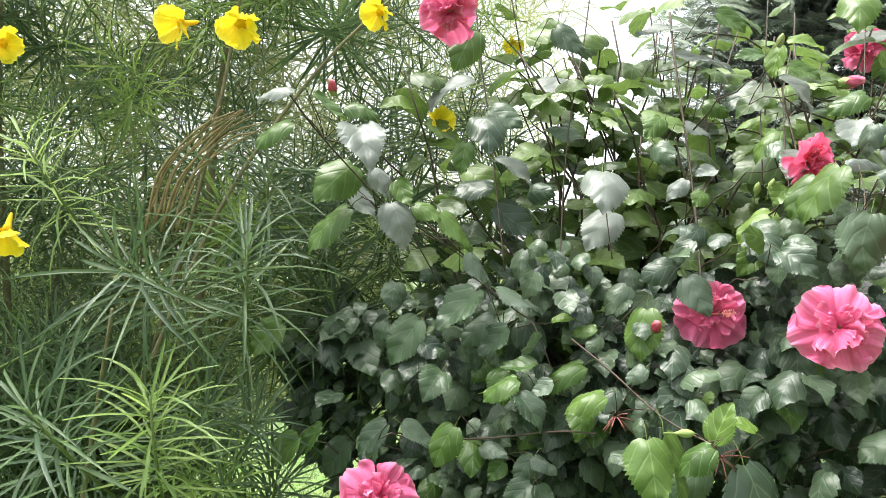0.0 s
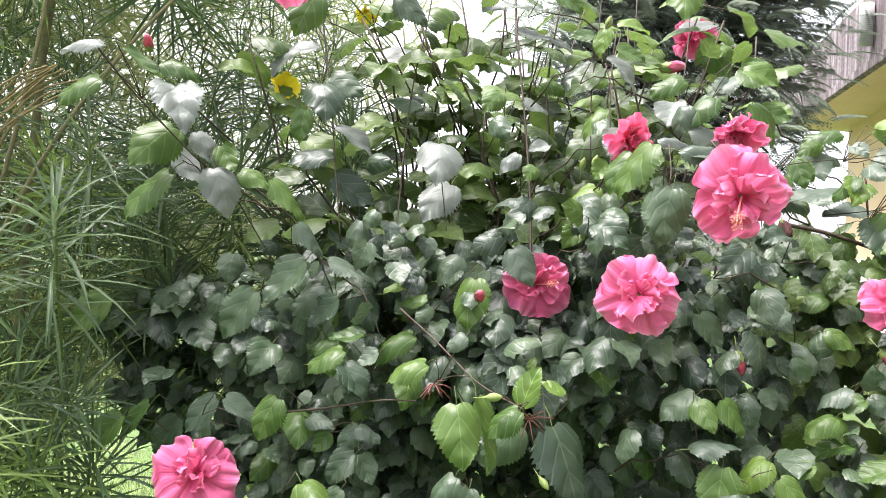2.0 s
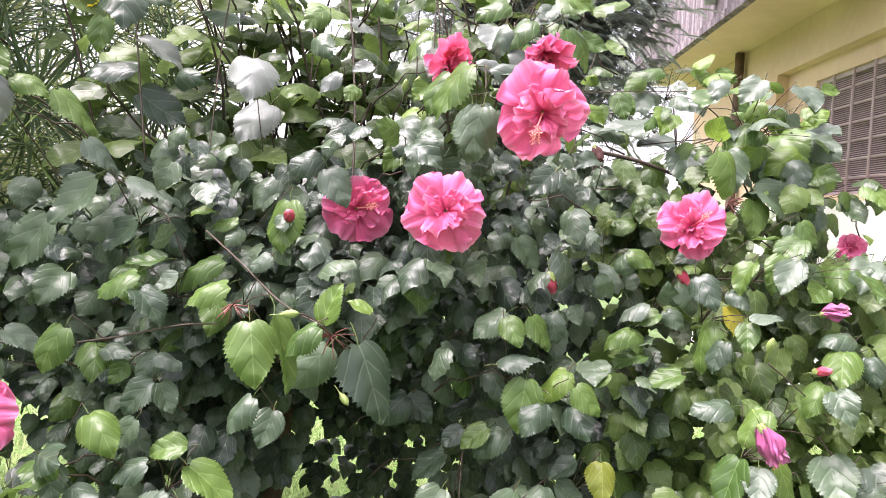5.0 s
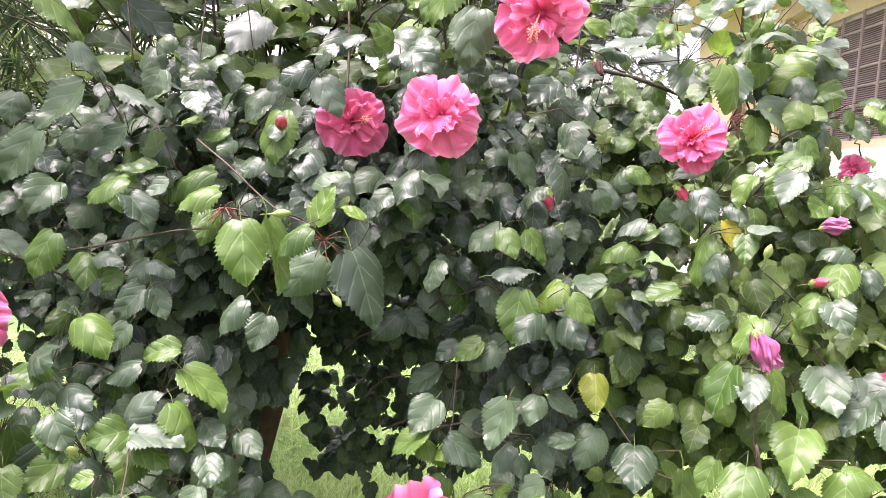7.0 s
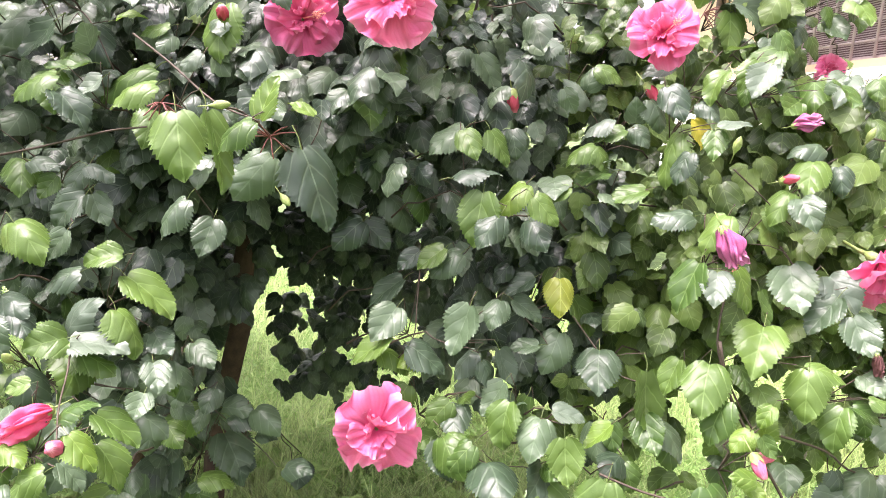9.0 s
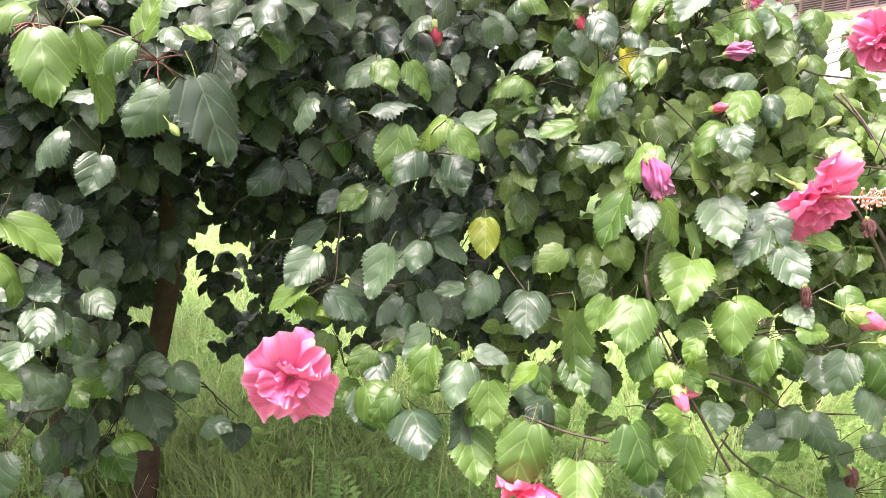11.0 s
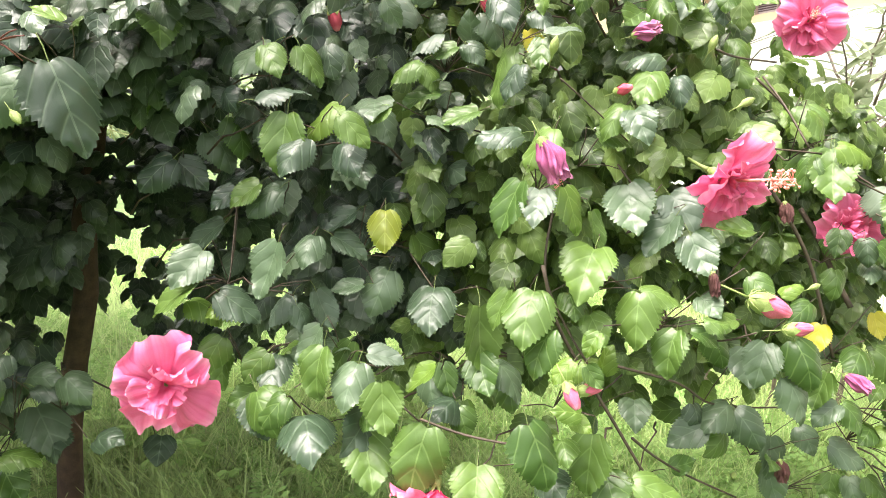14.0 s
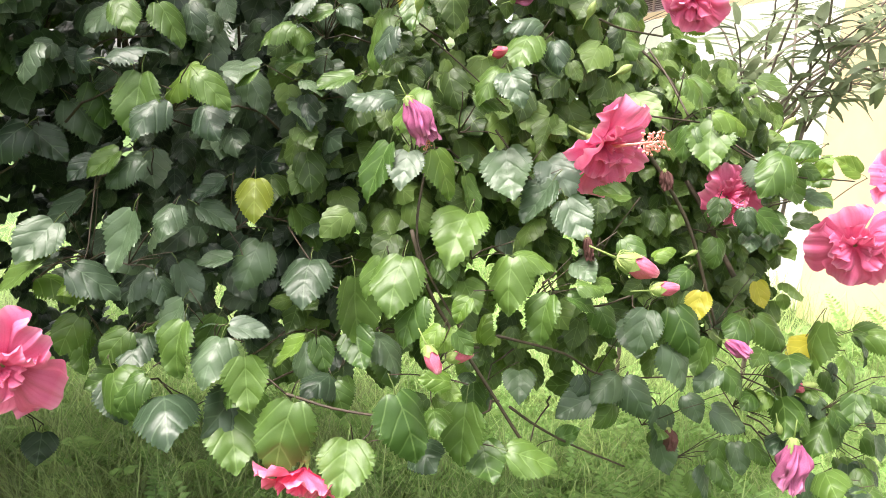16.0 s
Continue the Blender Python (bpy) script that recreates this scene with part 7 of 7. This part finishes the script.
def twigs_to_leaves(plant, trunk_foot, rng):
    """Twigs that carry the leaves: neighbouring stalks share one, which runs back into the bush."""
    left = list(LEAF_FEET[plant])
    bm = bmesh.new()
    while left:
        a = left.pop(0)
        near = [p for p in left if (p - a).length < 0.11]
        left = [p for p in left if (p - a).length >= 0.11]
        mid = sum(near, a.copy()) / (len(near) + 1)
        inner = mid + Vector((rng.uniform(-0.03, 0.03), 0.06, -0.05))
        back = Vector((trunk_foot[0], trunk_foot[1], max(0.75, mid.z - 0.25))) - inner
        root = inner + back.normalized() * min(0.16, back.length)
        tube(bm, bent(root, inner, 0.02, 0.008, 6, rng), [0.0020, 0.0018, 0.0016, 0.0014, 0.0012, 0.0011], 5)
        for p in [a] + near:
            tube(bm, bent(inner, p, 0.004, 0.002, 4, rng), [0.0010, 0.0009, 0.0008, 0.0008], 4)
    return tagged(part("twig_mass", bm, TWIG, plant), kind="stuff")


twigs_to_leaves(bush_a, (0.40, 1.42), random.Random(61))
twigs_to_leaves(bush_b, (1.80, 1.05), random.Random(62))

# flowers, each where it grows
for site in BLOOMS:
    plant, at, way, size, seed, wide, deep, col = site
    flower(plant, at, way, size, seed, wide, deep, col)
wilted(bush_b, (0.899, 0.576, 1.186), (0.30, -0.25, -0.80), 0.048, 18, column=0.95)
leaf(bush_a, "grey_sheen", (0.405, 1.01, 1.512), (0.432, 0.985, 1.452), (-0.3, -0.8, 0.5), 0.056)
wilted(bush_b, (1.468, 0.362, 0.688), (-0.05, -0.1, -1.0), 0.070, 20)
wilted(bush_b, (1.135, 0.68, 1.318), (0.3, -0.6, 0.2), 0.035, 20)
wilted(bush_b, (1.401, 0.455, 0.834), (0.3, -0.6, -0.3), 0.036, 22)
wilted(bush_a, (0.118, 0.718, 0.995), (-0.6, -0.4, -0.15), 0.050, 23, "half-closed pink hibiscus flower")
bud(bush_a, (0.134, 0.590, 1.012), (-0.1, -0.7, 0.4), 0.026, 1, "pink")
bud(bush_a, (0.788, 0.942, 1.352), (0.1, -0.2, -0.9), 0.034, 2)
bud(bush_a, (0.337, 0.962, 1.430), (-0.2, -0.7, 0.4), 0.028, 3)
bud(bush_b, (0.985, 0.845, 1.372), (0.2, -0.5, -0.6), 0.032, 4)
bud(bush_b, (0.833, 0.43, 0.952), (0.0, -0.6, -0.6), 0.026, 5, "pink")
bud(bush_b, (0.898, 0.48, 0.910), (0.7, -0.4, 0.2), 0.026, 6, "pink")
bud(bush_b, (1.062, 0.389, 1.022), (0.7, -0.4, -0.30), 0.044, 7, "pink")
bud(bush_b, (1.085, 0.361, 0.992), (0.75, -0.45, 0.1), 0.028, 8, "pink")
bud(bush_a, (0.768, 1.185, 1.899), (0.8, -0.4, 0.1), 0.042, 9, "pink")
bud(bush_a, (-0.18, 1.05, 1.79), (-0.1, -0.5, 0.6), 0.024, 10)
bud(bush_b, (0.919, 0.59, 1.285), (0.0, -0.3, 0.9), 0.020, 11, "green", "small yellow-green hibiscus bud")

for at, way, size in (((0.083, 1.007, 1.319), (0.5, -0.6, 0.2), 0.024), ((0.297, 0.770, 1.316), (0.8, -0.4, 0.1), 0.028), ((1.226, 0.621, 1.301), (0.2, -0.3, 0.9), 0.030), ((0.906, 0.953, 1.440), (0.3, -0.5, 0.6), 0.028),
                      ((1.251, 0.578, 1.226), (0.7, -0.3, 0.4), 0.030), ((1.306, 0.472, 0.979), (0.8, -0.3, 0.3), 0.022), ((1.610, 0.428, 0.719), (0.6, -0.5, 0.1), 0.036), ((1.499, 0.404, 0.690), (0.2, -0.2, -0.9), 0.030),
                      ((0.554, 1.083, 1.665), (0.0, -0.4, 0.9), 0.030), ((0.612, 1.126, 1.942), (0.1, -0.4, 0.9), 0.034), ((0.568, 1.065, 1.669), (0.2, -0.3, 0.9), 0.030), ((1.451, 0.439, 1.156), (0.3, -0.5, 0.7), 0.028),
                      ((0.077, 0.796, 1.026), (-0.3, -0.5, 0.6), 0.026), ((1.329, 0.564, 0.632), (-0.7, -0.3, 0.0), 0.024)):
    bud(bush_a if at[0] < 0.66 else bush_b, at, way, size * 0.72, 3, "green")
bud(bush_a, (0.373, 0.765, 1.212), (0.3, -0.6, -0.5), 0.018, 5, "green", "pale yellow spent hibiscus calyx")
bud(bush_b, (1.579, 0.442, 0.735), (0.6, -0.4, -0.5), 0.040, 12, "pink")
bud(bush_b, (1.057, 0.624, 1.241), (0.1, -0.6, 0.2), 0.025, 13)


def dried(plant, at, size, seed):
    """A shrivelled brown flower, hanging."""
    rng = random.Random(seed)
    m = facing(at, (0.1, -0.2, -0.95))
    ob = tagged(piece("dried_flower", BUD_CUP, plant, m @ Matrix.Scale(size * 0.45, 4)), "shrivelled dark brown hibiscus flower")
    piece("petal_roll", DRY_ROLLS[seed % 2], ob, m @ Matrix.Rotation(rng.uniform(0, 6), 4, "Z") @ Matrix.Diagonal((size, size * 0.8, size, 1)))


dried(bush_b, (1.394, 0.530, 0.655), 0.034, 1)
dried(bush_b, (1.089, 0.468, 1.030), 0.027, 2)
dried(bush_b, (1.318, 0.536, 1.090), 0.027, 3)
dried(bush_a, (0.880, 0.961, 1.585), 0.034, 4)


def stalk_star(plant, at, size, seed):
    """Bare reddish leaf stalks and bracts radiating from a shoot's tip."""
    rng = random.Random(seed)
    bm = bmesh.new()
    for k in range(11):
        d = Vector((rng.uniform(-1, 1), rng.uniform(-0.9, 0.2), rng.uniform(-1, 0.6))).normalized()
        tube(bm, bent(at, Vector(at) + d * size * rng.uniform(0.6, 1.1), 0.002, 0.0008, 4, rng), [0.0010, 0.0009, 0.0009, 0.0008], 5)
    return part("stalk_star", bm, STALK_RED, plant, "bare red leaf stalks at a shoot's tip")


stalk_star(bush_a, (0.366, 0.800, 1.280), 0.036, 1)
stalk_star(bush_a, (0.247, 0.864, 1.315), 0.030, 2)
stalk_star(bush_b, (1.093, 0.849, 1.494), 0.03, 3)

# ---- yellow oleander ----
oleander = thing("yellow_oleander", (-0.75, 2.05, 0), "yellow oleander tree with narrow leaves and yellow trumpets", "tree")


def needle_template(bend):
    vs, fs, uv = [], [], []
    n = 4
    for i in range(n + 1):
        v = i / n
        w = 0.5 * math.sin(math.pi * (0.10 + 0.88 * v)) ** 0.6
        y, z = v * (1 - 0.18 * bend * v), -bend * 0.45 * v * v
        for c in (-1, 0, 1):
            vs.append((c * w, y, z - (0.0 if c else 0.012)))
            uv.append((0.5 + 0.5 * c, v))
    for i in range(n):
        for j in (0, 1):
            a = 3 * i + j
            fs.append((a, a + 1, a + 4, a + 3))
    return np.array(vs), fs, np.array(uv)


NEEDLES = [needle_template(b) for b in (0.1, 0.4, 0.8, 1.2)]


def whorl_mesh(seed, mat, blades=54, length=0.155):
    """The leafy end of a shoot along +z: narrow blades all round, spreading, the lower ones hanging."""
    rng = random.Random(seed)
    placed = []
    for k in range(blades):
        t = k / blades
        a = k * 2.4 + rng.uniform(-0.3, 0.3)
        up = -0.25 + 1.3 * t + rng.uniform(-0.25, 0.25)
        d = Vector((math.cos(a), math.sin(a), up))
        placed.append(aim((0.004 * d.x, 0.004 * d.y, -0.16 + 0.17 * t), d, (-d.x * up, -d.y * up, 1.0), length * rng.uniform(0.75, 1.25) * (1 - 0.35 * max(0, t - 0.8) / 0.2), rng.uniform(0.0042, 0.0066)))
    stalk = tube(bmesh.new(), [(0.02, 0.01, -0.26), (0.005, 0, -0.1), (0, 0, 0.0)], [0.0016, 0.0028, 0.002], 5)
    me = joined_blades("leaf_whorl", placed, NEEDLES, [mat, TWIG_GREEN])
    bm = bmesh.new()
    bm.from_mesh(me)
    base = len(bm.faces)
    stalk_me = finish(stalk, "stalk", TWIG_GREEN)
    bm.from_mesh(stalk_me)
    bm.faces.ensure_lookup_table()
    for f in bm.faces[base:]:
        f.material_index = 1
    bm.to_mesh(me)
    bm.free()
    me.shade_smooth()
    return me


WHORLS = [whorl_mesh(s, NEEDLE) for s in (1, 2, 3, 4)] + [whorl_mesh(5, NEEDLE_YOUNG, 44, 0.135)]
rng = random.Random(44)
limb(oleander, "trunk", bent((-0.75, 2.05, -0.05), (-0.50, 1.75, 2.6), 0, 0.02, 9, rng), 0.014, 0.009, OLEANDER_BARK)
limb(oleander, "trunk", bent((-1.0, 2.0, -0.05), (-1.15, 1.7, 2.5), 0, 0.02, 9, rng), 0.012, 0.008, OLEANDER_BARK)


def shoot_place(rng, near):
    """Where a leafy shoot ends: the near face of the tree, or deeper inside."""
    x, z = rng.uniform(-1.8, 0.25), rng.uniform(0.45, 2.9)
    y = 1.30 + max(0.0, x + 0.45) * 0.6 + (rng.random() ** 1.3 * 0.55 if near else 0.35 + rng.random() * 1.0)
    d = Vector((rng.uniform(-0.8, 0.8), rng.uniform(-1.1, 0.3), rng.uniform(-0.2, 1.2)))
    return facing((x, y, z), d, rng.uniform(0, 6)) @ Matrix.Scale(rng.uniform(0.8, 1.25), 4)


for at, way, size, young in (((-0.50, 1.05, 1.49), (-0.25, -0.7, 0.25), 1.15, 0), ((-0.325, 1.14, 1.545), (0.1, -0.35, 0.9), 1.1, 0), ((-0.435, 1.02, 1.295), (0.05, -0.35, 0.9), 1.05, 1), ((-0.62, 1.02, 1.27), (-0.2, -0.5, 0.6), 1.2, 0), ((-0.72, 1.16, 1.70), (-0.3, -0.5, 0.8), 1.0, 1),
                             ((-0.42, 1.29, 1.23), (0.1, -0.5, 0.6), 1.0, 0), ((-0.33, 1.31, 1.20), (0.3, -0.5, 0.6), 1.0, 0), ((-0.38, 1.27, 1.10), (-0.1, -0.5, 0.6), 1.0, 1), ((-0.28, 1.29, 1.09), (0.2, -0.5, 0.6), 1.0, 0), ((-0.48, 1.25, 1.14), (-0.3, -0.5, 0.6), 1.0, 1)):
    piece("leaf_whorl", WHORLS[4 if young else 1], oleander, facing(at, way) @ Matrix.Scale(size, 4))
for pts in (((-0.60, 1.50, 1.30), (-0.50, 1.46, 1.70), (-0.44, 1.44, 2.05), (-0.40, 1.42, 2.45)), ((-0.62, 1.46, 1.20), (-0.45, 1.42, 1.62), (-0.26, 1.40, 1.92), (-0.08, 1.40, 2.12)), ((-0.66, 1.30, 0.9), (-0.60, 1.22, 1.20), (-0.54, 1.12, 1.42))):
    limb(oleander, "limb", smooth_line(*pts), 0.0058, 0.0028, OLEANDER_BARK, 7)
for k in range(240):
    m = shoot_place(rng, True)
    if m.translation.x > -0.58 and m.translation.z < 1.2:
        continue
    piece("leaf_whorl", WHORLS[4 if rng.random() < 0.16 else rng.randrange(4)], oleander, m)
    if k % 5 == 0:
        end = m @ Vector((0, 0, -0.24))
        root = end + Vector((rng.uniform(-0.25, 0.25), rng.uniform(0.15, 0.4), -rng.uniform(0.35, 0.8)))
        pts = bent(root, end, 0.03, 0.015, 6, rng)
        if end.x < -0.75:
            limb(oleander, "limb", pts, 0.008, 0.004, OLEANDER_BARK, 5)
inner = [needles for needles in (shoot_place(rng, False) for _ in range(470))]
for _ in range(260):
    x, y, z = rng.uniform(-1.7, -0.62), 1.55 + rng.random() * 0.6, rng.uniform(0.2, 1.35)
    inner.append(facing((x, y, z), (rng.uniform(-0.8, 0.8), rng.uniform(-1, 0.2), rng.uniform(0, 1.2)), rng.uniform(0, 6)))
inner = [m for m in inner if (m.translation.x < -0.48 or rng.random() < 0.20) and not (m.translation.x > -0.62 and m.translation.z < 1.15)]
blades = []
for m in inner:
    for k in range(26):
        a = k * 2.4
        up = -0.25 + 1.3 * k / 26
        d = Vector((math.cos(a), math.sin(a), up))
        blades.append(m @ aim((0, 0, -0.16 + 0.17 * k / 26), d, (-d.x * up, -d.y * up, 1.0), 0.15 * rng.uniform(0.75, 1.2), 0.0062))
tagged(part("inner_foliage", joined_blades("inner_foliage", blades, NEEDLES, [NEEDLE, NEEDLE_YOUNG], [1 if (k // 26) % 7 == 0 else 0 for k in range(len(blades))]), None, oleander), kind="stuff")
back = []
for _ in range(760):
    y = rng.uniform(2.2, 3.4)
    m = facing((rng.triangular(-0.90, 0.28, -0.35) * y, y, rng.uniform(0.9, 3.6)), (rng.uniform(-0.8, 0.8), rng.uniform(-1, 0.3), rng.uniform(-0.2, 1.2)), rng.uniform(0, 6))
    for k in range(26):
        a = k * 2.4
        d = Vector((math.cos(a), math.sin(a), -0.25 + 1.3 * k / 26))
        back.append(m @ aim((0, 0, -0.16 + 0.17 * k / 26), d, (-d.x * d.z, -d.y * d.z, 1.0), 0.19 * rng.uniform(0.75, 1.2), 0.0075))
tagged(part("back_foliage", joined_blades("back_foliage", back, NEEDLES, [NEEDLE_SUNLIT]), None, oleander, "yellow-green narrow leaves with sunlight painted into their colour"), kind="stuff")
for k in range(11):
    u = k / 10
    w = [rng.uniform(-0.012, 0.012) for _ in range(6)]
    limb(oleander, "dry_stalk", smooth_line((-0.585 + 0.06 * u + w[0], 1.36, 1.575 + w[1]), (-0.55 + 0.065 * u + w[2], 1.345, 1.69 - 0.02 * u + w[3]), (-0.48 + 0.065 * u, 1.335, 1.775 - 0.03 * u + w[4]), (-0.405 + 0.05 * u + 3 * w[5], 1.33, 1.825 - 0.04 * u + w[1])), 0.0032, 0.0016, NEEDLE_DRY, 5)


def trumpet(at, towards, size, seed):
    """A hanging yellow funnel of five overlapping petals on a pale green tube."""
    rng = random.Random(seed)
    m = facing(at, towards, rng.uniform(0, 6))
    bm = tube(bmesh.new(), [(0, 0, -1.35), (0, 0, -1.1), (0, 0, -0.75), (0, 0, -0.35)], [0.05, 0.10, 0.13, 0.26], 9)
    ob = piece("flower", finish(bm, "flower", PETAL_YELLOW), oleander, m @ Matrix.Scale(size * 0.6, 4))
    tagged(ob, "yellow trumpet-shaped oleander flower")
    for k in range(5):
        q = m @ Matrix.Rotation(k * math.tau / 5, 4, "Z") @ Matrix.Translation((0, 0.10 * size, -0.28 * size)) @ Matrix.Rotation(radians(58), 4, "X") @ Matrix.Rotation(0.45, 4, "Y")
        piece("petal", YELLOW[k % 2], ob, q @ Matrix.Diagonal((size * 0.75, size * 0.66, size * 0.66, 1)))
    return ob


trumpet((-0.485, 1.18, 1.930), (-0.55, -0.75, -0.45), 0.070, 1)
trumpet((-0.365, 1.16, 1.928), (0.1, -0.75, -0.75), 0.070, 2)
trumpet((0.020, 1.48, 1.850), (0.3, -0.9, 0.1), 0.062, 3)
trumpet((-0.128, 1.30, 2.02), (-0.3, -0.6, -0.5), 0.062, 4)
trumpet((-0.82, 1.25, 1.90), (0.5, -0.7, -0.3), 0.062, 5)
trumpet((-0.74, 1.15, 1.53), (0.1, -0.5, -0.9), 0.068, 6)
trumpet((0.22, 1.75, 2.13), (0.1, -0.5, -0.6), 0.055, 7)

# ---- feathery tree behind ----
feather = thing("feathery_tree", (3.3, 5.6, 0), "tree with grey-green feathery leaves beside the house", "tree")
rng = random.Random(8)
limb(feather, "trunk", bent((3.3, 5.6, -0.05), (3.0, 5.2, 3.4), 0, 0.05, 9, rng), 0.10, 0.05)
tips = []
for k in range(26):
    a = rng.uniform(0, math.tau)
    tip = Vector((2.95, 4.95, 0)) + Vector((0.82, -0.57, 0)) * rng.uniform(-0.9, 1.1) + Vector((0.57, 0.82, 0)) * rng.uniform(-0.4, 0.5) + Vector((0, 0, rng.uniform(1.7, 4.6)))
    limb(feather, "limb", bent((3.12, 5.35, rng.uniform(1.0, 3.0)), tip, 0.1, 0.04, 7, rng), 0.030, 0.008, BARK, 5)
    tips.append(tip)
placed = []
for k in range(5600):
    t = rng.choice(tips)
    p = t.lerp(Vector((3.0, 5.0, 3.2)), rng.uniform(0, 0.35)) + Vector((rng.gauss(0, 0.28), rng.gauss(0, 0.22), rng.gauss(0, 0.33)))
    a = rng.uniform(0, math.tau)
    d = Vector((math.cos(a), math.sin(a) - 0.4, rng.uniform(-0.7, 0.4)))
    placed.append(aim(p, d, (d.x * 0.2, -0.6, 1), rng.uniform(0.22, 0.36), rng.uniform(0.22, 0.34)))
tagged(part("crown", joined_blades("crown", placed, FINE_FRONDS, [FROND]), None, feather), kind="stuff")

# ---- lance-leaved shrub beside the wall ----
lance = thing("lance_leaved_shrub", (2.45, 1.25, 0), "thin shrub with narrow grey-green leaves by the wall", "shrub")
rng = random.Random(12)
for foot in ((2.45, 1.25), (2.62, 1.10), (2.30, 1.40)):
    limb(lance, "stem", bent((*foot, -0.05), (foot[0] - 0.12, foot[1] - 0.16, 1.15), 0, 0.02, 8, rng), 0.009, 0.005, LANCE_TWIG, 6)
placed = []
for k in range(23):
    start = Vector((2.28 + rng.uniform(-0.05, 0.3), 1.05 + rng.uniform(-0.15, 0.2), rng.uniform(0.85, 1.25)))
    tip = start + Vector((rng.uniform(-0.35, 0.65), rng.uniform(-0.45, 0.25), rng.uniform(-0.05, 0.6)))
    pts = bent(start, tip, 0.07, 0.012, 9, rng)
    limb(lance, "branch", pts, 0.0042, 0.0016, LANCE_TWIG, 5)
    for j in range(17):
        p = pts[3 + j % 6] + Vector((rng.uniform(-1, 1), rng.uniform(-1, 1), rng.uniform(-1, 1))) * 0.015
        a = rng.uniform(0, math.tau)
        d = (tip - start).normalized() * 0.5 + Vector((math.cos(a), math.sin(a), rng.uniform(-0.5, 0.4))) * 0.8
        placed.append(aim(p, d, (0, -0.4, 1), rng.uniform(0.08, 0.135), rng.uniform(0.019, 0.031)))
tagged(part("foliage", joined_blades("foliage", placed, NEEDLES, [SHRUB]), None, lance), kind="stuff")

# ---- distance ----
# hedge added out of view behind the camera, to dim light from the front
rng = random.Random(16)
placed = []
for k in range(3200):
    a = radians(rng.uniform(105, 285))
    d = 8.5 + rng.uniform(-0.8, 1.2)
    h = 2.6 + 1.0 * noise.noise((a * 3, 2, 7))
    placed.append(aim((d * math.sin(a), d * math.cos(a), h * rng.random() ** 0.8), (rng.uniform(-1, 1), rng.uniform(-1, 1), rng.uniform(-1, 0.4)), (-math.sin(a), -math.cos(a), 0.8), rng.uniform(0.25, 0.45), rng.uniform(0.18, 0.30)))
tagged(new("garden_hedge", joined_blades("garden_hedge", placed, PLAIN, [FAR_GREEN])), "unseen green hedge added behind the camera to cut frontal skylight", "hedge", kind="stuff")

rng = random.Random(15)
placed = []
for k in range(4500):
    a = radians(rng.uniform(-70, 45))
    d = 17 + rng.uniform(-2.5, 2.5)
    h = 1.3 + 0.8 * noise.noise((a * 4, 1, 2)) + 0.6 * noise.noise((a * 13, 5, 2))
    p = Vector((d * math.sin(a), d * math.cos(a), max(0.05, h) * rng.random() ** 0.7))
    placed.append(aim(p, (rng.uniform(-1, 1), rng.uniform(-1, 1), rng.uniform(-1, 0.4)), (rng.uniform(-0.5, 0.5), -0.6, 0.8), rng.uniform(0.25, 0.45), rng.uniform(0.15, 0.26)))
tagged(new("far_hedge", joined_blades("far_hedge", placed, PLAIN, [FAR_GREEN])), "far green trees and scrub at the garden's edge", "trees", kind="stuff")
